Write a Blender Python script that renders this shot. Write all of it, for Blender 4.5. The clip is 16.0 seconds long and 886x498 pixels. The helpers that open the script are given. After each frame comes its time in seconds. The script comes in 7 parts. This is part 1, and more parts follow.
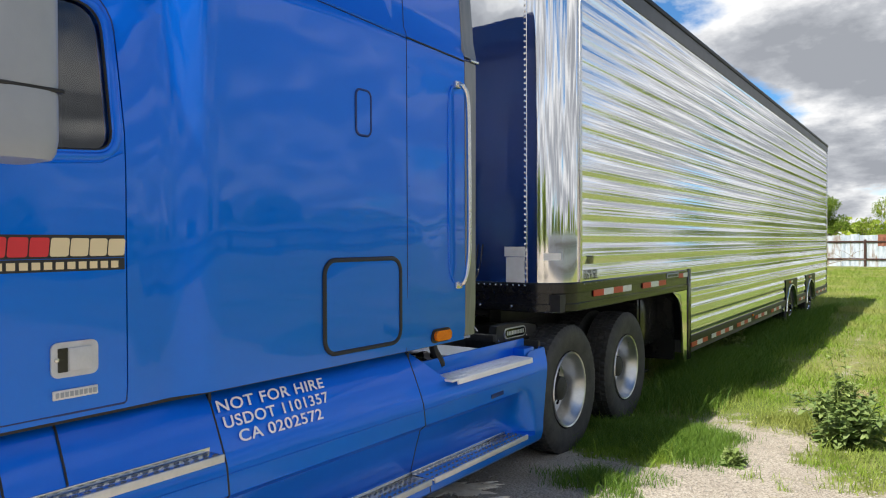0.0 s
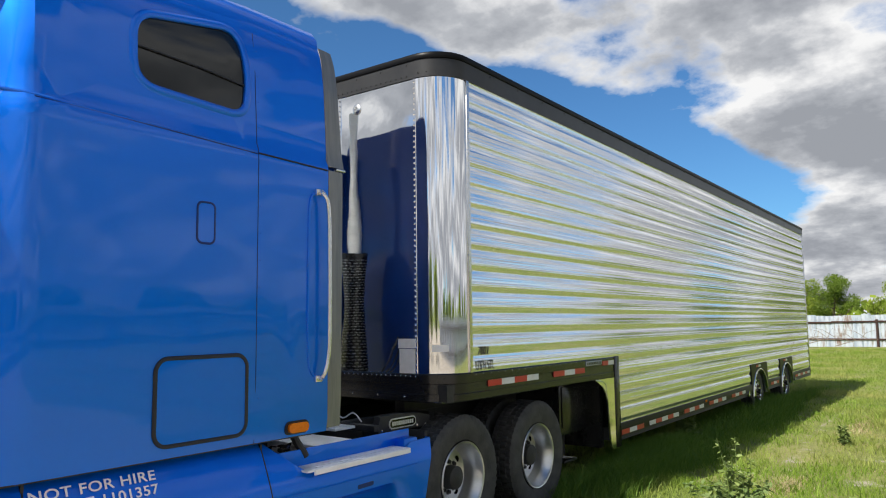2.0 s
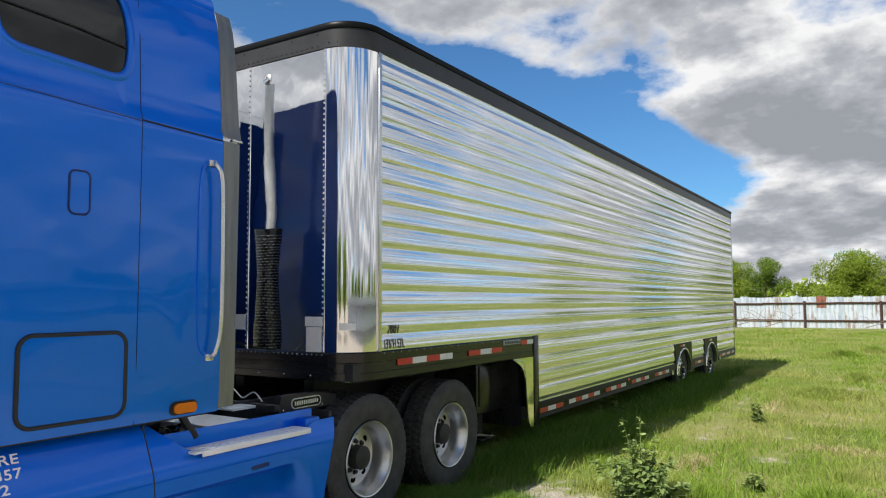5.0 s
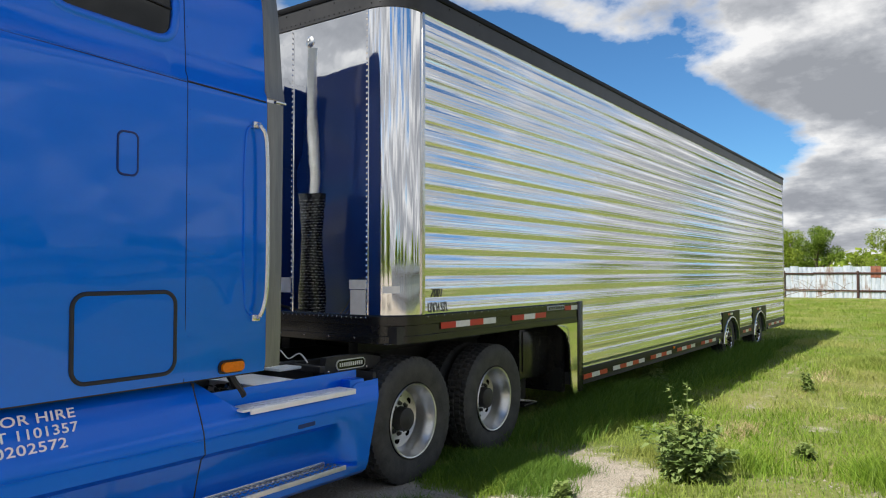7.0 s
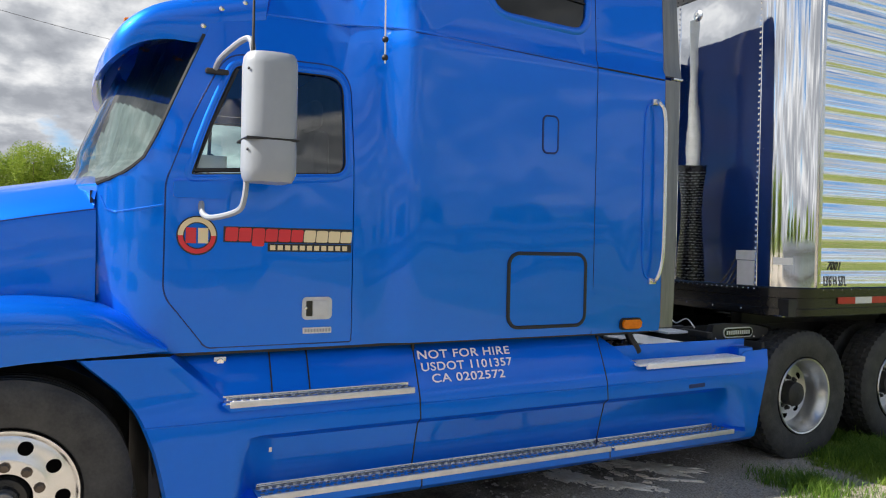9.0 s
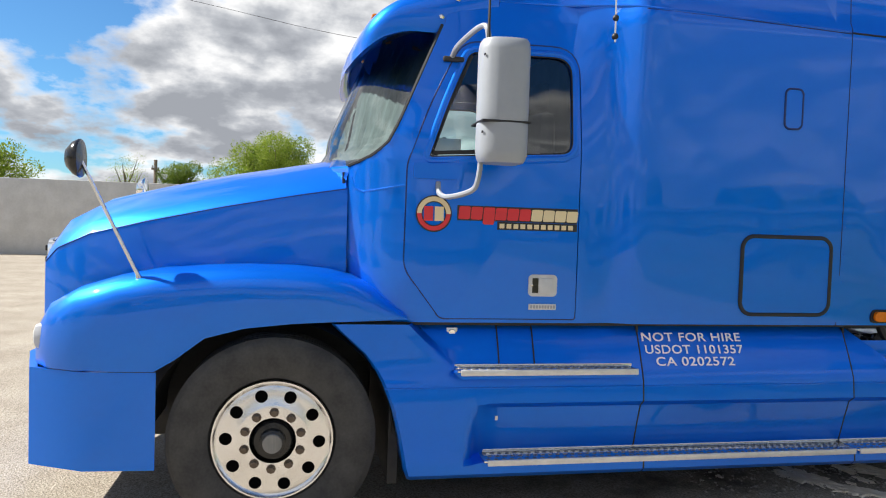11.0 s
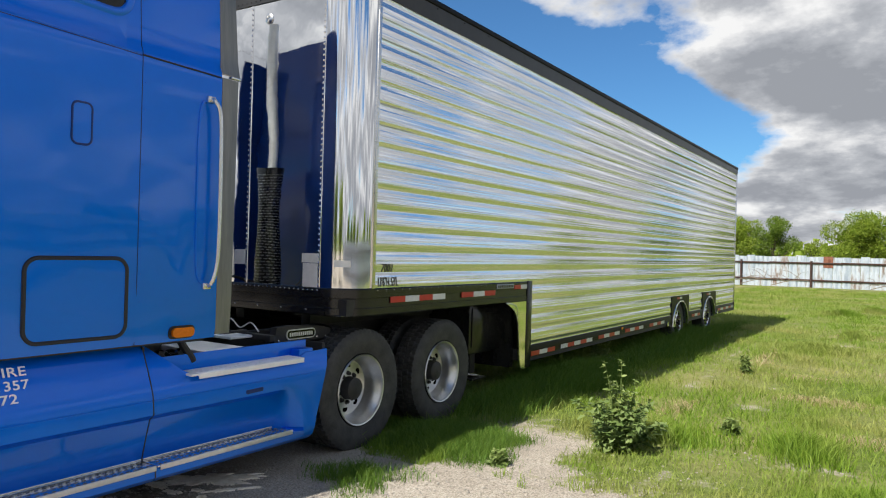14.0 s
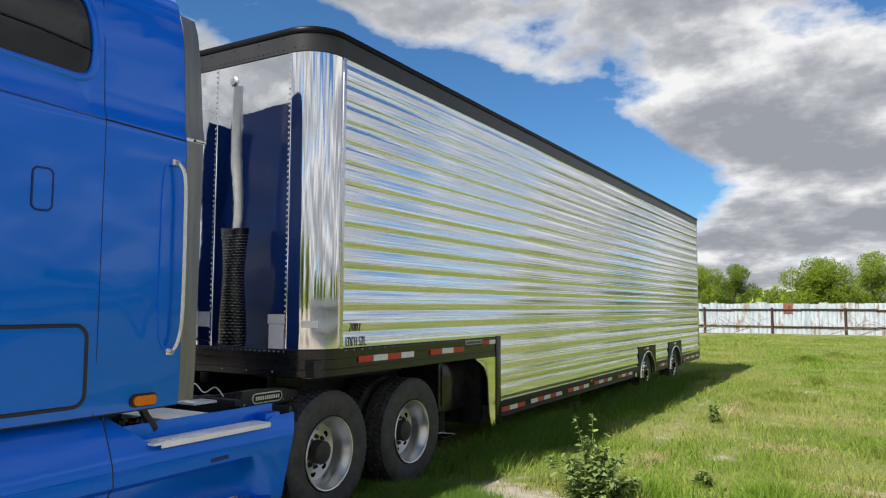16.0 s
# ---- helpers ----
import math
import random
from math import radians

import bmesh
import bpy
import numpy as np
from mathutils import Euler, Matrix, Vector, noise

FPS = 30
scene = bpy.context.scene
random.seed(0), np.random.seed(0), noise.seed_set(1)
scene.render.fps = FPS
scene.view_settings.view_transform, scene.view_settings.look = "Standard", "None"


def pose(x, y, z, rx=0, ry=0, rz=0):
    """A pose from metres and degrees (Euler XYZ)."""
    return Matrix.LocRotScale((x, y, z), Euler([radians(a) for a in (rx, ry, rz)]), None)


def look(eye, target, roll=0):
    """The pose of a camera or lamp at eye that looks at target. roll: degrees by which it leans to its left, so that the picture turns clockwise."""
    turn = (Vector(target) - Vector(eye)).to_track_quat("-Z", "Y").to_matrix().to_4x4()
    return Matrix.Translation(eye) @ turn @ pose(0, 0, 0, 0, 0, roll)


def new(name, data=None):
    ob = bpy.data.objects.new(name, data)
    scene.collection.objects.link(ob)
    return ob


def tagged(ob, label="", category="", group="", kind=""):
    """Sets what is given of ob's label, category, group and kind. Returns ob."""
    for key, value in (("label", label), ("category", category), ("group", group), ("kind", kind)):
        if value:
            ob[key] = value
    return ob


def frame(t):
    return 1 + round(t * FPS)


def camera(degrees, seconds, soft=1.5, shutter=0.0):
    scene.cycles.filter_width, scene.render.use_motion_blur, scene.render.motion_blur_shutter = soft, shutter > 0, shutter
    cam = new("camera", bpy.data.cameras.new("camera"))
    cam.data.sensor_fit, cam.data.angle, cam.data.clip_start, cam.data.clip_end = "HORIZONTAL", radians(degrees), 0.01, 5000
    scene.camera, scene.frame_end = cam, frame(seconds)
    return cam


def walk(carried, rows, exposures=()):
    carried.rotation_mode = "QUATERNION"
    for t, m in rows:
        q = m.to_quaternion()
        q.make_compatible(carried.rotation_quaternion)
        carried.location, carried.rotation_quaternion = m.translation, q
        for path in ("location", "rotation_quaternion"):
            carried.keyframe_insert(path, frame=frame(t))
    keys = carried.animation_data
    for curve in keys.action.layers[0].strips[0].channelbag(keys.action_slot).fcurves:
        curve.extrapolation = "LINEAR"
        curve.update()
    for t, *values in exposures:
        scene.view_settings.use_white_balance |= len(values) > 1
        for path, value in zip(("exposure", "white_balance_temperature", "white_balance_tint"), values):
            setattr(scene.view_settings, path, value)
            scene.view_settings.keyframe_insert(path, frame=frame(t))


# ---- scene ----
cam = camera(63.1, 16.0, soft=1.1)
PATH = [
    (0, (3.759, -5.165, 1.733), (2.616, -3.524, 1.711), -0.2),
    (0.5, (4.036, -4.925, 1.739), (2.918, -3.266, 1.759), 0.1),
    (1, (4.373, -4.821, 1.761), (3.232, -3.181, 1.851), -0.1),
    (1.5, (4.622, -4.865, 1.776), (3.442, -3.26, 1.953), -0.2),
    (2, (4.818, -4.799, 1.812), (3.635, -3.2, 2.017), -0.7),
    (2.5, (4.954, -4.639, 1.788), (3.797, -3.015, 1.949), -0.8),
    (3, (4.986, -4.54, 1.789), (3.874, -2.883, 1.92), -0.4),
    (3.5, (5.004, -4.517, 1.816), (3.923, -2.84, 1.962), -0.1),
    (5.8, (5.023, -4.511, 1.785), (3.955, -2.826, 1.925), -0.2),
    (6, (5.009, -4.507, 1.77), (3.94, -2.822, 1.901), -0.2),
    (6.5, (4.996, -4.478, 1.765), (3.891, -2.814, 1.86), -0.1),
    (7, (4.981, -4.481, 1.761), (3.812, -2.859, 1.821), -0.0),
    (7.5, (4.985, -4.551, 1.733), (3.67, -3.045, 1.764), 0.2),
    (8, (5.009, -4.734, 1.729), (3.531, -3.387, 1.742), 0.4),
    (8.5, (5.064, -4.904, 1.717), (3.428, -3.754, 1.711), 0.8),
    (9, (5.091, -5.024, 1.702), (3.313, -4.109, 1.682), 1.2),
    (9.5, (5.076, -5.081, 1.676), (3.206, -4.373, 1.642), 1.6),
    (9.7, (5.087, -5.109, 1.676), (3.184, -4.496, 1.622), 1.8),
    (10.75, (5.13, -5.16, 1.672), (3.155, -4.79, 1.598), 1.9),
    (11.8, (5.197, -5.117, 1.707), (3.292, -4.516, 1.61), 1.7),
    (12, (5.216, -5.092, 1.706), (3.345, -4.391, 1.633), 1.6),
    (12.5, (5.233, -4.921, 1.722), (3.485, -3.949, 1.688), 1.5),
    (13, (5.242, -4.744, 1.726), (3.682, -3.492, 1.722), 1.4),
    (13.5, (5.233, -4.621, 1.738), (3.915, -3.117, 1.735), 1.6),
    (14, (5.243, -4.583, 1.738), (4.147, -2.91, 1.743), 1.6),
    (14.5, (5.236, -4.604, 1.766), (4.225, -2.879, 1.803), 1.3),
    (15, (5.246, -4.614, 1.778), (4.246, -2.883, 1.865), 0.9),
    (15.5, (5.238, -4.6, 1.771), (4.234, -2.875, 1.897), 0.6),
    (16, (5.233, -4.59, 1.767), (4.218, -2.874, 1.923), 0.3),
]
walk(cam, [(t, look(eye, target, roll)) for t, eye, target, roll in PATH],
     exposures=((0, 0.85), (0.7, 0.82), (1.6, 0.70), (3, 0.68), (6.8, 0.68), (7.8, 0.80), (8.8, 0.85), (12.5, 0.85), (13.4, 0.79), (14.2, 0.66), (16, 0.65)))

# ---- world, sun ----
SUN_TO = Vector((0.85, 3.85, -4.12)).normalized()
world = bpy.data.worlds.new("sky")
scene.world = world
world.use_nodes = True


def sky_nodes():
    nt = world.node_tree
    nt.nodes.clear()
    N = nt.nodes.new
    L = nt.links.new
    out = N("ShaderNodeOutputWorld")
    sky = N("ShaderNodeTexSky")
    sky.sky_type = "NISHITA"
    sky.sun_disc = False
    sky.sun_elevation = math.asin(-SUN_TO.z)
    sky.sun_rotation = math.atan2(-SUN_TO.x, -SUN_TO.y)
    sky.air_density, sky.dust_density, sky.ozone_density = 1.0, 0.2, 2.0
    clear = N("ShaderNodeBackground")
    clear.inputs["Strength"].default_value = 0.068
    deep = N("ShaderNodeMix")
    deep.data_type = "RGBA"
    deep.blend_type = "MULTIPLY"
    deep.inputs[0].default_value = 1.0
    L(sky.outputs[0], deep.inputs[6])
    deep.inputs[7].default_value = (0.46, 0.82, 1.12, 1)
    L(deep.outputs[2], clear.inputs["Color"])
    tc = N("ShaderNodeTexCoord")
    sep = N("ShaderNodeSeparateXYZ")
    L(tc.outputs["Generated"], sep.inputs[0])
    up = N("ShaderNodeMath")
    up.operation = "MAXIMUM"
    L(sep.outputs["Z"], up.inputs[0])
    up.inputs[1].default_value = 0.0
    lift = N("ShaderNodeMath")
    lift.operation = "ADD"
    L(up.outputs[0], lift.inputs[0])
    lift.inputs[1].default_value = 0.34
    comb = N("ShaderNodeCombineXYZ")
    for i, ax in enumerate("XY"):
        d = N("ShaderNodeMath")
        d.operation = "DIVIDE"
        L(sep.outputs[ax], d.inputs[0])
        L(lift.outputs[0], d.inputs[1])
        L(d.outputs[0], comb.inputs[i])

    def ramp(src, stops):
        r = N("ShaderNodeValToRGB")
        L(src, r.inputs[0])
        e = r.color_ramp.elements
        e[0].position, e[0].color = stops[0][0], (*stops[0][1], 1)
        e[1].position, e[1].color = stops[-1][0], (*stops[-1][1], 1)
        for p, c in stops[1:-1]:
            k = e.new(p)
            k.color = (*c, 1)
        return r.outputs[0]

    def math2(op, a, b):
        n = N("ShaderNodeMath")
        n.operation = op
        for i, v in enumerate((a, b)):
            if isinstance(v, (int, float)):
                n.inputs[i].default_value = v
            else:
                L(v, n.inputs[i])
        return n.outputs[0]

    def cloud_field(grow):
        """Billows on broad banks, on a cloud deck seen from below; grow looks a little further out."""
        vs = N("ShaderNodeVectorMath")
        vs.operation = "SCALE"
        L(comb.outputs[0], vs.inputs[0])
        vs.inputs["Scale"].default_value = grow
        parts = []
        for scale, detail, rough, shift in ((1.05, 3, 0.5, (0.0, 0.0, 0.0)), (3.6, 12, 0.55, (5.0, 2.0, 0.0))):
            m = N("ShaderNodeMapping")
            m.inputs["Location"].default_value = [a + b for a, b in zip(CLOUD_SHIFT, shift)]
            L(vs.outputs[0], m.inputs["Vector"])
            n = N("ShaderNodeTexNoise")
            n.inputs["Scale"].default_value = scale
            n.inputs["Detail"].default_value = detail
            n.inputs["Roughness"].default_value = rough
            L(m.outputs[0], n.inputs["Vector"])
            parts.append(n.outputs["Fac"])
        return math2("ADD", math2("MULTIPLY", parts[0], 0.50), math2("MULTIPLY", parts[1], 0.50))

    def lump(toward, radius, amount):
        """A broad gap (below zero) or bank (above zero) in the clouds about a direction."""
        n = N("ShaderNodeVectorMath")
        n.operation = "DOT_PRODUCT"
        L(tc.outputs["Generated"], n.inputs[0])
        n.inputs[1].default_value = Vector(toward).normalized()
        r = N("ShaderNodeMapRange")
        r.interpolation_type = "SMOOTHSTEP"
        L(n.outputs["Value"], r.inputs["Value"])
        r.inputs["From Min"].default_value = math.cos(radians(radius))
        r.inputs["From Max"].default_value = 1.0
        r.inputs["To Min"].default_value = 0.0
        r.inputs["To Max"].default_value = amount
        return r.outputs["Result"]

    # the deck closes towards the horizon
    low = math2("MULTIPLY", math2("MAXIMUM", math2("SUBTRACT", 0.30, sep.outputs["Z"]), 0.0), 0.16)
    # the last three lie out of view, added to shape the mirrored sky
    for toward, radius, amount in (((-0.24, 0.885, 0.40), 12, 0.06), ((-0.10, 0.94, 0.33), 12, 0.06), ((0.10, 0.97, 0.22), 12, 0.04), ((-0.07, 0.985, 0.14), 11, 0.11), ((-0.68, -0.64, 0.38), 14, 0.08), ((0.55, 0.74, 0.40), 20, -0.05), ((0.85, 0.45, 0.25), 25, 0.08)):
        low = math2("ADD", low, lump(toward, radius, amount))
    # one long clear gap
    a, b = Vector((-0.66, 0.655, 0.365)), Vector((-0.20, 0.968, 0.155))
    n = N("ShaderNodeVectorMath")
    n.operation = "DOT_PRODUCT"
    L(tc.outputs["Generated"], n.inputs[0])
    n.inputs[1].default_value = a.cross(b).normalized()
    r = N("ShaderNodeMapRange")
    r.interpolation_type = "SMOOTHSTEP"
    L(math2("ABSOLUTE", n.outputs["Value"], 0.0), r.inputs["Value"])
    r.inputs["From Min"].default_value = 0.080
    r.inputs["From Max"].default_value = 0.02
    r.inputs["To Min"].default_value = 0.0
    r.inputs["To Max"].default_value = 1.0
    low = math2("ADD", low, math2("MULTIPLY", r.outputs["Result"], math2("MINIMUM", lump(a + b, 33, -0.165), 0.0)))
    # unseen clear sky overhead, added to darken what the hood mirrors
    low = math2("ADD", low, math2("MULTIPLY", math2("MAXIMUM", math2("SUBTRACT", sep.outputs["Z"], 0.55), 0.0), -0.22))
    here, beyond = math2("ADD", cloud_field(1.0), low), math2("ADD", cloud_field(1.07), low)
    cover = ramp(here, [(0.445, (0, 0, 0)), (0.468, (0.4, 0.4, 0.4)), (0.505, (1, 1, 1))])
    rim = math2("MULTIPLY", math2("SUBTRACT", beyond, here), 4.5)
    core = math2("MULTIPLY", math2("SUBTRACT", here, 0.50), -2.0)
    dim = math2("MULTIPLY", math2("MAXIMUM", math2("SUBTRACT", 0.26, sep.outputs["Z"]), 0.0), -0.5)
    shade = ramp(math2("ADD", math2("ADD", math2("ADD", rim, core), dim), 0.62), [(0.10, (0.36, 0.38, 0.42)), (0.42, (0.52, 0.54, 0.58)), (0.66, (0.78, 0.79, 0.81)), (0.88, (1.0, 1.0, 1.0))])
    cloud = N("ShaderNodeBackground")
    cloud.inputs["Strength"].default_value = 0.58
    L(shade, cloud.inputs["Color"])
    mix = N("ShaderNodeMixShader")
    L(cover, mix.inputs[0])
    L(clear.outputs[0], mix.inputs[1])
    L(cloud.outputs[0], mix.inputs[2])
    L(mix.outputs[0], out.inputs["Surface"])


CLOUD_SHIFT = (0.9, 0.35, 0.0)
sky_nodes()
sun = new("sun", bpy.data.lights.new("sun", "SUN"))
sun.data.energy = 5.0
sun.data.angle = radians(0.55)
sun.data.color = (1.0, 0.95, 0.87)
sun.matrix_world = look((-8, -30, 32), Vector((-8, -30, 32)) + SUN_TO)

# ---- materials ----


def material(name, color, rough=0.5, metal=0.0, vary=None, scale=6.0, detail=5.0, bump=0.0, bump_scale=40.0, coat=0.0, spec=0.5, rough_vary=0.0, stretch=None):
    """A principled material; vary is a second colour mixed in by noise at two scales."""
    m = bpy.data.materials.new(name)
    m.use_nodes = True
    nt = m.node_tree
    b = nt.nodes["Principled BSDF"]
    b.inputs["Base Color"].default_value = (*color, 1)
    b.inputs["Roughness"].default_value = rough
    b.inputs["Metallic"].default_value = metal
    b.inputs["Specular IOR Level"].default_value = spec
    if coat:
        b.inputs["Coat Weight"].default_value = coat
        b.inputs["Coat Roughness"].default_value = 0.025
        b.inputs["Coat IOR"].default_value = 1.52
    tc = nt.nodes.new("ShaderNodeNewGeometry")
    src = tc.outputs["Position"]
    if stretch:
        mp = nt.nodes.new("ShaderNodeMapping")
        mp.inputs["Scale"].default_value = stretch
        nt.links.new(src, mp.inputs["Vector"])
        src = mp.outputs[0]

    def noise_node(sc, det):
        n = nt.nodes.new("ShaderNodeTexNoise")
        n.inputs["Scale"].default_value = sc
        n.inputs["Detail"].default_value = det
        nt.links.new(src, n.inputs["Vector"])
        return n.outputs["Fac"]

    if vary:
        a, c = noise_node(scale, detail), noise_node(scale * 7.3, 3.0)
        mx = nt.nodes.new("ShaderNodeMath")
        mx.operation = "MULTIPLY_ADD"
        nt.links.new(c, mx.inputs[0])
        mx.inputs[1].default_value = 0.4
        nt.links.new(a, mx.inputs[2])
        r = nt.nodes.new("ShaderNodeValToRGB")
        r.color_ramp.elements[0].position, r.color_ramp.elements[0].color = 0.5, (*color, 1)
        r.color_ramp.elements[1].position, r.color_ramp.elements[1].color = 0.95, (*vary, 1)
        nt.links.new(mx.outputs[0], r.inputs[0])
        nt.links.new(r.outputs[0], b.inputs["Base Color"])
    if rough_vary:
        rr = nt.nodes.new("ShaderNodeMath")
        rr.operation = "MULTIPLY_ADD"
        nt.links.new(noise_node(scale * 2.1, 4.0), rr.inputs[0])
        rr.inputs[1].default_value = rough_vary
        rr.inputs[2].default_value = rough - rough_vary * 0.5
        nt.links.new(rr.outputs[0], b.inputs["Roughness"])
    if bump:
        bp = nt.nodes.new("ShaderNodeBump")
        bp.inputs["Strength"].default_value = 1.0
        bp.inputs["Distance"].default_value = bump
        nt.links.new(noise_node(bump_scale, 1.2 if coat else 3.0), bp.inputs["Height"])
        nt.links.new(bp.outputs[0], b.inputs["Normal"])
        if coat:
            nt.links.new(bp.outputs[0], b.inputs["Coat Normal"])
    return m


BLUE = material("blue_paint", (0.0, 0.160, 0.76), 0.44, 0.68, vary=(0.0, 0.166, 0.79), scale=3.0, bump=0.0066, bump_scale=2.0, coat=0.8, spec=0.1, stretch=(1, 0.75, 1.15))
BLUE_SKIRT = material("blue_fairing_paint", (0.0, 0.152, 0.74), 0.44, 0.68, vary=(0.0, 0.158, 0.77), scale=3.0, bump=0.0050, bump_scale=2.4, coat=0.6, spec=0.1, rough_vary=0.1)
# darker blue: shade put into the colour behind the sleeper, also thin seams
SEAM_SHADE_BLUE = material("seam_and_shade_blue", (0.002, 0.021, 0.13), 0.4, vary=(0.002, 0.024, 0.15), scale=3, coat=0.5, spec=0.2)
# sunlight put in as colour, for the flecks under the cab
SUN_FLECK = material("sun_fleck_colour", (0.86, 0.80, 0.68), 0.5, vary=(0.62, 0.52, 0.38), scale=14, bump=0.01, bump_scale=30)
SATIN = material("satin_aluminium", (0.84, 0.835, 0.83), 0.25, 1.0, vary=(0.80, 0.795, 0.79), scale=4, rough_vary=0.04)
DRIVE_RIM = material("dusty_aluminium", (0.72, 0.72, 0.71), 0.30, 0.95, vary=(0.58, 0.58, 0.57), scale=7, rough_vary=0.10)
TREAD_PLATE = material("pale_tread_plate", (0.90, 0.905, 0.91), 0.4, 0.0, vary=(0.80, 0.80, 0.79), scale=9, rough_vary=0.15, bump=0.001)
PEBBLE = material("pebbles", (0.42, 0.38, 0.32), 0.9, vary=(0.25, 0.23, 0.2), scale=30)
MIRROR_STEEL = material("polished_steel", (0.86, 0.87, 0.88), 0.03, 1.0, bump=0.0012, bump_scale=2.5, rough_vary=0.03)
CORRUGATED = material("corrugated_aluminium", (0.90, 0.90, 0.90), 0.075, 0.86, vary=(0.86, 0.865, 0.87), scale=1.5, bump=0.0015, bump_scale=8.0, rough_vary=0.05, stretch=(1, 0.05, 1))
CHROME = material("chrome", (0.88, 0.88, 0.88), 0.06, 1.0, rough_vary=0.05)
ALU = material("brushed_aluminium", (0.76, 0.76, 0.75), 0.24, 1.0, vary=(0.68, 0.68, 0.66), scale=5, rough_vary=0.06)
SILVER = material("silver_plastic", (0.60, 0.61, 0.62), 0.28, vary=(0.5, 0.51, 0.52), scale=20)
ALU_DULL = material("dull_aluminium", (0.74, 0.74, 0.73), 0.45, 0.6, vary=(0.60, 0.60, 0.59), scale=12, rough_vary=0.2, bump=0.001)
BLACK_METAL = material("black_painted_metal", (0.010, 0.010, 0.0105), 0.20, 0.0, vary=(0.018, 0.018, 0.018), scale=4, bump=0.001, bump_scale=8, rough_vary=0.08, spec=0.5)
BLACK_RAIL = material("black_rail_paint", (0.007, 0.0075, 0.006), 0.30, 0.0, vary=(0.013, 0.013, 0.010), scale=4, bump=0.001, bump_scale=8, rough_vary=0.1, spec=0.06)
BLACK_DULL = material("dull_black", (0.016, 0.016, 0.017), 0.6, vary=(0.035, 0.033, 0.03), scale=6, rough_vary=0.2)
TOP_RAIL = material("dark_grey_rail", (0.020, 0.021, 0.023), 0.34, vary=(0.032, 0.032, 0.033), scale=3, bump=0.002, bump_scale=3, rough_vary=0.1, spec=0.35)
ROOF_RAIL = material("black_top_rail", (0.004, 0.0043, 0.005), 0.38, vary=(0.007, 0.007, 0.008), scale=3, bump=0.002, bump_scale=3, rough_vary=0.1, spec=0.10)
RUBBER = material("tyre_rubber", (0.026, 0.026, 0.027), 0.7, vary=(0.062, 0.061, 0.058), scale=9, bump=0.002, bump_scale=60)
HOLE_SHADE = material("hole_shade", (0.003, 0.003, 0.003), 0.9, spec=0.0)
SEAL = material("rubber_seal", (0.012, 0.012, 0.013), 0.5)
GREY_RUBBER = material("grey_extender", (0.15, 0.155, 0.16), 0.26, 0.3, vary=(0.24, 0.24, 0.235), scale=2.5, stretch=(1, 6, 0.5), bump=0.003, bump_scale=5)
GREY_PLASTIC = material("grey_plastic", (0.325, 0.35, 0.385), 0.42, vary=(0.30, 0.325, 0.36), scale=5, bump=0.0004, bump_scale=200)
GLASS_DARK = material("tinted_glass", (0.010, 0.012, 0.013), 0.03, spec=0.5)
AMBER = material("amber_lens", (0.75, 0.18, 0.005), 0.2, vary=(0.6, 0.14, 0.0), scale=60, bump=0.001, bump_scale=120, coat=0.5)
RED = material("red_reflector", (0.52, 0.02, 0.015), 0.35, vary=(0.45, 0.03, 0.02), scale=25)
WHITE = material("white_reflector", (0.72, 0.73, 0.73), 0.35, vary=(0.62, 0.62, 0.6), scale=25)
PAPER = material("white_sticker", (0.86, 0.86, 0.85), 0.5, vary=(0.78, 0.78, 0.76), scale=20)
LETTER_WHITE = material("white_lettering", (0.92, 0.92, 0.92), 0.4)
LETTER_BLACK = material("black_lettering", (0.015, 0.015, 0.015), 0.5)
LOGO_RED = material("logo_red", (0.68, 0.03, 0.04), 0.4)
LOGO_CREAM = material("logo_cream", (0.80, 0.66, 0.40), 0.4)
NUT = material("dull_brown_nut", (0.16, 0.12, 0.09), 0.5, 0.6, vary=(0.1, 0.08, 0.06), scale=30)
CURTAIN = material("pale_curtain", (0.16, 0.20, 0.20), 0.8, vary=(0.07, 0.095, 0.095), scale=9, stretch=(1, 1, 0.1))
INTERIOR = material("cab_interior", (0.05, 0.05, 0.055), 0.8, vary=(0.08, 0.08, 0.08), scale=8)
BARK = material("bark", (0.10, 0.075, 0.05), 0.9, vary=(0.17, 0.14, 0.11), scale=12, bump=0.02, bump_scale=25)
RUST = material("rusted_steel", (0.028, 0.015, 0.013), 0.85, vary=(0.055, 0.024, 0.017), scale=6)
WOOD = material("weathered_wood", (0.16, 0.13, 0.10), 0.85, vary=(0.24, 0.2, 0.16), scale=10, stretch=(4, 4, 0.4))
STUCCO = material("pale_wall", (0.62, 0.61, 0.58), 0.8, vary=(0.5, 0.49, 0.46), scale=2)


def glass(name, ior, tint):
    m = bpy.data.materials.new(name)
    m.use_nodes = True
    nt = m.node_tree
    nt.nodes.clear()
    out = nt.nodes.new("ShaderNodeOutputMaterial")
    mix = nt.nodes.new("ShaderNodeMixShader")
    fr = nt.nodes.new("ShaderNodeFresnel")
    fr.inputs["IOR"].default_value = ior
    tr = nt.nodes.new("ShaderNodeBsdfTransparent")
    tr.inputs["Color"].default_value = (*tint, 1)
    gl = nt.nodes.new("ShaderNodeBsdfGlossy")
    gl.inputs["Roughness"].default_value = 0.02
    nt.links.new(fr.outputs[0], mix.inputs[0])
    nt.links.new(tr.outputs[0], mix.inputs[1])
    nt.links.new(gl.outputs[0], mix.inputs[2])
    nt.links.new(mix.outputs[0], out.inputs["Surface"])
    return m


GLASS = glass("window_glass", 2.1, (0.78, 0.92, 0.90))
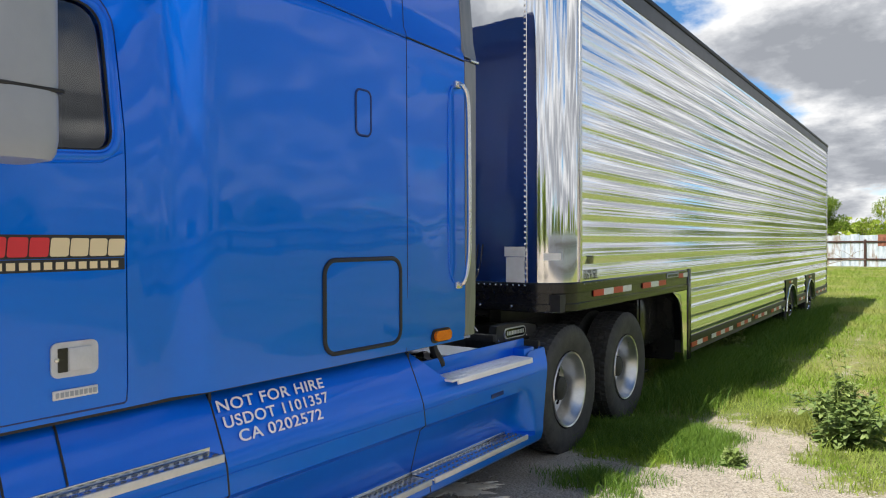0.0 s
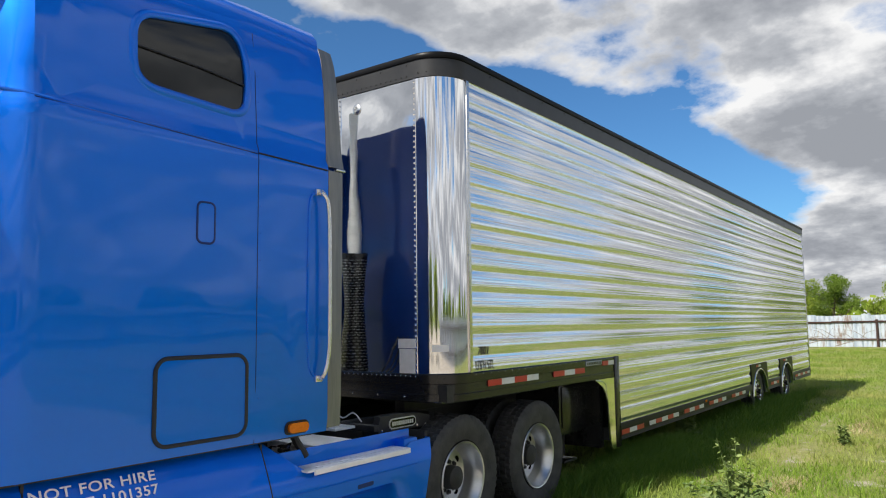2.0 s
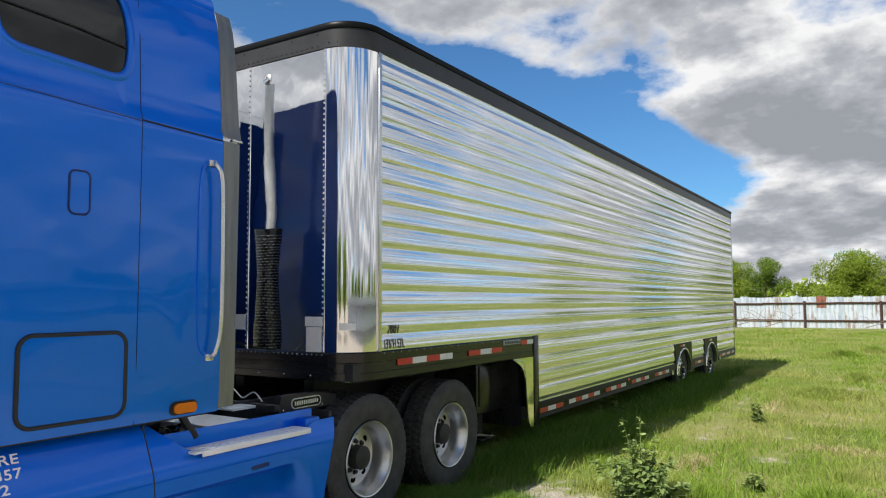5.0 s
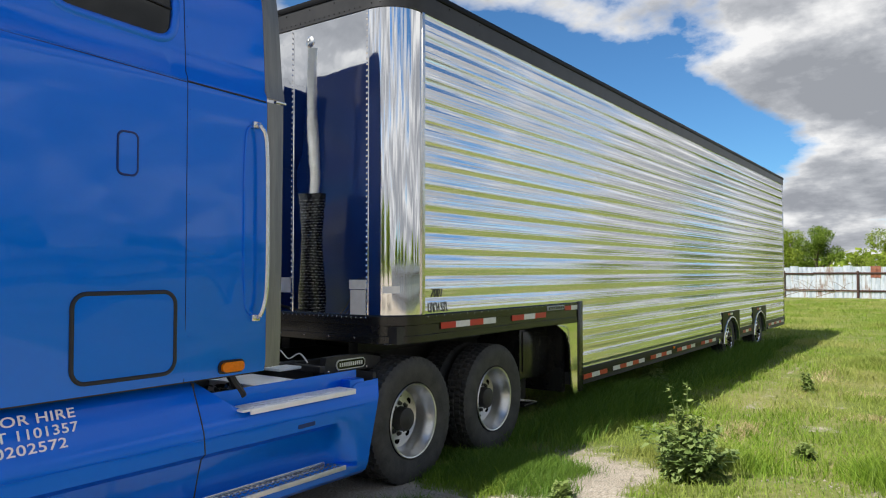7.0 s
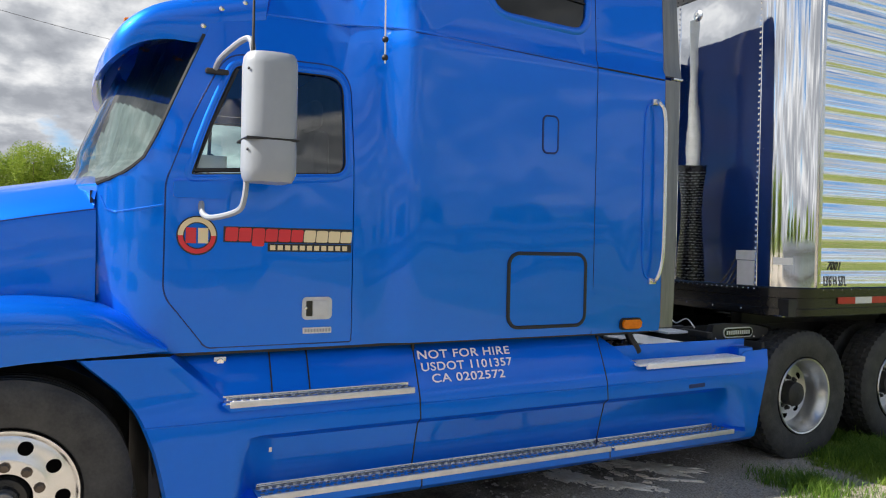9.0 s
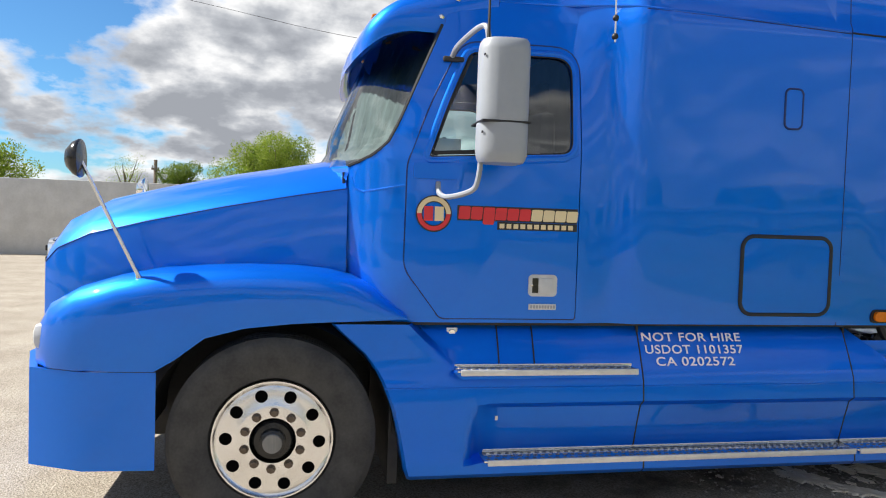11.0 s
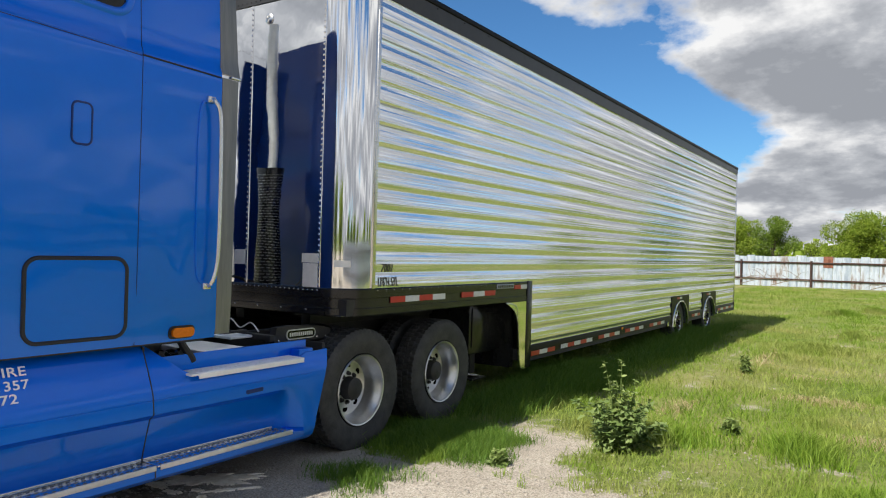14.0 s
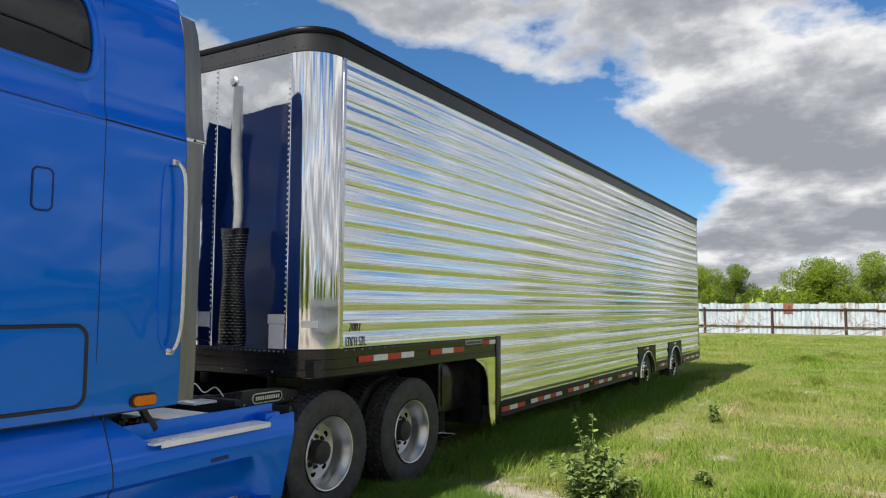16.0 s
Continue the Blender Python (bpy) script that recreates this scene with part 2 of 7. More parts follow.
WINDSHIELD = glass("windshield_glass", 2.1, (0.60, 0.72, 0.71))


def leaf_material(name, a, b, trans=0.35, dry=None):
    m = bpy.data.materials.new(name)
    m.use_nodes = True
    nt = m.node_tree
    nt.nodes.clear()
    out = nt.nodes.new("ShaderNodeOutputMaterial")
    geo = nt.nodes.new("ShaderNodeNewGeometry")
    ramp = nt.nodes.new("ShaderNodeValToRGB")
    ramp.color_ramp.elements[0].color = (*a, 1)
    ramp.color_ramp.elements[1].color = (*b, 1)
    nt.links.new(geo.outputs["Random Per Island"], ramp.inputs[0])
    tint = ramp.outputs[0]
    if dry:
        # sun-bleached patches
        n = nt.nodes.new("ShaderNodeTexNoise")
        n.inputs["Scale"].default_value = 0.38
        n.inputs["Detail"].default_value = 8
        n.inputs["Roughness"].default_value = 0.65
        nt.links.new(geo.outputs["Position"], n.inputs["Vector"])
        r2 = nt.nodes.new("ShaderNodeValToRGB")
        r2.color_ramp.elements[0].position = 0.44
        r2.color_ramp.elements[1].position = 0.74
        nt.links.new(n.outputs["Fac"], r2.inputs[0])
        mx = nt.nodes.new("ShaderNodeMix")
        mx.data_type = "RGBA"
        nt.links.new(r2.outputs[0], mx.inputs[0])
        nt.links.new(tint, mx.inputs[6])
        mx.inputs[7].default_value = (*dry, 1)
        tint = mx.outputs[2]
    df = nt.nodes.new("ShaderNodeBsdfPrincipled")
    df.inputs["Roughness"].default_value = 0.55
    df.inputs["Specular IOR Level"].default_value = 0.25
    tl = nt.nodes.new("ShaderNodeBsdfTranslucent")
    nt.links.new(tint, df.inputs["Base Color"])
    nt.links.new(tint, tl.inputs["Color"])
    mix = nt.nodes.new("ShaderNodeMixShader")
    mix.inputs[0].default_value = trans
    nt.links.new(df.outputs[0], mix.inputs[1])
    nt.links.new(tl.outputs[0], mix.inputs[2])
    nt.links.new(mix.outputs[0], out.inputs["Surface"])
    return m


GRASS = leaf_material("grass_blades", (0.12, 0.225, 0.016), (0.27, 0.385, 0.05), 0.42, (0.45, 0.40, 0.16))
GRASS_DEEP = leaf_material("deep_green_grass", (0.075, 0.165, 0.018), (0.17, 0.27, 0.04), 0.4)
LEAF = leaf_material("tree_leaves", (0.125, 0.205, 0.016), (0.29, 0.365, 0.045), 0.42)
LEAF_PALE = leaf_material("pale_tree_leaves", (0.14, 0.22, 0.02), (0.29, 0.37, 0.05), 0.42)
LEAF_DARK = leaf_material("dark_tree_leaves", (0.085, 0.155, 0.016), (0.20, 0.28, 0.04), 0.4)
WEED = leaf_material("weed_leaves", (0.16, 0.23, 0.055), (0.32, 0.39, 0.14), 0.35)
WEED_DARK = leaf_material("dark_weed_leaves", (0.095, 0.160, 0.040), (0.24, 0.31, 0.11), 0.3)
DRY_GRASS = leaf_material("dry_grass", (0.34, 0.27, 0.13), (0.52, 0.45, 0.26), 0.3)
TWIG = material("dry_twig", (0.14, 0.11, 0.08), 0.9, vary=(0.22, 0.18, 0.14), scale=20)


def ground_material():
    m = bpy.data.materials.new("meadow_and_dirt")
    m.use_nodes = True
    nt = m.node_tree
    b = nt.nodes["Principled BSDF"]
    b.inputs["Roughness"].default_value = 0.95
    b.inputs["Specular IOR Level"].default_value = 0.1
    geo = nt.nodes.new("ShaderNodeNewGeometry")
    attr = nt.nodes.new("ShaderNodeAttribute")
    attr.attribute_name = "dirt"

    def tex(scale, detail, lo, hi, c0, c1, rough=0.6):
        n = nt.nodes.new("ShaderNodeTexNoise")
        n.inputs["Scale"].default_value = scale
        n.inputs["Detail"].default_value = detail
        n.inputs["Roughness"].default_value = rough
        nt.links.new(geo.outputs["Position"], n.inputs["Vector"])
        r = nt.nodes.new("ShaderNodeValToRGB")
        r.color_ramp.elements[0].position, r.color_ramp.elements[0].color = lo, (*c0, 1)
        r.color_ramp.elements[1].position, r.color_ramp.elements[1].color = hi, (*c1, 1)
        nt.links.new(n.outputs["Fac"], r.inputs[0])
        return r.outputs[0], n.outputs["Fac"]

    def mixc(f, a, c, blend="MIX"):
        x = nt.nodes.new("ShaderNodeMix")
        x.data_type = "RGBA"
        x.blend_type = blend
        if isinstance(f, float):
            x.inputs[0].default_value = f
        else:
            nt.links.new(f, x.inputs[0])
        nt.links.new(a, x.inputs[6])
        nt.links.new(c, x.inputs[7])
        return x.outputs[2]

    g1, _ = tex(0.55, 8, 0.36, 0.66, (0.145, 0.195, 0.045), (0.31, 0.29, 0.13))
    g2, _ = tex(18, 5, 0.3, 0.7, (0.6, 0.62, 0.5), (1, 1, 1))
    grass = mixc(1.0, g1, g2, "MULTIPLY")
    d1, _ = tex(1.3, 6, 0.3, 0.7, (0.38, 0.335, 0.275), (0.53, 0.48, 0.405))
    d2, dfac = tex(70, 4, 0.35, 0.62, (0.45, 0.43, 0.4), (1, 1, 1))
    dirt = mixc(1.0, d1, d2, "MULTIPLY")
    edge, _ = tex(5.5, 6, 0.0, 1.0, (0, 0, 0), (1, 1, 1), 0.7)
    s = nt.nodes.new("ShaderNodeMath")
    s.operation = "MULTIPLY_ADD"
    nt.links.new(edge, s.inputs[0])
    s.inputs[1].default_value = 0.9
    a2 = nt.nodes.new("ShaderNodeMath")
    a2.operation = "SUBTRACT"
    nt.links.new(attr.outputs["Fac"], a2.inputs[0])
    a2.inputs[1].default_value = 0.45
    nt.links.new(a2.outputs[0], s.inputs[2])
    r = nt.nodes.new("ShaderNodeValToRGB")
    r.color_ramp.elements[0].position = 0.42
    r.color_ramp.elements[1].position = 0.60
    nt.links.new(s.outputs[0], r.inputs[0])
    # ground below the tractor is mixed darker, broken up by noise
    dark_ground = nt.nodes.new("ShaderNodeAttribute")
    dark_ground.attribute_name = "dark_ground"
    o1, _ = tex(3.2, 6, 0.30, 0.60, (1, 1, 1), (0.25, 0.25, 0.25), 0.7)
    o2 = nt.nodes.new("ShaderNodeMath")
    o2.operation = "MULTIPLY"
    nt.links.new(o1, o2.inputs[0])
    nt.links.new(dark_ground.outputs["Fac"], o2.inputs[1])
    o3, _ = tex(9, 5, 0.3, 0.7, (0.055, 0.042, 0.032), (0.11, 0.09, 0.07))
    soil = mixc(r.outputs[0], grass, dirt)
    nt.links.new(mixc(o2.outputs[0], soil, o3), b.inputs["Base Color"])
    bp = nt.nodes.new("ShaderNodeBump")
    bp.inputs["Distance"].default_value = 0.015
    bp.inputs["Strength"].default_value = 0.8
    nt.links.new(dfac, bp.inputs["Height"])
    nt.links.new(bp.outputs[0], b.inputs["Normal"])
    return m


GROUND = ground_material()


def fence_material():
    m = bpy.data.materials.new("rusty_galvanised_sheet")
    m.use_nodes = True
    nt = m.node_tree
    b = nt.nodes["Principled BSDF"]
    b.inputs["Roughness"].default_value = 0.55
    b.inputs["Metallic"].default_value = 0.2
    geo = nt.nodes.new("ShaderNodeNewGeometry")
    oi = nt.nodes.new("ShaderNodeObjectInfo")
    mp = nt.nodes.new("ShaderNodeMapping")
    mp.inputs["Scale"].default_value = (2.2, 2.2, 0.5)
    nt.links.new(geo.outputs["Position"], mp.inputs["Vector"])
    n = nt.nodes.new("ShaderNodeTexNoise")
    n.inputs["Scale"].default_value = 1.5
    n.inputs["Detail"].default_value = 7
    n.inputs["Roughness"].default_value = 0.65
    nt.links.new(mp.outputs[0], n.inputs["Vector"])
    r = nt.nodes.new("ShaderNodeValToRGB")
    e = r.color_ramp.elements
    e[0].position, e[0].color = 0.36, (0.26, 0.31, 0.37, 1)
    e[1].position, e[1].color = 0.78, (0.17, 0.06, 0.03, 1)
    k = e.new(0.56)
    k.color = (0.44, 0.49, 0.55, 1)
    k = e.new(0.69)
    k.color = (0.24, 0.21, 0.19, 1)
    add = nt.nodes.new("ShaderNodeMath")
    add.operation = "MULTIPLY_ADD"
    nt.links.new(oi.outputs["Random"], add.inputs[0])
    add.inputs[1].default_value = 0.14
    add.inputs[2].default_value = -0.05
    s = nt.nodes.new("ShaderNodeMath")
    s.operation = "ADD"
    nt.links.new(n.outputs["Fac"], s.inputs[0])
    nt.links.new(add.outputs[0], s.inputs[1])
    nt.links.new(s.outputs[0], r.inputs[0])
    nt.links.new(r.outputs[0], b.inputs["Base Color"])
    return m


FENCE_SHEET = fence_material()
RUST_SHEET = material("rusted_sheet", (0.11, 0.034, 0.02), 0.85, vary=(0.24, 0.10, 0.06), scale=5)

# ---- builders ----


def thing(name, at, label, category, group="", kind=""):
    ob = new(name)
    ob.empty_display_size = 0.2
    ob.matrix_world = Matrix.Translation(at)
    return tagged(ob, label, category, group, kind)


def finish(bm, mat, angle=35):
    me = bpy.data.meshes.new("mesh")
    bmesh.ops.recalc_face_normals(bm, faces=bm.faces)
    bm.to_mesh(me)
    bm.free()
    me.materials.append(mat)
    if len(me.polygons):
        me.polygons.foreach_set("use_smooth", [True] * len(me.polygons))
        me.set_sharp_from_angle(angle=radians(angle))
    return me


def part(name, bm, mat, parent, label="", angle=35):
    """One mesh in world coordinates, hung under its thing or part."""
    ob = new(name, finish(bm, mat, angle))
    ob.parent = parent
    m = Matrix.Identity(4)
    p = parent
    while p is not None:
        m = p.matrix_basis @ m if p.parent is None else p.matrix_parent_inverse @ p.matrix_basis @ m
        p = p.parent
    ob.matrix_parent_inverse = m.inverted()
    return tagged(ob, label)


def single(name, bm, mat, label, category, group="", kind="", angle=35):
    return tagged(new(name, finish(bm, mat, angle)), label, category, group, kind)


def raw_mesh(name, verts, faces, mat, smooth=False):
    """A mesh from arrays of corners (n,3) and faces (m,k)."""
    verts, faces = np.asarray(verts, dtype=np.float32), np.asarray(faces, dtype=np.int32)
    me = bpy.data.meshes.new(name)
    me.vertices.add(len(verts))
    me.vertices.foreach_set("co", verts.ravel())
    k = faces.shape[1]
    me.loops.add(faces.size)
    me.loops.foreach_set("vertex_index", faces.ravel())
    me.polygons.add(len(faces))
    me.polygons.foreach_set("loop_start", np.arange(0, faces.size, k, dtype=np.int32))
    me.polygons.foreach_set("loop_total", np.full(len(faces), k, dtype=np.int32))
    me.update(calc_edges=True)
    me.validate()
    me.materials.append(mat)
    if smooth:
        me.polygons.foreach_set("use_smooth", [True] * len(me.polygons))
    return me


def box(bm, x0, x1, y0, y1, z0, z1, bevel=0.0, seg=2):
    vs = [bm.verts.new((x, y, z)) for z in (z0, z1) for y in (y0, y1) for x in (x0, x1)]
    fs = [bm.faces.new([vs[i] for i in q]) for q in ((0, 2, 3, 1), (4, 5, 7, 6), (0, 1, 5, 4), (2, 6, 7, 3), (0, 4, 6, 2), (1, 3, 7, 5))]
    if bevel:
        es = list({e for f in fs for e in f.edges})
        bmesh.ops.bevel(bm, geom=es, offset=bevel, segments=seg, profile=0.5, affect="EDGES")
    return bm


def boxes(*items, bevel=0.0):
    bm = bmesh.new()
    for it in items:
        box(bm, *it, bevel=bevel)
    return bm


def loft(bm, rings, closed=False, caps=False):
    """Faces between rings of equally many points; closed: each ring is a loop."""
    rows = [[bm.verts.new(p) for p in r] for r in rings]
    n = len(rings[0])
    for a, b in zip(rows, rows[1:]):
        for i in range(n if closed else n - 1):
            j = (i + 1) % n
            bm.faces.new((a[i], a[j], b[j], b[i]))
    if caps:
        bm.faces.new(rows[0])
        bm.faces.new(rows[-1])
    return bm


def tube(bm, path, r, n=10, caps=True):
    pts = [Vector(p) for p in path]
    rings = []
    side = None
    for i, p in enumerate(pts):
        d = (pts[min(i + 1, len(pts) - 1)] - pts[max(i - 1, 0)]).normalized()
        if side is None:
            side = d.orthogonal().normalized()
        side = (side - d * side.dot(d)).normalized()
        up = d.cross(side)
        rad = r[i] if isinstance(r, (list, tuple)) else r
        rings.append([p + (side * math.cos(2 * math.pi * k / n) + up * math.sin(2 * math.pi * k / n)) * rad for k in range(n)])
    return loft(bm, rings, True, caps)


def smooth_path(points, n=6):
    """A rounded way through the points."""
    pts = [Vector(p) for p in points]
    out = []
    for i in range(len(pts) - 1):
        p0, p1, p2, p3 = pts[max(i - 1, 0)], pts[i], pts[i + 1], pts[min(i + 2, len(pts) - 1)]
        for k in range(n):
            t = k / n
            out.append(0.5 * (2 * p1 + (p2 - p0) * t + (2 * p0 - 5 * p1 + 4 * p2 - p3) * t * t + (3 * p1 - p0 - 3 * p2 + p3) * t ** 3))
    out.append(pts[-1])
    return out


def lathe_x(bm, profile, cx, cy, cz, n=48):
    """Turn (x, radius) pairs about the axle along x."""
    return loft(bm, [[(cx + px, cy + r * math.cos(2 * math.pi * k / n), cz + r * math.sin(2 * math.pi * k / n)) for k in range(n)] for px, r in profile], True)


def round_rect(cy, cz, w, h, r, n=5):
    pts = []
    for sy, sz, a in ((1, 1, 0), (-1, 1, 90), (-1, -1, 180), (1, -1, 270)):
        for k in range(n + 1):
            t = radians(a + 90 * k / n)
            pts.append((cy + sy * (w / 2 - r) + r * math.cos(t), cz + sz * (h / 2 - r) + r * math.sin(t)))
    return pts


def rounded(points, r, n=4):
    """A polygon of (a, b) pairs with its corners rounded; r may be a list."""
    out = []
    m = len(points)
    for i, p in enumerate(points):
        p = Vector(p)
        a, b = Vector(points[i - 1]), Vector(points[(i + 1) % m])
        rad = r[i] if isinstance(r, (list, tuple)) else r
        if rad <= 0:
            out.append(tuple(p))
            continue
        ra = min(rad, (a - p).length * 0.49)
        rb = min(rad, (b - p).length * 0.49)
        s, e = p + (a - p).normalized() * ra, p + (b - p).normalized() * rb
        for k in range(n + 1):
            t = k / n
            out.append(tuple((1 - t) ** 2 * s + 2 * t * (1 - t) * p + t * t * e))
    return out


def sheet(bm, outline, holes=(), place=None, cuts_y=(), cuts_z=()):
    """A flat (y, z) outline with holes, filled, cut along lines and laid on a surface by place(y, z)."""
    edges = []
    for loop in (outline, *holes):
        vs = [bm.verts.new((0, p[0], p[1])) for p in loop]
        edges += [bm.edges.new((vs[i], vs[(i + 1) % len(vs)])) for i in range(len(vs))]
    bmesh.ops.triangle_fill(bm, edges=edges, use_beauty=True)
    for v in cuts_y:
        bmesh.ops.bisect_plane(bm, geom=bm.verts[:] + bm.edges[:] + bm.faces[:], plane_co=(0, v, 0), plane_no=(0, 1, 0), dist=1e-5)
    for v in cuts_z:
        bmesh.ops.bisect_plane(bm, geom=bm.verts[:] + bm.edges[:] + bm.faces[:], plane_co=(0, 0, v), plane_no=(0, 0, 1), dist=1e-5)
    if place:
        for v in bm.verts:
            v.co = place(v.co.y, v.co.z)
    return bm


def thicken(bm, vec):
    """Give an open sheet a depth along vec."""
    faces = bm.faces[:]
    ret = bmesh.ops.extrude_face_region(bm, geom=faces)
    vs = [g for g in ret["geom"] if isinstance(g, bmesh.types.BMVert)]
    bmesh.ops.translate(bm, verts=vs, vec=vec)
    return bm


def prism_x(bm, outline, x0, x1):
    """A (y, z) outline drawn out from x0 to x1."""
    a = [bm.verts.new((x0, *p)) for p in outline]
    b = [bm.verts.new((x1, *p)) for p in outline]
    n = len(outline)
    for i in range(n):
        bm.faces.new((a[i], a[(i + 1) % n], b[(i + 1) % n], b[i]))
    bm.faces.new(a)
    bm.faces.new(b[::-1])
    return bm


def interp(t, table):
    """Linear between (key, value) pairs."""
    if t <= table[0][0]:
        return table[0][1]
    for (a, va), (b, vb) in zip(table, table[1:]):
        if t <= b:
            return va + (vb - va) * (t - a) / (b - a)
    return table[-1][1]


def lettering(name, text, size, mat, m, parent, squeeze=1.0, space=1.0, thick=0.0):
    cu = bpy.data.curves.new(name, "FONT")
    cu.body = text
    cu.size = size
    cu.space_character = space
    cu.extrude = 0.0008
    cu.offset = thick
    tmp = bpy.data.objects.new("tmp", cu)
    scene.collection.objects.link(tmp)
    bpy.context.view_layer.update()
    me = bpy.data.meshes.new_from_object(tmp.evaluated_get(bpy.context.evaluated_depsgraph_get()))
    bpy.data.objects.remove(tmp)
    me.transform(m @ Matrix.Diagonal((squeeze, 1, 1, 1)))
    me.materials.clear()
    me.materials.append(mat)
    ob = new(name, me)
    ob.parent = parent
    ob.matrix_parent_inverse = parent.matrix_basis.inverted()
    return ob


def hug(ob, surface, levels):
    """Bend a flat lettering on a +x wall so that it lies on surface(z)."""
    bm = bmesh.new()
    bm.from_mesh(ob.data)
    base = min(v.co.x for v in bm.verts)
    for z in levels:
        bmesh.ops.bisect_plane(bm, geom=bm.verts[:] + bm.edges[:] + bm.faces[:], plane_co=(0, 0, z), plane_no=(0, 0, 1))
    for v in bm.verts:
        v.co.x = surface(v.co.z) + (v.co.x - base)
    bm.to_mesh(ob.data)
    bm.free()


def split_letters(ob):
    """Each letter of a line becomes a part of its own."""
    bm = bmesh.new()
    bm.from_mesh(ob.data)
    bmesh.ops.remove_doubles(bm, verts=bm.verts, dist=1e-5)
    left = set(bm.verts)
    while left:
        todo, island = [left.pop()], set()
        while todo:
            v = todo.pop()
            island.add(v)
            for e in v.link_edges:
                w = e.other_vert(v)
                if w in left:
                    left.discard(w)
                    todo.append(w)
        order = sorted(island, key=lambda v: v.index)
        place = {v: i for i, v in enumerate(order)}
        me = bpy.data.meshes.new("letter")
        me.from_pydata([v.co[:] for v in order], [], [[place[v] for v in f.verts] for f in bm.faces if f.verts[0] in island])
        me.materials.append(ob.data.materials[0])
        letter = new("letter", me)
        letter.parent = ob.parent
        letter.matrix_parent_inverse = ob.matrix_parent_inverse.copy()
    bm.free()
    bpy.data.objects.remove(ob)


def on_side(x, y, z, lean=0.0):
    """A frame on a wall that faces +x: text runs to +y, up is z."""
    return Matrix.Translation((x, y, z)) @ Matrix(((0, 0, 1, 0), (1, 0, 0, 0), (0, 1, 0, 0), (0, 0, 0, 1))) @ pose(0, 0, 0, lean, 0, 0)

# ---- ground ----


def dirt_amount(x, y):
    """How bare the ground is: the drive in front, its tongue beside the wheels, small worn spots."""
    drive = 0.5 - (y - (0.55 - 0.10 * (x - 3.0))) / 1.6
    tongue = 1.15 - math.hypot((x - 2.25) / 0.75, (y - 1.1) / 1.25) * 0.75
    spot = max(0.95 - math.hypot((x - a) / rx, (y - b) / ry) * 0.6 for a, b, rx, ry in ((4.45, 8.3, 0.55, 0.5), (2.6, 3.0, 0.25, 0.9), (3.7, 1.2, 0.9, 0.45), (3.6, 4.6, 0.35, 0.5), (1.0, 6.5, 0.4, 0.6), (2.55, 9.5, 0.18, 3.0), (2.75, 6.0, 0.2, 2.0), (5.6, 5.4, 0.5, 0.25), (4.6, 2.2, 1.1, 0.4), (5.3, 3.5, 0.8, 0.3), (3.5, 6.2, 0.5, 0.35), (6.4, 9.5, 0.9, 0.5), (4.0, 12.5, 0.6, 0.8), (2.9, 17.0, 0.5, 1.5)))
    tuft = 1.1 - math.hypot((x - 1.62) / 0.55, (y - 0.75) / 0.55) * 0.8
    under = 0.85 if abs(x) < 1.25 and y < 0.3 else 0.0
    d = max(drive, tongue, spot * 0.60, under)
    d = min(1.0, d + 0.28 * noise.noise((x * 1.9, y * 1.9, 5.0)) + 0.15 * noise.noise((x * 5.1, y * 5.1, 2.0)))
    if x < 2.0:
        d -= max(0.0, tuft)
    return max(0.0, d)


def ground_height(x, y):
    h = 0.05 * (noise.noise((x * 0.25, y * 0.25, 1.7)) + 0.5 * noise.noise((x * 0.8, y * 0.8, 4.2)))
    flat = 1 - min(1.0, max(0.0, abs(x) - 1.2) / 2.5)
    h *= 1 - 0.8 * flat
    h -= 0.09 * min(1.0, max(0.0, (-y - 2.5) / 2.5)) * min(1.0, max(0.0, (14.0 + y) / 6.0))
    far = max(0.0, math.hypot(x, y) - 25)
    return h * (1 + far * 0.01) + 0.0


def axis(near, far):
    v, step = [], 0.16
    p = 0.0
    while p < far:
        v.append(p)
        if p > near:
            step *= 1.17
        p += step
    v.append(far)
    return [-a for a in v[:0:-1]] + v


xs = [3.0 + a for a in axis(5.0, 1500)]
ys = [1.0 + a for a in axis(8.0, 1500)]
gv = [(x, y, ground_height(x, y)) for y in ys for x in xs]
nx = len(xs)
gf = [(j * nx + i, j * nx + i + 1, (j + 1) * nx + i + 1, (j + 1) * nx + i) for j in range(len(ys) - 1) for i in range(nx - 1)]
ground_mesh = raw_mesh("ground", gv, gf, GROUND, smooth=True)
layer = ground_mesh.attributes.new("dirt", "FLOAT", "POINT")
layer.data.foreach_set("value", [dirt_amount(x, y) for x, y, z in gv])
layer = ground_mesh.attributes.new("dark_ground", "FLOAT", "POINT")
layer.data.foreach_set("value", [max(0.0, min(1.0, 2.2 - 2.0 * math.hypot((x - 0.35) / 1.0, (y + 2.4) / 2.2))) for x, y, z in gv])
ground = tagged(new("ground", ground_mesh), "green meadow with a pale dirt drive and worn patches", "ground", kind="structure")

# ---- fence of upright metal sheets ----
FENCE_A, FENCE_B = Vector((-46.0, 46.8, 0)), Vector((46.0, 50.2, 0))
FENCE_H = 2.04


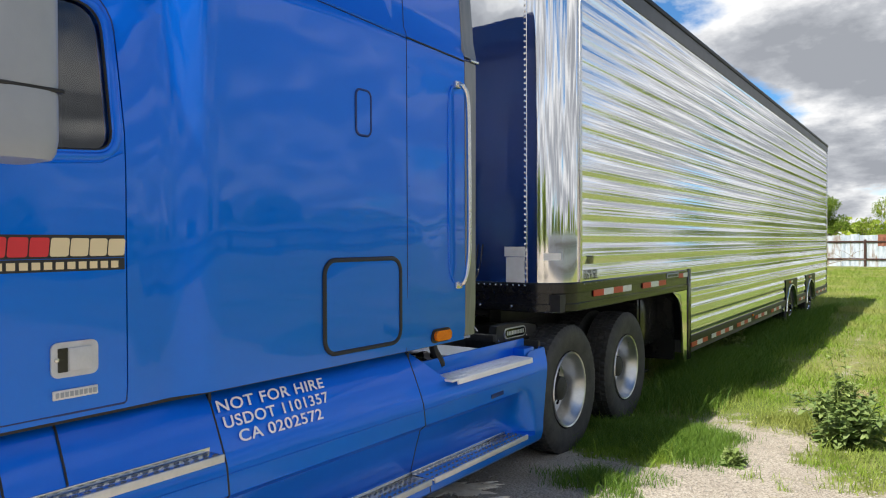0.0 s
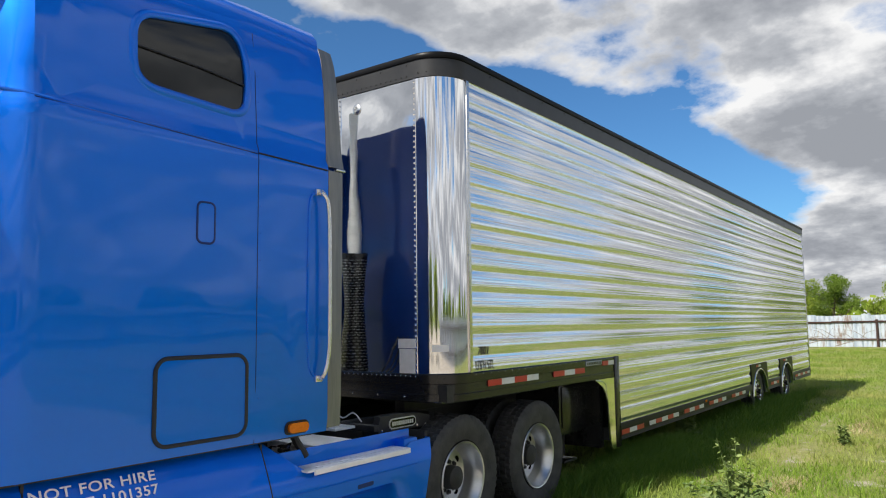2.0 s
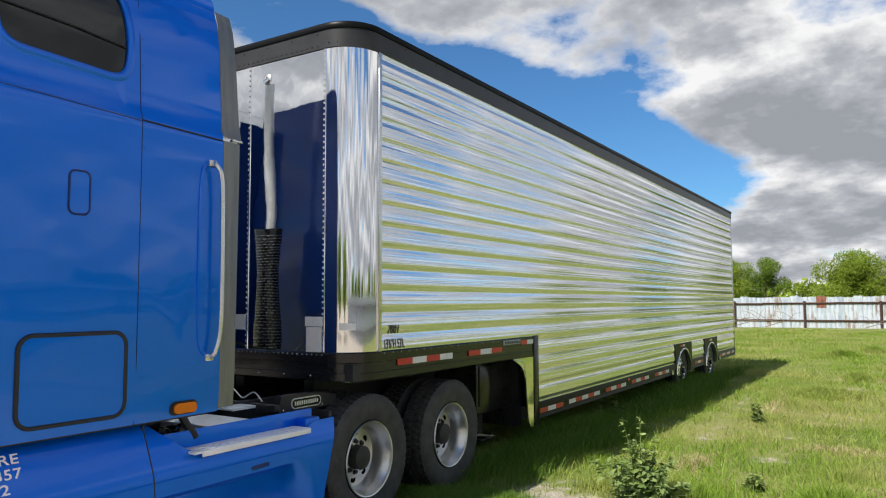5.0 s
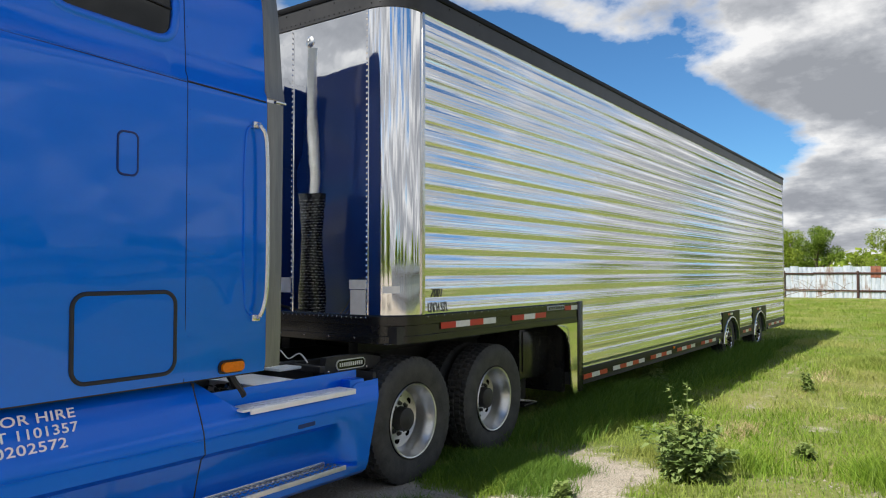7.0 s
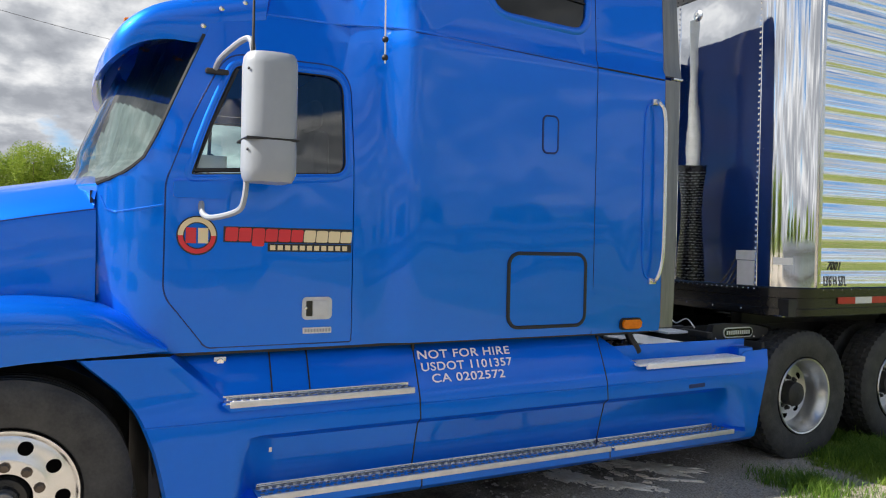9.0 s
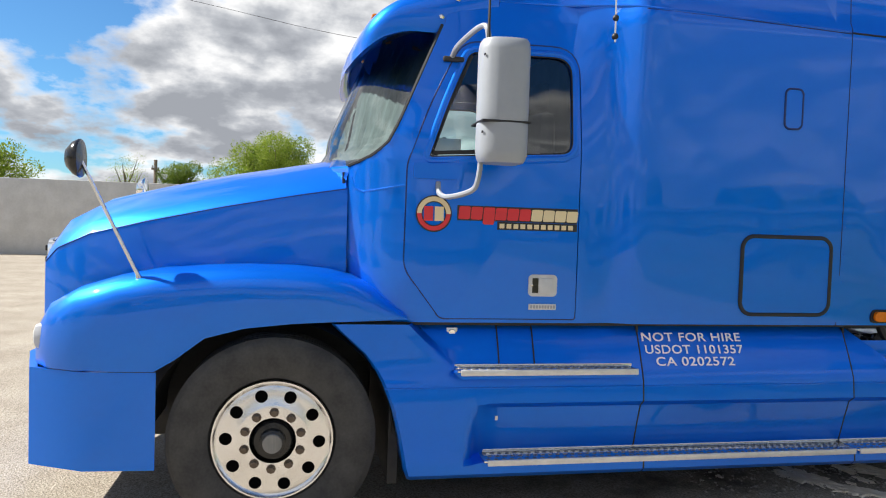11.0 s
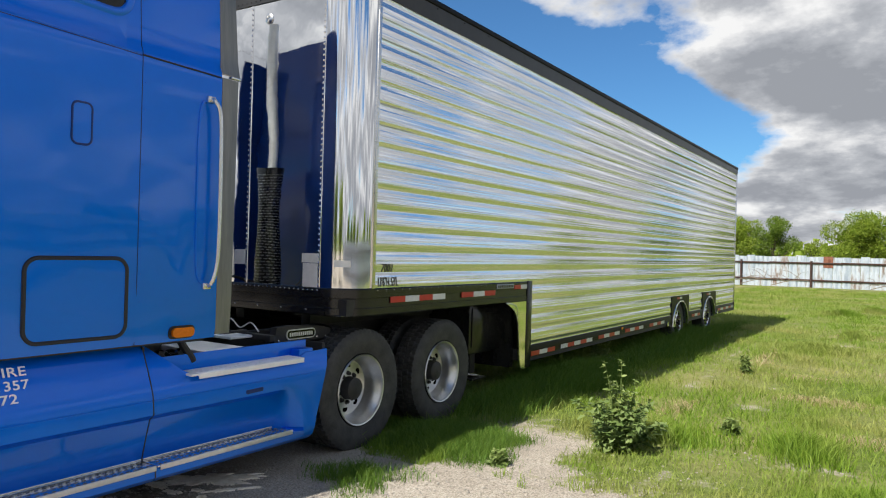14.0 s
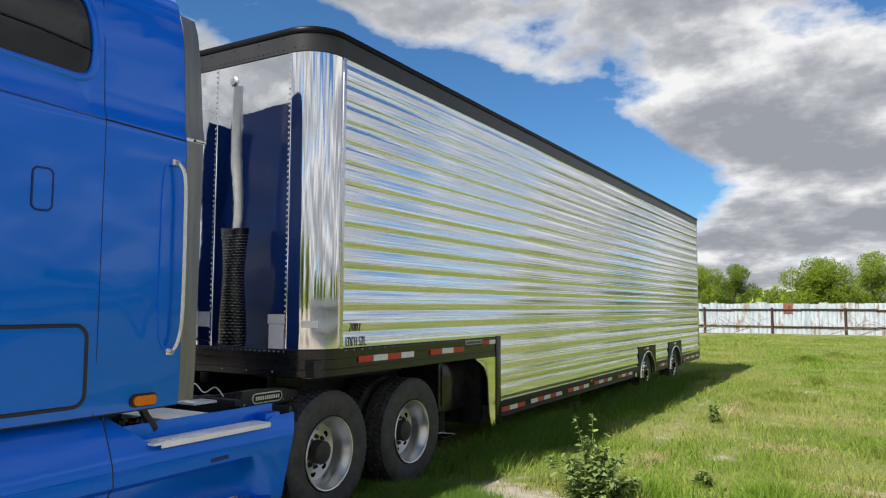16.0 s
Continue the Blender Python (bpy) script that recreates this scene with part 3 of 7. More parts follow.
def build_fence(start, end, seed, label):
    fence = thing("metal_fence", start, label, "fence", kind="structure")
    d = (end - start)
    length = d.length
    d.normalize()
    nrm = Vector((d.y, -d.x, 0))
    if nrm.y > 0:
        nrm = -nrm
    rng = random.Random(seed)
    base = None
    w = 0.52
    for i in range(int(length / w)):
        h = FENCE_H + rng.uniform(-0.05, 0.05)
        if base is None:
            bm = bmesh.new()
            prof = []
            for k in range(7):
                t = k / 6
                prof.append((t * (w - 0.012), 0.03 * (1 if (k % 3) in (1, 2) else 0)))
            loft(bm, [[(a, b, z) for a, b in prof] for z in (0.0, 1.0)])
            base = finish(bm, FENCE_SHEET)
            rusty = base.copy()
            rusty.materials[0] = RUST_SHEET
        ob = new("fence_sheet", base)
        p = start + d * (i * w)
        ob.parent = fence
        ob.matrix_parent_inverse = fence.matrix_basis.inverted()
        if abs(p.x - 0.25) < 0.27 and p.y > 30:
            upper = new("rust_patch", rusty)
            upper.parent = fence
            upper.matrix_parent_inverse = fence.matrix_basis.inverted()
            upper.matrix_basis = Matrix.Translation((p.x - 0.03, p.y - 0.055, 1.32)) @ Matrix.Diagonal((1.1, 1, 0.74, 1))
        rot = Matrix((( d.x, nrm.x, 0, 0), (d.y, nrm.y, 0, 0), (0, 0, 1, 0), (0, 0, 0, 1)))
        ob.matrix_basis = Matrix.Translation((p.x, p.y, ground_height(p.x, p.y) - 0.05)) @ rot @ Matrix.Diagonal((1, 1, h + 0.05, 1)) @ pose(0, rng.uniform(-0.01, 0.01), 0, 0, 0, rng.uniform(-0.6, 0.6))
    for z in (0.50, 1.60):
        k = 0.0
        while k < length - 4:
            bm = bmesh.new()
            a, b = start + d * k + nrm * 0.06, start + d * (k + 4.35) + nrm * 0.06
            dz = rng.uniform(-0.03, 0.03)
            tube(bm, [(a.x, a.y, z + dz), (b.x, b.y, z + dz + rng.uniform(-0.02, 0.02))], 0.062, 6)
            part("rail", bm, RUST, fence, "rusty steel rail")
            k += 4.3
    k = 2.55
    while k < length:
        p = start + d * k + nrm * 0.12
        bm = bmesh.new()
        tube(bm, [(p.x, p.y, -0.2), (p.x, p.y, 1.74)], 0.075, 8)
        part("post", bm, RUST, fence, "rusty steel post")
        k += 4.3
    return fence


build_fence(FENCE_A, FENCE_B, 5, "weathered fence of galvanised sheets on rusty rails")
# the yard's side fence, behind the walk, mirrored in the truck's paint
build_fence(Vector((26.0, 34.0, 0)), Vector((26.0, -30.0, 0)), 6, "pale sheet fence on rusty rails along the yard")

# ---- trees ----


def make_tree(x, y, h, spread, mat, seed, label, leaf=0.16, count=5000, low=0.25, group="trees beyond the fence", density=1.0):
    leaf, count = leaf * 0.60, int(count * 2.5)
    rng = random.Random(seed)
    nr = np.random.default_rng(seed)
    z0 = ground_height(x, y)
    tree = thing("tree", (x, y, z0), label, "tree", group)
    bm = bmesh.new()
    top = h * 0.72
    trunk = [(x, y, z0 - 0.1)] + [(x + rng.uniform(-0.04, 0.04) * h * t, y + rng.uniform(-0.04, 0.04) * h * t, z0 + top * t) for t in (0.25, 0.5, 0.75, 1.0)]
    r0 = 0.028 * h + 0.04
    tube(bm, trunk, [r0, r0 * 0.8, r0 * 0.6, r0 * 0.4, r0 * 0.18], 9)
    part("trunk", bm, BARK, tree)
    blobs = []
    nl = 11
    for i in range(nl):
        a = 2 * math.pi * i / nl * 2.4 + rng.uniform(-0.4, 0.4)
        t = low + (0.95 - low) * (i / nl) ** 0.8
        reach = spread * (0.95 - 0.55 * abs(t - 0.45) * 1.4) * rng.uniform(0.65, 1.05)
        s = Vector((x, y, z0 + top * t * 0.85))
        e = Vector((x + math.cos(a) * reach, y + math.sin(a) * reach, z0 + h * (t * 0.85 + 0.12) + rng.uniform(-0.1, 0.2)))
        mid = (s + e) / 2 + Vector((0, 0, -0.04 * h))
        bm = bmesh.new()
        tube(bm, [s, mid, e], [r0 * 0.35, r0 * 0.22, r0 * 0.08], 6)
        part("limb", bm, BARK, tree)
        blobs.append((e, spread * rng.uniform(0.28, 0.46)))
        blobs.append((mid + Vector((0, 0, 0.1 * h)), spread * rng.uniform(0.25, 0.4)))
    blobs.append((Vector((x, y, z0 + h * 0.86)), spread * 0.4))
    blobs.append((Vector((x, y, z0 + h * 0.6)), spread * 0.5))
    vol = np.array([b[1] ** 2 for b in blobs])
    pick = nr.choice(len(blobs), size=count, p=vol / vol.sum())
    cen = np.array([tuple(b[0]) for b in blobs])[pick]
    rad = np.array([b[1] for b in blobs])[pick]
    d = nr.normal(size=(count, 3))
    d /= np.linalg.norm(d, axis=1)[:, None]
    shell = nr.uniform(0.35, 1.08, size=count) ** 0.6
    wob = 1 + 0.22 * np.sin(d[:, 0] * 7 + pick) * np.cos(d[:, 1] * 6 + 2 * pick)
    pts = cen + d * (rad * shell * wob)[:, None] * np.array([1, 1, 0.82])
    pts[:, 2] = np.minimum(np.maximum(pts[:, 2], z0 + 0.15 * h * low), z0 + h * 1.03)
    u = nr.normal(size=(count, 3))
    u /= np.linalg.norm(u, axis=1)[:, None]
    v = np.cross(u, nr.normal(size=(count, 3)))
    v /= np.linalg.norm(v, axis=1)[:, None]
    s = leaf * nr.uniform(0.6, 1.35, size=count)[:, None]
    quad = np.stack([pts - u * s, pts + v * s * 0.5 + u * s * 0.1, pts + u * s, pts - v * s * 0.5 + u * s * 0.1], axis=1).reshape(-1, 3)
    me = raw_mesh("crown", quad, np.arange(count * 4).reshape(-1, 4), mat)
    crown = new("crown", me)
    crown.parent = tree
    crown.matrix_parent_inverse = tree.matrix_basis.inverted()
    return tree



# ---- wheels ----


def tyre_mesh(bm, cx, cy, cz, r, width, sgn, steer, n=168):
    """A tyre about an axle along x; its outer side faces sgn. Grooved tread, notched shoulders."""
    h = width / 2
    rim = r * 0.585
    prof = [(-h * 0.72, rim), (-h * 0.86, rim * 1.04), (-h * 0.98, rim + (r - rim) * 0.35), (-h, rim + (r - rim) * 0.58), (-h * 0.97, rim + (r - rim) * 0.80), (-h * 0.90, r * 0.965), (-h * 0.82, r * 0.99)]
    g = 0.012
    tread = []
    for a, b in ((-0.80, -0.50), (-0.42, -0.08), (0.08, 0.42), (0.50, 0.80)):
        tread += [(h * a, r), (h * b, r), (h * (b + 0.012), r - g), (h * (b + 0.068), r - g)]
    tread = tread[:-2]
    prof = prof + tread + [(-a, b) for a, b in prof[::-1]]
    rings = []
    for a, b in prof:
        ring = []
        for k in range(n):
            rr = b
            if not steer and b > r * 0.93:
                notch = (k % 3) < 1
                if notch and abs(a) > h * 0.45:
                    rr = b - 0.011
                elif (k + (1 if a > 0 else 0)) % 3 == 0 and abs(a) <= h * 0.45 and b > r - 0.001:
                    rr = b - 0.014
            t = 2 * math.pi * k / n
            ring.append((cx + a, cy + rr * math.cos(t), cz + rr * math.sin(t)))
        rings.append(ring)
    return loft(bm, rings, True)


def build_wheel(parent, face_x, cy, cz, r, sgn, steer, width=0.28, label=""):
    """face_x: the plane of the outer tyre wall; sgn: +1 faces +x."""
    cx = face_x - sgn * width / 2
    rim = r * 0.585
    f = face_x - sgn * 0.022
    bm = bmesh.new()
    if steer:
        prof = [(0.004, rim), (0.013, rim * 0.99), (0.013, rim * 0.965), (0.002, rim * 0.945), (-0.004, rim * 0.91), (0.000, rim * 0.87), (0.003, rim * 0.78), (0.006, rim * 0.64), (0.012, rim * 0.60), (0.014, rim * 0.56), (0.014, rim * 0.38), (-0.06, rim * 0.37)]
    else:
        prof = [(0.004, rim), (0.012, rim * 0.985), (0.008, rim * 0.95), (-0.02, rim * 0.925), (-0.05, rim * 0.86), (-0.11, rim * 0.82), (-0.165, rim * 0.78), (-0.172, rim * 0.66), (-0.160, rim * 0.40), (-0.150, rim * 0.25)]
    lathe_x(bm, [(sgn * a, b) for a, b in prof], f, cy, cz, 60)
    wheel = part("wheel", bm, SATIN if steer else DRIVE_RIM, parent, label or ("polished aluminium wheel" if steer else "deep-dish aluminium wheel"), 40)
    bm = bmesh.new()
    tyre_mesh(bm, cx, cy, cz, r, width, sgn, steer)
    part("tyre", bm, RUBBER, wheel, "black grooved tyre", 30)
    bm = bmesh.new()
    lathe_x(bm, [(sgn * -0.01, rim * 0.96), (sgn * -width * 0.9, rim * 0.96), (sgn * -width * 0.9, 0.05)], f, cy, cz, 32)
    part("rim_barrel", bm, BLACK_DULL, wheel)
    # black discs stand in for the shade in the hand holes; then nuts
    depth = 0.003 if steer else -0.172
    for k in range(10 if steer else 8):
        t = 2 * math.pi * (k - 0.08) / (10 if steer else 8)
        hr = rim * (0.755 if steer else 0.60)
        bm = bmesh.new()
        y, z = cy + hr * math.cos(t), cz + hr * math.sin(t)
        lathe_x(bm, [(sgn * (depth + 0.004), 0.001), (sgn * (depth + 0.004), rim * 0.098), (sgn * (depth - 0.004), rim * 0.112)], f, y, z, 14)
        part("hand_hole_disc", bm, HOLE_SHADE, wheel)
    for k in range(10):
        t = 2 * math.pi * k / 10 + 0.28
        hr = rim * (0.475 if steer else 0.40)
        y, z = cy + hr * math.cos(t), cz + hr * math.sin(t)
        bm = bmesh.new()
        b0 = 0.012 if steer else -0.165
        lathe_x(bm, [(sgn * b0, 0.026), (sgn * (b0 + 0.006), 0.026), (sgn * (b0 + 0.008), 0.018), (sgn * (b0 + 0.028), 0.016), (sgn * (b0 + 0.03), 0.001)], f, y, z, 8)
        part("lug_nut", bm, NUT if steer else BLACK_DULL, wheel)
    bm = bmesh.new()
    if steer:
        lathe_x(bm, [(-sgn * 0.05, rim * 0.355), (sgn * 0.0, rim * 0.34), (sgn * 0.02, rim * 0.30), (sgn * 0.024, rim * 0.22), (sgn * 0.06, rim * 0.21), (sgn * 0.068, rim * 0.17), (sgn * 0.066, 0.001)], f, cy, cz, 32)
        part("hub", bm, BLACK_METAL, wheel, "black hub cap")
        bm = bmesh.new()
        lathe_x(bm, [(sgn * 0.066, rim * 0.165), (sgn * 0.078, rim * 0.155), (sgn * 0.080, rim * 0.10), (sgn * 0.074, 0.001)], f, cy, cz, 20)
        part("hub_cap", bm, GREY_RUBBER, wheel)
    else:
        lathe_x(bm, [(-sgn * 0.16, rim * 0.33), (sgn * -0.07, rim * 0.31), (sgn * -0.06, rim * 0.26), (sgn * -0.055, rim * 0.10), (sgn * -0.05, 0.001)], f, cy, cz, 24)
        part("hub", bm, BLACK_DULL, wheel, "dark axle hub")
    return wheel

# ---- trailer ----
S = 1.295
REAR = 15.36
TOP_Z, RAIL_Z = 4.12, 3.95
PITCH = 0.183
NOSE_R = 0.315


def corrugation(z):
    p = (z - 1.39) / PITCH * 2 * math.pi
    return 0.0050 * math.sin(p) + 0.0017 * math.sin(2 * p + 0.9) + 0.00032 * math.sin(6 * p + 0.4)


def corrugated_panel(y0, y1, z0, z1, x, proud, seed):
    rows = int((z1 - z0) / PITCH * 30)
    cols = max(2, int((y1 - y0) / 0.30))
    rings = []
    for i in range(rows + 1):
        z = z0 + (z1 - z0) * i / rows
        line = []
        for k in range(cols + 1):
            y = y0 + (y1 - y0) * k / cols
            wob = 0.0010 * noise.noise((y * 0.9, z * 1.3, seed)) + 0.0004 * noise.noise((y * 2.2, z * 9, seed))
            line.append((x + proud + corrugation(z) + wob, y, z))
        rings.append(line)
    return loft(bmesh.new(), rings)


def rail_reflector(name, trailer, y0, y1, z, n, first_red, h=0.055):
    w = (y1 - y0) / n
    for i in range(n):
        red = (i % 2 == 0) == first_red
        part("reflector_tape", boxes((S + 0.012, S + 0.016, y0 + i * w, y0 + (i + 1) * w - 0.003, z - h / 2, z + h / 2)), RED if red else WHITE, trailer, "red reflective tape" if red else "white reflective tape")


def rivets(bm, places, normal, r=0.006):
    nrm = Vector(normal)
    a = nrm.orthogonal().normalized()
    b = nrm.cross(a)
    for p in places:
        p = Vector(p)
        ring = [bm.verts.new(p + (a * math.cos(t) + b * math.sin(t)) * r) for t in [k * math.pi / 3 for k in range(6)]]
        tip = bm.verts.new(p + nrm * r * 0.7)
        for k in range(6):
            bm.faces.new((ring[k], ring[(k + 1) % 6], tip))


def build_trailer():
    tr = thing("semi_trailer", (0, 7.5, 0), "long drop-deck trailer with polished corrugated sides and black rails", "trailer")
    # polished side sheets
    part("side_panel", corrugated_panel(0.355, 2.05, 1.39, RAIL_Z, S, 0.0, 1.0), CORRUGATED, tr, "polished corrugated aluminium panel", 60)
    part("side_panel", corrugated_panel(2.04, 3.47, 1.39, RAIL_Z, S, 0.0006, 2.0), CORRUGATED, tr, "polished corrugated aluminium panel", 60)
    part("side_panel", corrugated_panel(3.46, 9.10, 0.60, RAIL_Z, S, 0.0006, 2.0), CORRUGATED, tr, "polished corrugated aluminium panel", 60)
    part("side_panel", corrugated_panel(9.09, REAR - 0.03, 0.96, RAIL_Z, S, 0.0012, 3.0), CORRUGATED, tr, "polished corrugated aluminium panel", 60)
    for ya, yb in ((9.09, 9.60), (10.82, 12.01), (13.23, REAR - 0.03)):
        part("side_panel", corrugated_panel(ya, yb, 0.60, 0.96, S, 0.0012, 3.0), CORRUGATED, tr, "short corrugated panel beside the wheel arch", 60)
    part("side_panel", boxes((-S, -S + 0.03, 0.3, REAR, 0.6, RAIL_Z)), CORRUGATED, tr, "polished aluminium panel")
    part("rear_wall", boxes((-S + 0.03, S - 0.03, REAR - 0.04, REAR, 0.45, RAIL_Z)), CORRUGATED, tr)
    part("rear_corner_trim", boxes((S - 0.03, S + 0.012, REAR - 0.04, REAR + 0.012, 0.45, RAIL_Z), bevel=0.004), ALU, tr, "brushed aluminium corner trim")
    # edge trim between corner sheet and corrugations
    part("edge_trim", boxes((S - 0.01, S + 0.016, 0.315, 0.358, 1.39, RAIL_Z), bevel=0.004), ALU, tr, "dull aluminium edge trim")
    bm = bmesh.new()
    rivets(bm, [(S + 0.017, 0.337, 1.43 + 0.062 * k) for k in range(41)], (1, 0, 0), 0.007)
    tagged(part("trim_rivets", bm, ALU, tr), kind="stuff")
    # nose: mirror sheets in three widths with round corners
    zs = [1.39 + (RAIL_Z - 1.39) * k / 24 for k in range(25)]

    def nose_sheet(xa, xb):
        cols = 18
        rings = []
        for z in zs:
            row = []
            for k in range(cols + 1):
                x = xa + (xb - xa) * k / cols
                edge = min(1.0, 5 * k / cols, 5 * (cols - k) / cols) * min(1.0, (z - 1.39) * 4, (RAIL_Z - z) * 4)
                row.append((x, -edge * (0.0022 * noise.noise((x * 1.1, z * 0.8, 2.2)) + 0.0012 * noise.noise((x * 3.5, z * 2.6, 7.1)) + 0.011 * (x - 0.5 * (xa + xb)) * math.sin(5.2 * z + 0.6) * (1.25 - 0.25 * z)), z))
            rings.append(row)
        return loft(bmesh.new(), rings)

    for xa, xb in ((-0.98, -0.52), (-0.52, 0.075), (0.075, 0.98)):
        part("nose_sheet", nose_sheet(xa, xb), MIRROR_STEEL, tr, "mirror polished nose sheet", 80)
    for sgn in (1, -1):
        bm = bmesh.new()
        rings = []
        for z in zs:
            row = []
            for k in range(15):
                t = math.pi / 2 * k / 14
                r = NOSE_R + 0.0006 * noise.noise((k * 0.9, z * 3, 3.3))
                row.append((sgn * (S - NOSE_R + r * math.sin(t)), NOSE_R - r * math.cos(t), z))
            rings.append(row)
        loft(bm, rings)
        part("corner_sheet", bm, CHROME, tr, "bright chrome rounded corner sheet", 80)
    for x in (-0.52, 0.075, 0.975):
        bm = bmesh.new()
        box(bm, x - 0.012, x + 0.012, -0.006, 0.002, 1.39, RAIL_Z)
        rivets(bm, [(x, -0.007, 1.42 + 0.048 * k) for k in range(53)], (0, -1, 0), 0.0115)
        part("rivet_strip", bm, CHROME, tr, "row of rivets")
    bm = bmesh.new()
    loft(bm, [[(0.29 + r * math.cos(2 * math.pi * k / 20), y, 3.80 + r * math.sin(2 * math.pi * k / 20)) for k in range(20)] for r, y in ((0.052, 0.0), (0.050, -0.006), (0.034, -0.012), (0.020, -0.014), (0.017, -0.004), (0.001, -0.003))], True)
    part("boss", bm, ALU, tr, "small round boss")
    # deck rail round the nose
    prof = [(-0.03, 1.395), (0.004, 1.395), (0.012, 1.385), (0.010, 1.31), (0.004, 1.305), (0.004, 1.225), (0.012, 1.22), (0.012, 1.165), (0.0, 1.155), (-0.05, 1.155)]
    bm = bmesh.new()
    plan = [(S, 3.30)] + [(S, 2.2), (S, 1.2)] + [(S - NOSE_R + NOSE_R * math.cos(t), NOSE_R - NOSE_R * math.sin(t)) for t in [math.pi / 2 * k / 12 for k in range(13)]] + [(0.5, 0.0), (0, 0.0), (-0.5, 0.0)] + [(-S + NOSE_R - NOSE_R * math.sin(t), NOSE_R - NOSE_R * math.cos(t)) for t in [math.pi / 2 * k / 12 for k in range(13)]] + [(-S, 3.3)]
    pts = [Vector((*p, 0)) for p in plan]
    rings = []
    for i, p in enumerate(pts):
        d = (pts[min(i + 1, len(pts) - 1)] - pts[max(i - 1, 0)]).normalized()
        o = Vector((d.y, -d.x, 0)) * -1
        if o.dot(p - Vector((0, 2.0, 0))) < 0:
            o = -o
        rings.append([(p.x + o.x * a, p.y + o.y * a, z) for a, z in prof])
    loft(bm, rings)
    part("deck_rail", bm, BLACK_METAL, tr, "scuffed black deck rail")
    bm = bmesh.new()
    rivets(bm, [(-0.95 + 0.055 * k, -0.014, 1.372) for k in range(36)], (0, -1, 0), 0.008)
    rivets(bm, [(-0.95 + 0.3 * k, -0.014, 1.20) for k in range(7)], (0, -1, 0), 0.01)
    tagged(part("rail_rivets", bm, ALU, tr), kind="stuff")
    bm = bmesh.new()
    rivets(bm, [(S + 0.013, 0.4 + 0.12 * k, 1.375) for k in range(24)], (1, 0, 0), 0.006)
    tagged(part("rail_rivets", bm, ALU, tr), kind="stuff")
    part("scuff", boxes((1.10, 1.22, 0.030, 0.06, 1.158, 1.166)), ALU, tr, "bare metal scuff")
    # top rail with its lip, and the roof
    plan[0] = (S, REAR + 0.01)
    plan[-1] = (-S, REAR)
    pts = [Vector((*p, 0)) for p in plan]
    for name, mat, label, prof in (("top_rail", TOP_RAIL, "dark grey riveted top rail", ((0.0, -0.012), (0.012, -0.012), (0.014, 0.05), (0.015, 0.118))), ("roof_lip", ROOF_RAIL, "black roof lip", ((0.010, 0.112), (0.024, 0.116), (0.028, 0.126), (0.029, 0.156), (0.020, 0.170), (-0.06, 0.174)))):
        rings = []
        for i, p in enumerate(pts):
            d = (pts[min(i + 1, len(pts) - 1)] - pts[max(i - 1, 0)]).normalized()
            o = Vector((d.y, -d.x, 0))
            if o.dot(p - Vector((0, 2.0, 0))) < 0:
                o = -o
            rise = 0.045 * max(0.0, 1 - p.y / REAR)
            rings.append([(p.x + o.x * a, p.y + o.y * a, RAIL_Z + z + rise * (0.3 if z < 0 else 0.7 if z < 0.1 else 1.0)) for a, z in prof])
        bm = bmesh.new()
        loft(bm, rings)
        part(name, bm, mat, tr, label)
    bm = bmesh.new()
    rivets(bm, [(-0.9 + 0.06 * k, -0.016, RAIL_Z + 0.03) for k in range(31)] + [(-0.9 + 0.3 * k, -0.018, RAIL_Z + 0.13) for k in range(7)] + [(0.98 + 0.31 * math.sin(t), 0.315 - 0.332 * math.cos(t), RAIL_Z + z) for t in (0.15, 0.4, 0.65, 0.9, 1.15, 1.4) for z in (0.04,)], (0, -1, 0), 0.007)
    rivets(bm, [(S + 0.022, 0.7 + 0.5 * k, RAIL_Z + 0.13) for k in range(29)], (1, 0, 0), 0.009)
    tagged(part("rail_rivets", bm, BLACK_METAL, tr), kind="stuff")
    bm = bmesh.new()
    bm.faces.new([bm.verts.new((x, y, TOP_Z - 0.006)) for x, y in [(p[0] * 0.985, max(p[1], 0.012)) for p in plan]])
    thicken(bm, (0, 0, -0.03))
    part("roof", bm, ALU_DULL, tr)
    # floors and underside
    part("upper_deck", boxes((-S + 0.04, S - 0.04, 0.05, 3.3, 1.16, 1.30)), BLACK_DULL, tr)
    part("lower_deck", boxes((-S + 0.02, S - 0.02, 3.2, 9.55, 0.44, 0.58), (-0.9, 0.9, 9.55, 13.3, 0.44, 0.58), (-S + 0.02, S - 0.02, 13.3, REAR - 0.05, 0.44, 0.58)), BLACK_DULL, tr)
    for sgn in (1, -1):
        part("wheel_well", boxes((sgn * 1.08 - 0.19, sgn * 1.08 + 0.19, 9.55, 13.3, 0.98, 1.0)), BLACK_DULL, tr)
    for x in (-0.45, 0.45):
        part("frame_beam", boxes((x - 0.06, x + 0.06, 0.4, 3.3, 1.0, 1.16), bevel=0.01), BLACK_DULL, tr)
    # bulkhead under the gooseneck with its locker door
    part("bulkhead", boxes((-S + 0.05, S - 0.10, 3.12, 3.2, 0.36, 1.16)), BLACK_METAL, tr)
    part("locker", boxes((-S + 0.1, 1.02, 2.45, 3.12, 0.56, 1.15), bevel=0.015), BLACK_METAL, tr, "black locker under the deck")
    part("locker_door", boxes((1.02, 1.035, 2.50, 2.98, 0.64, 1.09), bevel=0.006), BLACK_METAL, tr)
    # drop post and polished gusset
    part("drop_post", boxes((S - 0.03, S + 0.013, 3.33, 3.455, 0.345, 1.40), bevel=0.004), BLACK_METAL, tr, "black drop corner post")
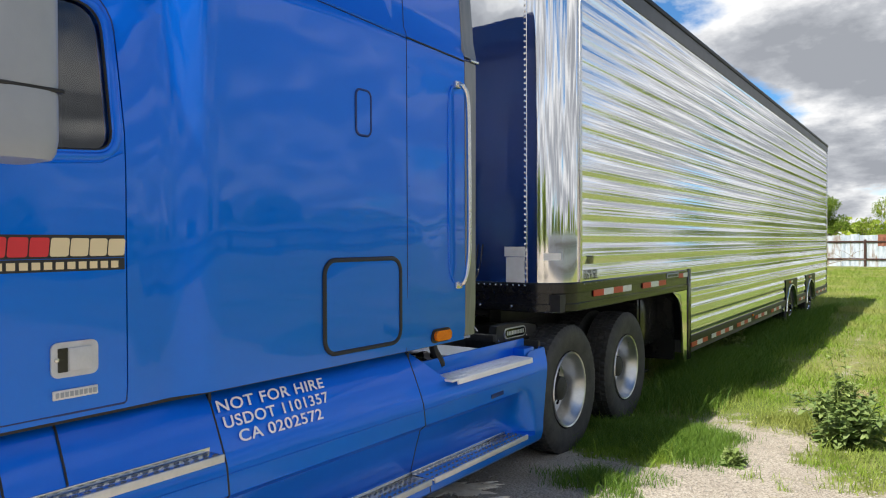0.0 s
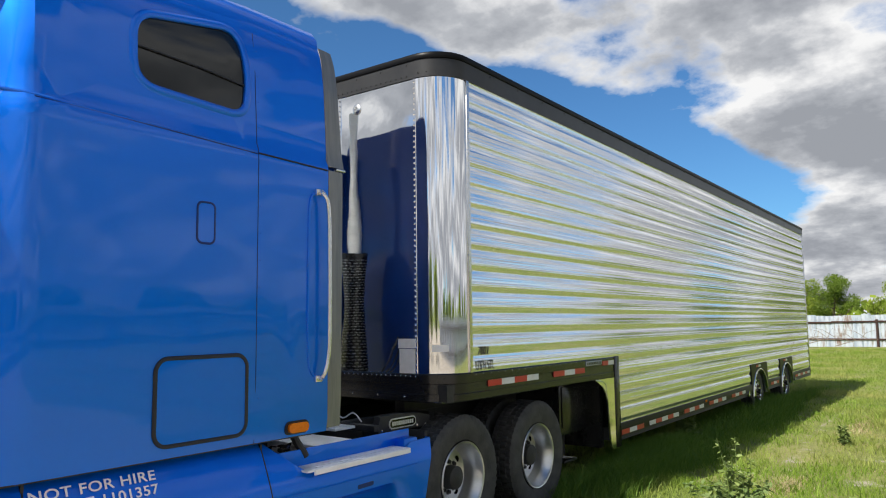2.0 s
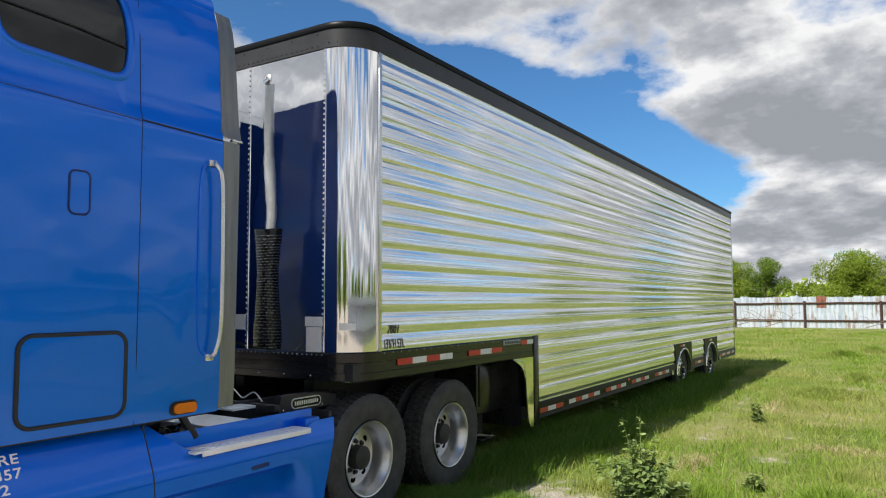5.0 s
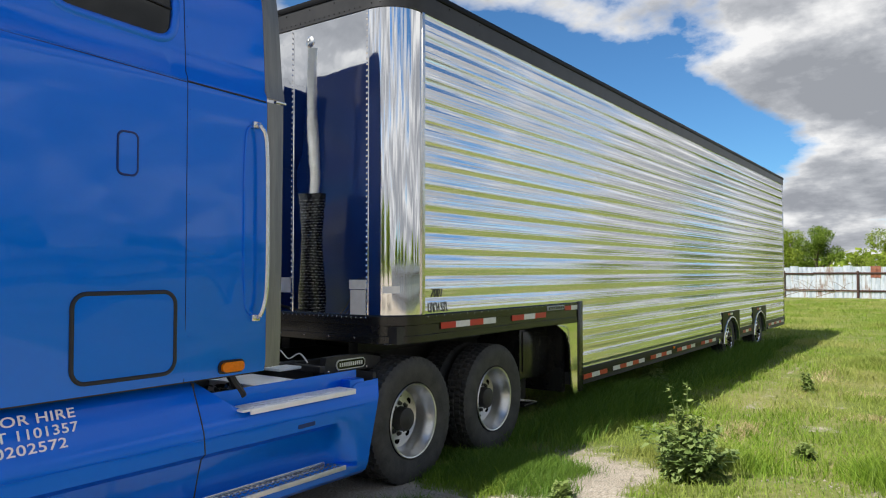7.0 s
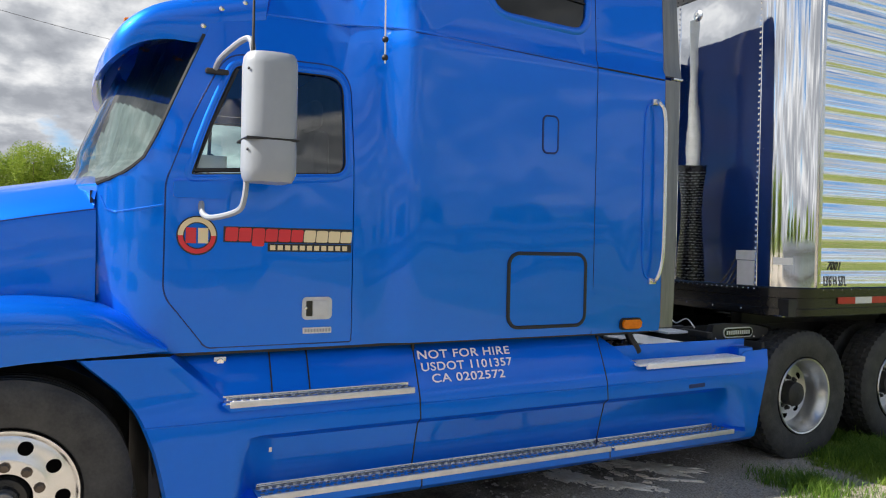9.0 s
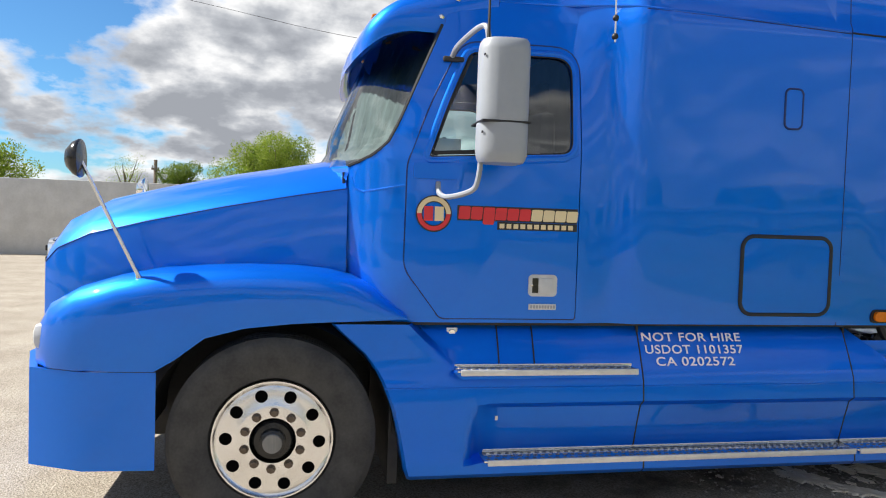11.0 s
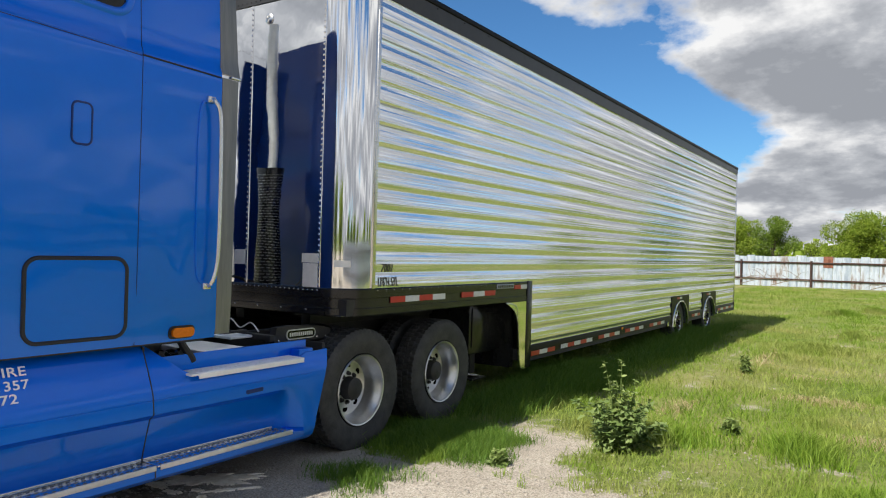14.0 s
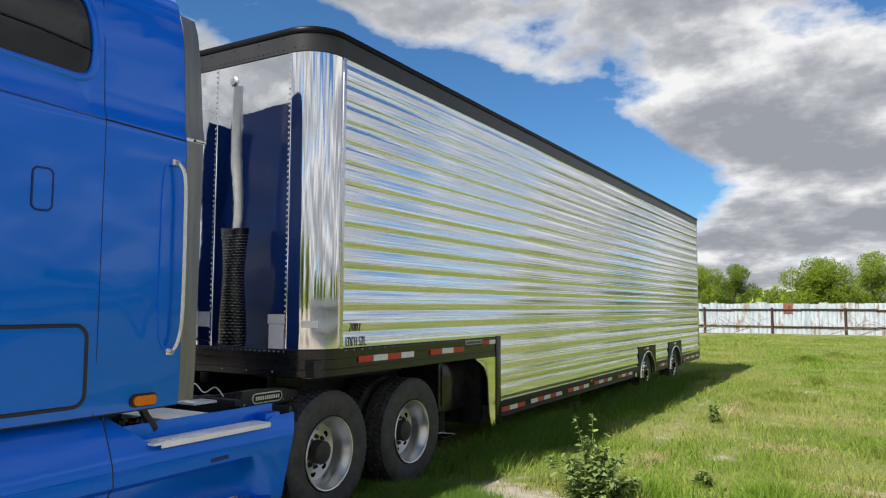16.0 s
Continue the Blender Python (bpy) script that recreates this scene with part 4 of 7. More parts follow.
    bm = bmesh.new()
    outline = rounded([(2.80, 1.155), (3.335, 1.155), (3.335, 0.335), (3.22, 0.335), (3.17, 0.46), (3.10, 1.02)], [0, 0, 0, 0.08, 0.0, 0.14], 6)
    sheet(bm, outline, place=lambda y, z: Vector((S + 0.004, y, z)))
    thicken(bm, (-0.02, 0, 0))
    part("gusset", bm, CHROME, tr, "polished metal gusset")
    bm = bmesh.new()
    tube(bm, [(S, y, z) for y, z in outline[-6:]] , 0.008, 6)
    tube(bm, smooth_path([(S + 0.004, 2.80, 1.15), (S + 0.004, 3.04, 1.11), (S + 0.004, 3.105, 0.97), (S + 0.004, 3.17, 0.46), (S + 0.004, 3.23, 0.34)], 5), 0.007, 6)
    part("gusset_edge", bm, ALU, tr)
    bm = bmesh.new()
    rivets(bm, [(S + 0.014, 3.36 + 0.07 * (k % 2), 0.42 + 0.05 * k) for k in range(19)], (1, 0, 0), 0.007)
    rivets(bm, [(S + 0.013, 0.8 + 0.09 * k, 1.20) for k in range(28)], (1, 0, 0), 0.007)
    tagged(part("post_rivets", bm, BLACK_METAL, tr), kind="stuff")
    # lower side rail, broken by the wheel arches
    wheels = (10.21, 12.62)
    spans = ((3.455, 9.63), (10.80, 12.04), (13.21, REAR + 0.01))
    for a, b in spans:
        bm = bmesh.new()
        loft(bm, [[(S + dx, y, z) for dx, z in ((-0.03, 0.61), (0.008, 0.61), (0.012, 0.60), (0.012, 0.50), (0.006, 0.495), (0.006, 0.43), (0.012, 0.42), (0.0, 0.41), (-0.06, 0.41))] for y in (a, (a + b) / 2, b)])
        part("lower_rail", bm, BLACK_RAIL, tr, "black lower side rail")
    for c in wheels:
        n = 20
        arch = [(c + 0.53 * math.cos(math.pi * k / n), 0.38 + 0.47 * math.sin(math.pi * k / n)) for k in range(n + 1)]
        bm = bmesh.new()
        sheet(bm, [(c - 0.63, 0.41), (c - 0.53, 0.38)] + arch[::-1][1:-1] + [(c + 0.53, 0.38), (c + 0.63, 0.41), (c + 0.63, 0.975), (c - 0.63, 0.975)], place=lambda y, z: Vector((S + 0.016, y, z)))
        thicken(bm, (-0.03, 0, 0))
        part("arch_panel", bm, BLACK_RAIL, tr, "black wheel arch panel")
        bm = bmesh.new()
        loft(bm, [[(S + dx, c + r * math.cos(math.pi * k / n), 0.38 + r * 0.89 * math.sin(math.pi * k / n)) for dx, r in ((0.014, 0.560), (0.03, 0.555), (0.032, 0.53), (0.0, 0.52), (-0.06, 0.52))] for k in range(n + 1)])
        part("arch_trim", bm, SATIN, tr, "bright metal wheel arch trim")
        part("reflector_tape", boxes((S + 0.018, S + 0.021, c - 0.28, c - 0.10, 0.905, 0.945)), RED, tr, "red reflective tape")
        part("reflector_tape", boxes((S + 0.018, S + 0.021, c - 0.10, c + 0.08, 0.905, 0.945)), WHITE, tr, "white reflective tape")
        for sgn in (1, -1):
            build_wheel(tr, sgn * 1.265, c, 0.425, 0.425, sgn, True, 0.25, "polished aluminium trailer wheel")
        bm = bmesh.new()
        tube(bm, [(-1.1, c, 0.425), (1.1, c, 0.425)], 0.07, 10)
        part("axle", bm, BLACK_DULL, tr)
    rail_reflector("a", tr, 0.585, 1.49, 1.285, 4, True)
    rail_reflector("b", tr, 1.80, 2.52, 1.285, 3, True)
    rail_reflector("c", tr, 2.98, 3.30, 1.335, 2, True, 0.05)
    rail_reflector("d", tr, 3.47, 4.17, 0.50, 3, True)
    rail_reflector("e", tr, 4.36, 5.48, 0.505, 5, False)
    rail_reflector("f", tr, 5.73, 6.64, 0.51, 4, True)
    rail_reflector("g", tr, 6.92, 7.85, 0.515, 4, True)
    rail_reflector("h", tr, 8.20, 9.10, 0.515, 4, True)
    rail_reflector("i", tr, 11.1, 11.8, 0.515, 3, True)
    rail_reflector("j", tr, 13.5, 15.2, 0.515, 6, True)
    # maker's plate as a plain shape
    part("makers_plate", boxes((S + 0.012, S + 0.018, 2.55, 2.96, 1.325, 1.375), bevel=0.002), GREY_PLASTIC, tr, "small grey maker's plate")
    for k in range(9):
        part("plate_bar", boxes((S + 0.018, S + 0.020, 2.575 + 0.042 * k, 2.602 + 0.042 * k, 1.336, 1.364)), BLACK_METAL, tr)
    # marker lamps on the rails
    for y, z in ((6.75, 0.57),):
        part("marker_lamp", boxes((S + 0.015, S + 0.03, y - 0.04, y + 0.04, z - 0.018, z + 0.018), bevel=0.006), AMBER if y < 10 else RED, tr)
    for y in (9.30, 13.42):
        bm = bmesh.new()
        lathe_x(bm, [(0.0, 0.001), (0.012, 0.025), (0.01, 0.05), (-0.03, 0.05)], S + 0.02, y, 0.46, 14)
        part("hub_light", bm, ALU, tr)
    # numbers
    marks = [lettering("lettering", "7001", 0.105, LETTER_BLACK, on_side(S + 0.0075, 0.455, 1.535), tr, 0.8, 1.05, 0.0004), lettering("lettering", "13'6\"H 53'L", 0.115, LETTER_BLACK, on_side(S + 0.0075, 0.40, 1.408), tr, 0.54, 1.02, 0.0006)]
    for mark in marks:
        hug(mark, lambda z: S + corrugation(z) + 0.0030, [1.40 + 0.008 * k for k in range(33)])
    # stickers on the nose
    for a in ((0.785, 0.972, -0.012, -0.0085, 1.605, 1.685), (0.800, 0.965, -0.013, -0.0095, 1.395, 1.60), (-0.075, 0.06, -0.012, -0.0085, 1.565, 1.70)):
        part("sticker", boxes(a), PAPER, tr, "white paper sticker")
    for a0, a1, z0, z1 in ((26, 52, 1.575, 1.632),):
        bm = bmesh.new()
        arc = [math.radians(a0 + (a1 - a0) * k / 6) for k in range(7)]
        loft(bm, [[(S - NOSE_R + r * math.sin(t), NOSE_R - r * math.cos(t), z) for r, z in ((NOSE_R, z0), (NOSE_R + 0.003, z0), (NOSE_R + 0.003, z1), (NOSE_R, z1))] for t in arc], True, True)
        part("sticker", bm, PAPER, tr, "white paper sticker")
    # landing gear
    for sx in (0.82, -0.82):
        part("landing_leg", boxes((sx - 0.06, sx + 0.06, 2.72, 2.84, 0.30, 1.16), bevel=0.01), BLACK_DULL, tr)
        part("landing_foot", boxes((sx - 0.16, sx + 0.16, 2.62, 2.94, 0.235, 0.262), bevel=0.006), BLACK_METAL, tr, "black steel landing foot")
    part("kingpin_plate", boxes((-0.5, 0.5, 0.6, 1.9, 1.10, 1.17), bevel=0.02), BLACK_DULL, tr)
    return tr

# ---- tractor ----
CAB_REAR = -1.28
ROOF = [(-5.0, 2.42), (-4.93, 2.55), (-4.85, 2.70), (-4.757, 2.83), (-4.6, 2.99), (-4.3, 3.22), (-3.9, 3.50), (-3.3, 3.80), (-2.6, 3.93), (-1.9, 3.99), (-1.28, 4.0)]


def side_x(y, z):
    """Where the near wall of cab and sleeper stands."""
    x = interp(y, [(-5.0, 0.94), (-4.915, 0.985), (-4.88, 1.03), (-4.82, 1.085), (-4.72, 1.145), (-4.58, 1.188), (-4.3, 1.20), (-3.60, 1.20), (-3.52, 1.197), (-3.40, 1.185), (-3.34, 1.195), (-3.29, 1.215), (-3.24, 1.226), (-3.1, 1.23), (-2.0, 1.232), (-1.28, 1.225)])
    lean_cab = interp(z, [(2.0, 0.0), (2.15, 0.008), (2.4, 0.05), (2.65, 0.10), (2.9, 0.15), (3.2, 0.24), (3.5, 0.36), (3.8, 0.5)])
    lean_slp = interp(z, [(2.85, 0.0), (2.92, 0.004), (2.96, 0.022), (3.1, 0.03), (3.5, 0.055), (3.7, 0.085), (3.8, 0.12)])
    k = interp(y, [(-3.62, 0.0), (-3.25, 1.0)])
    lean = lean_cab * (1 - k) + lean_slp * k
    low = 0.03 * max(0.0, (1.18 - z) / 0.08) if z < 1.18 else 0.0
    return x - lean - low * 0.4


def on_cab(y, z, d=0.0):
    return Vector((side_x(y, z) + d, y, z))


# edge of the windshield on the pillar: height, then y
PILLAR = [(1.962, -4.915), (1.978, -4.87), (2.028, -4.773), (2.097, -4.70), (2.214, -4.642), (2.422, -4.555), (2.68, -4.446), (2.80, -4.395)]
CUT_Y = (-4.88, -4.85, -4.82, -4.77, -4.72, -4.65, -4.58, -4.3, -3.95, -3.6, -3.52, -3.46, -3.40, -3.36, -3.32, -3.28, -3.24, -3.18, -3.1, -2.6, -2.0, -1.6)
CUT_Z = (1.13, 1.18, 2.0, 2.15, 2.4, 2.65, 2.85, 2.92, 2.96, 3.1, 3.3, 3.5, 3.7)
DOOR = rounded([(-3.603, 1.125), (-3.603, 2.70), (-4.29, 2.69), (-4.47, 2.34), (-4.60, 1.98), (-4.605, 1.40), (-4.395, 1.125)], [0.01, 0.16, 0.10, 0.3, 0.04, 0.06, 0.03], 6)
WINDOW = rounded([(-3.650, 2.075), (-3.642, 2.64), (-4.25, 2.635), (-4.39, 2.31), (-4.485, 2.02)], [0.07, 0.11, 0.05, 0.2, 0.02], 6)
SLEEPER_WINDOW = rounded([(-2.70, 3.165), (-1.995, 3.14), (-1.965, 3.40), (-2.03, 3.665), (-2.70, 3.54)], [0.13, 0.1, 0.2, 0.12, 0.12], 6)


def grown(outline, d):
    """The outline moved outwards by about d."""
    c = Vector((sum(p[0] for p in outline) / len(outline), sum(p[1] for p in outline) / len(outline)))
    out = []
    n = len(outline)
    for i in range(n):
        a, p, b = Vector(outline[i - 1]), Vector(outline[i]), Vector(outline[(i + 1) % n])
        t = (b - a)
        if t.length < 1e-6:
            t = Vector((1, 0))
        t.normalize()
        nm = Vector((t.y, -t.x))
        if nm.dot(p - c) < 0:
            nm = -nm
        out.append(tuple(p + nm * d))
    return out


def side_loop(bm, outline, d, r, n=8, closed=True):
    """A bead that follows an outline on the cab's side."""
    pts = [on_cab(p[0], p[1], d) for p in outline]
    if closed:
        pts = pts + [pts[0], pts[1]]
    return tube(bm, pts, r, n, not closed)


def build_tractor():
    tk = thing("tractor_truck", (0, -2.6, 0), "blue sleeper-cab tractor unit with side fairings and chrome fittings", "truck")
    # -- cab and sleeper shell, both sides
    top = [(y, z - 0.22) for y, z in ROOF if -4.60 < y]
    outline = [(CAB_REAR, 1.10), (CAB_REAR, 3.78)] + [(y, z) for y, z in top[::-1][1:]] + [(-4.38, 2.86)] + [(y, z) for z, y in PILLAR[::-1]] + [(-4.92, 1.10)]
    for sgn in (1, -1):
        bm = bmesh.new()
        sheet(bm, outline, (grown(DOOR, 0.006), SLEEPER_WINDOW), lambda y, z: on_cab(y, z), CUT_Y, CUT_Z)
        thicken(bm, (-0.035, 0, 0))
        if sgn < 0:
            bmesh.ops.scale(bm, vec=(-1, 1, 1), verts=bm.verts)
        part("sleeper_side", bm, BLUE, tk, "glossy blue cab side", 28)
        # door
        bm = bmesh.new()
        sheet(bm, DOOR, (WINDOW,), lambda y, z: on_cab(y, z, 0.001), CUT_Y, CUT_Z)
        thicken(bm, (-0.05, 0, 0))
        if sgn < 0:
            bmesh.ops.scale(bm, vec=(-1, 1, 1), verts=bm.verts)
        door = part("door", bm, BLUE, tk, "glossy blue cab door", 28)
        bm = bmesh.new()
        sheet(bm, WINDOW, (), lambda y, z: on_cab(y, z, -0.018), CUT_Y, CUT_Z)
        if sgn < 0:
            bmesh.ops.scale(bm, vec=(-1, 1, 1), verts=bm.verts)
        pane = part("pane", bm, GLASS, door, "tinted side window")
        pane.visible_shadow = False
        bm = bmesh.new()
        side_loop(bm, WINDOW, -0.006, 0.007, 6)
        vent = [on_cab(-4.02, 2.05, -0.004), on_cab(-4.02, 2.35, -0.004), on_cab(-4.02, 2.64, -0.004)]
        tube(bm, vent, 0.014, 6)
        tube(bm, [on_cab(y, z, -0.010) for y, z in ((-4.245, 2.61), (-4.377, 2.31), (-4.462, 2.045), (-4.03, 2.075))], 0.013, 6)
        if sgn < 0:
            bmesh.ops.scale(bm, vec=(-1, 1, 1), verts=bm.verts)
        part("window_seal", bm, SEAL, door)
        # pressed frame round the window and the waist line under it
        bm = bmesh.new()
        loft(bm, [[on_cab(a, b, d) for a, b in grown(WINDOW, w)] for w, d in ((0.006, -0.02), (0.008, 0.003), (0.014, 0.007), (0.026, 0.007), (0.034, 0.004), (0.040, -0.001))], True)
        if sgn < 0:
            bmesh.ops.scale(bm, vec=(-1, 1, 1), verts=bm.verts)
        part("window_frame", bm, BLUE, door, "", 50)
        bm = bmesh.new()
        tube(bm, [on_cab(y, z, -0.004) for y, z in ((-3.612, 2.075), (-3.70, 2.03), (-3.9, 2.012), (-4.15, 2.0), (-4.27, 1.992))], 0.009, 6)
        if sgn < 0:
            bmesh.ops.scale(bm, vec=(-1, 1, 1), verts=bm.verts)
        part("waist_line", bm, BLUE, door)
        # crease across the cheek at the foot of the windshield
        bm = bmesh.new()
        tube(bm, [on_cab(y, z, -0.004) for y, z in ((-4.895, 1.90), (-4.87, 1.835), (-4.83, 1.818), (-4.72, 1.838), (-4.612, 1.860))], 0.008, 6)
        if sgn < 0:
            bmesh.ops.scale(bm, vec=(-1, 1, 1), verts=bm.verts)
        part("cheek_crease", bm, BLUE, tk)
        bm = bmesh.new()
        sheet(bm, grown(SLEEPER_WINDOW, 0.004), (), lambda y, z: on_cab(y, z, -0.012), CUT_Y, CUT_Z)
        if sgn < 0:
            bmesh.ops.scale(bm, vec=(-1, 1, 1), verts=bm.verts)
        part("sleeper_window", bm, GLASS_DARK, tk, "dark tinted sleeper window")
    # door furniture on the near side
    bm = bmesh.new()
    side_loop(bm, grown(DOOR, 0.004), -0.006, 0.0075, 6)
    part("door_gap", bm, SEAM_SHADE_BLUE, tk)
    bm = bmesh.new()
    sheet(bm, rounded([(-4.57, 1.985), (-4.57, 1.90), (-4.30, 1.90), (-4.27, 1.985)], 0.02), (), lambda y, z: on_cab(y, z, 0.016))
    thicken(bm, (-0.02, 0, 0))
    part("mirror_bracket_plate", bm, BLUE, tk)
    latch = part("door_latch", prism_x(bmesh.new(), round_rect(-3.805, 1.318, 0.17, 0.125, 0.025), 1.198, 1.210), SILVER, tk, "silver door latch")
    part("paddle", boxes((1.208, 1.216, -3.83, -3.745, 1.275, 1.36), bevel=0.004), SILVER, latch)
    part("recess", boxes((1.2095, 1.212, -3.868, -3.833, 1.275, 1.36)), BLACK_METAL, latch)
    bm = bmesh.new()
    lathe_x(bm, [(0.0, 0.009), (0.004, 0.008), (0.005, 0.001)], 1.210, -3.872, 1.32, 12)
    part("lock", bm, ALU, latch)
    part("model_badge", boxes((1.2, 1.208, -3.885, -3.72, 1.178, 1.212), bevel=0.003), ALU_DULL, tk, "small silver badge")
    for k in range(9):
        part("badge_bar", boxes((1.208, 1.2095, -3.875 + 0.017 * k, -3.863 + 0.017 * k, 1.186, 1.204)), GREY_PLASTIC, tk)
    # company sign on the door, drawn as plain shapes
    xs_ = 1.2025
    sign = part("door_sign", loft(bmesh.new(), [[(xs_, -4.450 + r * math.cos(2 * math.pi * k / 40), 1.708 + r * math.sin(2 * math.pi * k / 40)) for k in range(40)] for r in (0.070, 0.094)], True), LOGO_RED, tk, "red and cream company sign")
    bm = bmesh.new()
    loft(bm, [[(xs_ + 0.001, -4.450 + r * math.cos(math.pi * k / 24), 1.708 + r * math.sin(math.pi * k / 24)) for k in range(25)] for r in (0.069, 0.095)])
    part("ring_top", bm, LOGO_CREAM, sign)
    rows = [[(xs_ - 0.0012, -4.450 + r * math.cos(2 * math.pi * k / 40), 1.708 + r * math.sin(2 * math.pi * k / 40)) for k in range(40)] for r in (0.064, 0.102)]
    part("ring_shadow", loft(bmesh.new(), rows, True), LETTER_BLACK, sign)
    for y0, y1, z0, z1, m in ((-4.506, -4.455, 1.668, 1.748, 0), (-4.446, -4.395, 1.668, 1.748, 1)):
        part("sign_bar", boxes((xs_ + 0.0005, xs_ + 0.0025, y0, y1, z0, z1)), LOGO_CREAM if m else LOGO_RED, sign)
    part("sign_shadow", boxes((xs_ - 0.0012, xs_ + 0.0002, -4.318, -3.609, 1.676, 1.760)), LETTER_BLACK, sign)
    part("sign_shadow", boxes((xs_ - 0.0012, xs_ + 0.0002, -4.085, -3.609, 1.630, 1.674)), LETTER_BLACK, sign)
    y = -4.312
    for i in range(10):
        w = 0.0655
        bm = bmesh.new()
        lo = 1.683 - (0.026 if i == 2 else 0.0)
        prism_x(bm, rounded([(y, lo), (y + w, lo), (y + w + 0.006, 1.755 - 0.001 * i), (y + 0.006, 1.755 - 0.001 * i)], 0.010, 3), xs_ + 0.0005, xs_ + 0.0025)
        part("sign_bar", bm, LOGO_RED if i < 6 else LOGO_CREAM, sign)
        y += w + 0.0050
    for k in range(11):
        part("sign_bar", boxes((xs_ + 0.0005, xs_ + 0.0025, -4.072 + 0.0408 * k, -4.044 + 0.0408 * k, 1.638, 1.664)), LOGO_CREAM, sign)
    # -- roof, back, front
    bm = bmesh.new()
    rings = []
    for y, z in ROOF:
        if y < -4.6:
            continue
        ze = z - 0.22
        xe = side_x(y, ze)
        rings.append([(-xe, y, ze), (-xe * 0.985, y, ze + 0.08), (-xe * 0.94, y, ze + 0.145), (-xe * 0.85, y, ze + 0.185), (-xe * 0.5, y, z - 0.01), (0, y, z), (xe * 0.5, y, z - 0.01), (xe * 0.85, y, ze + 0.185), (xe * 0.94, y, ze + 0.145), (xe * 0.985, y, ze + 0.08), (xe, y, ze)])
    loft(bm, rings)
    part("roof_cap", bm, BLUE, tk, "glossy blue raised roof", 50)
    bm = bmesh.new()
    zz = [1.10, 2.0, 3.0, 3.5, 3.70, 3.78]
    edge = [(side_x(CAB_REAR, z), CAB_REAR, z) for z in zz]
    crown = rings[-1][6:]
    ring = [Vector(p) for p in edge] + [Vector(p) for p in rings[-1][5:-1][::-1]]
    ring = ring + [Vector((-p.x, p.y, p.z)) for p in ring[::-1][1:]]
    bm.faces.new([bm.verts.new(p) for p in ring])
    # back wall takes the darkened blue, its shade is in the colour
    part("sleeper_back", bm, SEAM_SHADE_BLUE, tk, "sleeper back wall in blue darkened for shade")
    part("cab_floor", boxes((-1.15, 1.15, -4.93, CAB_REAR - 0.03, 1.08, 1.12)), BLACK_DULL, tk)
    part("curtain", boxes((-1.02, 1.02, -3.5, -3.46, 1.12, 2.85)), INTERIOR, tk, "dark sleeper curtain")
    # seam lines pressed in the sleeper skin
    bm = bmesh.new()
    tube(bm, [on_cab(-1.893, z, 0.0005) for z in (1.1, 1.5, 2.0, 2.5, 2.85, 2.92, 2.96, 3.1, 3.4, 3.7)], 0.0028, 5)
    part("seam_crease_line", bm, SEAM_SHADE_BLUE, tk)
    bm = bmesh.new()
    tube(bm, [on_cab(y, 2.897 - 0.02 * (y + 1.893), 0.0015) for y in (-1.893, -1.6, -1.29)], 0.006, 5)
    part("seam_crease_line", bm, SEAL, tk)
    bm = bmesh.new()
    rivets(bm, [on_cab(-1.872, 1.2 + 0.17 * k, 0.001) for k in range(15)], (1, 0, 0), 0.006)
    tagged(part("panel_rivets", bm, BLUE, tk), kind="stuff")
    bm = bmesh.new()
    prev = [(-4.2, 2.95), (-3.7, 2.96), (-3.42, 2.97), (-3.24, 2.945), (-2.5, 2.925), (-1.9, 2.903)]
    tube(bm, [on_cab(y, z, -0.004) for y, z in prev], 0.009, 6)
    part("body_crease", bm, BLUE, tk)
    # dark line along the crease, its shade put in as colour
    bm = bmesh.new()
    tube(bm, [on_cab(y, z - 0.012, 0.0005) for y, z in prev[3:]], 0.0035, 5)
    part("seam_crease_line", bm, SEAM_SHADE_BLUE, tk)
    # small hatch, baggage hatch with its rubber seal
    hs = round_rect(-2.270, 2.412, 0.118, 0.240, 0.035, 5)
    bm = bmesh.new()
    side_loop(bm, hs, 0.001, 0.007, 6)
    part("vent_seal", bm, SEAM_SHADE_BLUE, tk)
    bm = bmesh.new()
    sheet(bm, grown(hs, -0.006), (), lambda y, z: on_cab(y, z, 0.003))
    thicken(bm, (-0.01, 0, 0))
    part("vent_cover", bm, BLUE, tk)
    hb = round_rect(-2.266, 1.402, 0.604, 0.472, 0.075, 6)
    bm = bmesh.new()
    side_loop(bm, hb, 0.002, 0.0125, 8)
    part("hatch_seal", bm, SEAL, tk, "thick black rubber hatch seal")
    bm = bmesh.new()
    sheet(bm, grown(hb, -0.011), (), lambda y, z: on_cab(y, z, 0.004), (-2.4, -2.1), ())
    thicken(bm, (-0.012, 0, 0))
    part("baggage_hatch", bm, BLUE, tk, "blue baggage hatch")
    bm = bmesh.new()
    loft(bm, [[on_cab(a, b, d) for a, b in grown(SLEEPER_WINDOW, w)] for w, d in ((0.0, -0.014), (0.003, 0.004), (0.012, 0.009), (0.030, 0.008), (0.046, 0.004), (0.052, -0.001))], True)
    part("sleeper_window_frame", bm, BLUE, tk, "", 50)
    bm = bmesh.new()
    tube(bm, [on_cab(-2.69, 3.365, -0.004), on_cab(-2.3, 3.35, -0.004), on_cab(-1.98, 3.32, -0.004)], 0.006, 5)
    part("window_bar", bm, SEAL, tk)
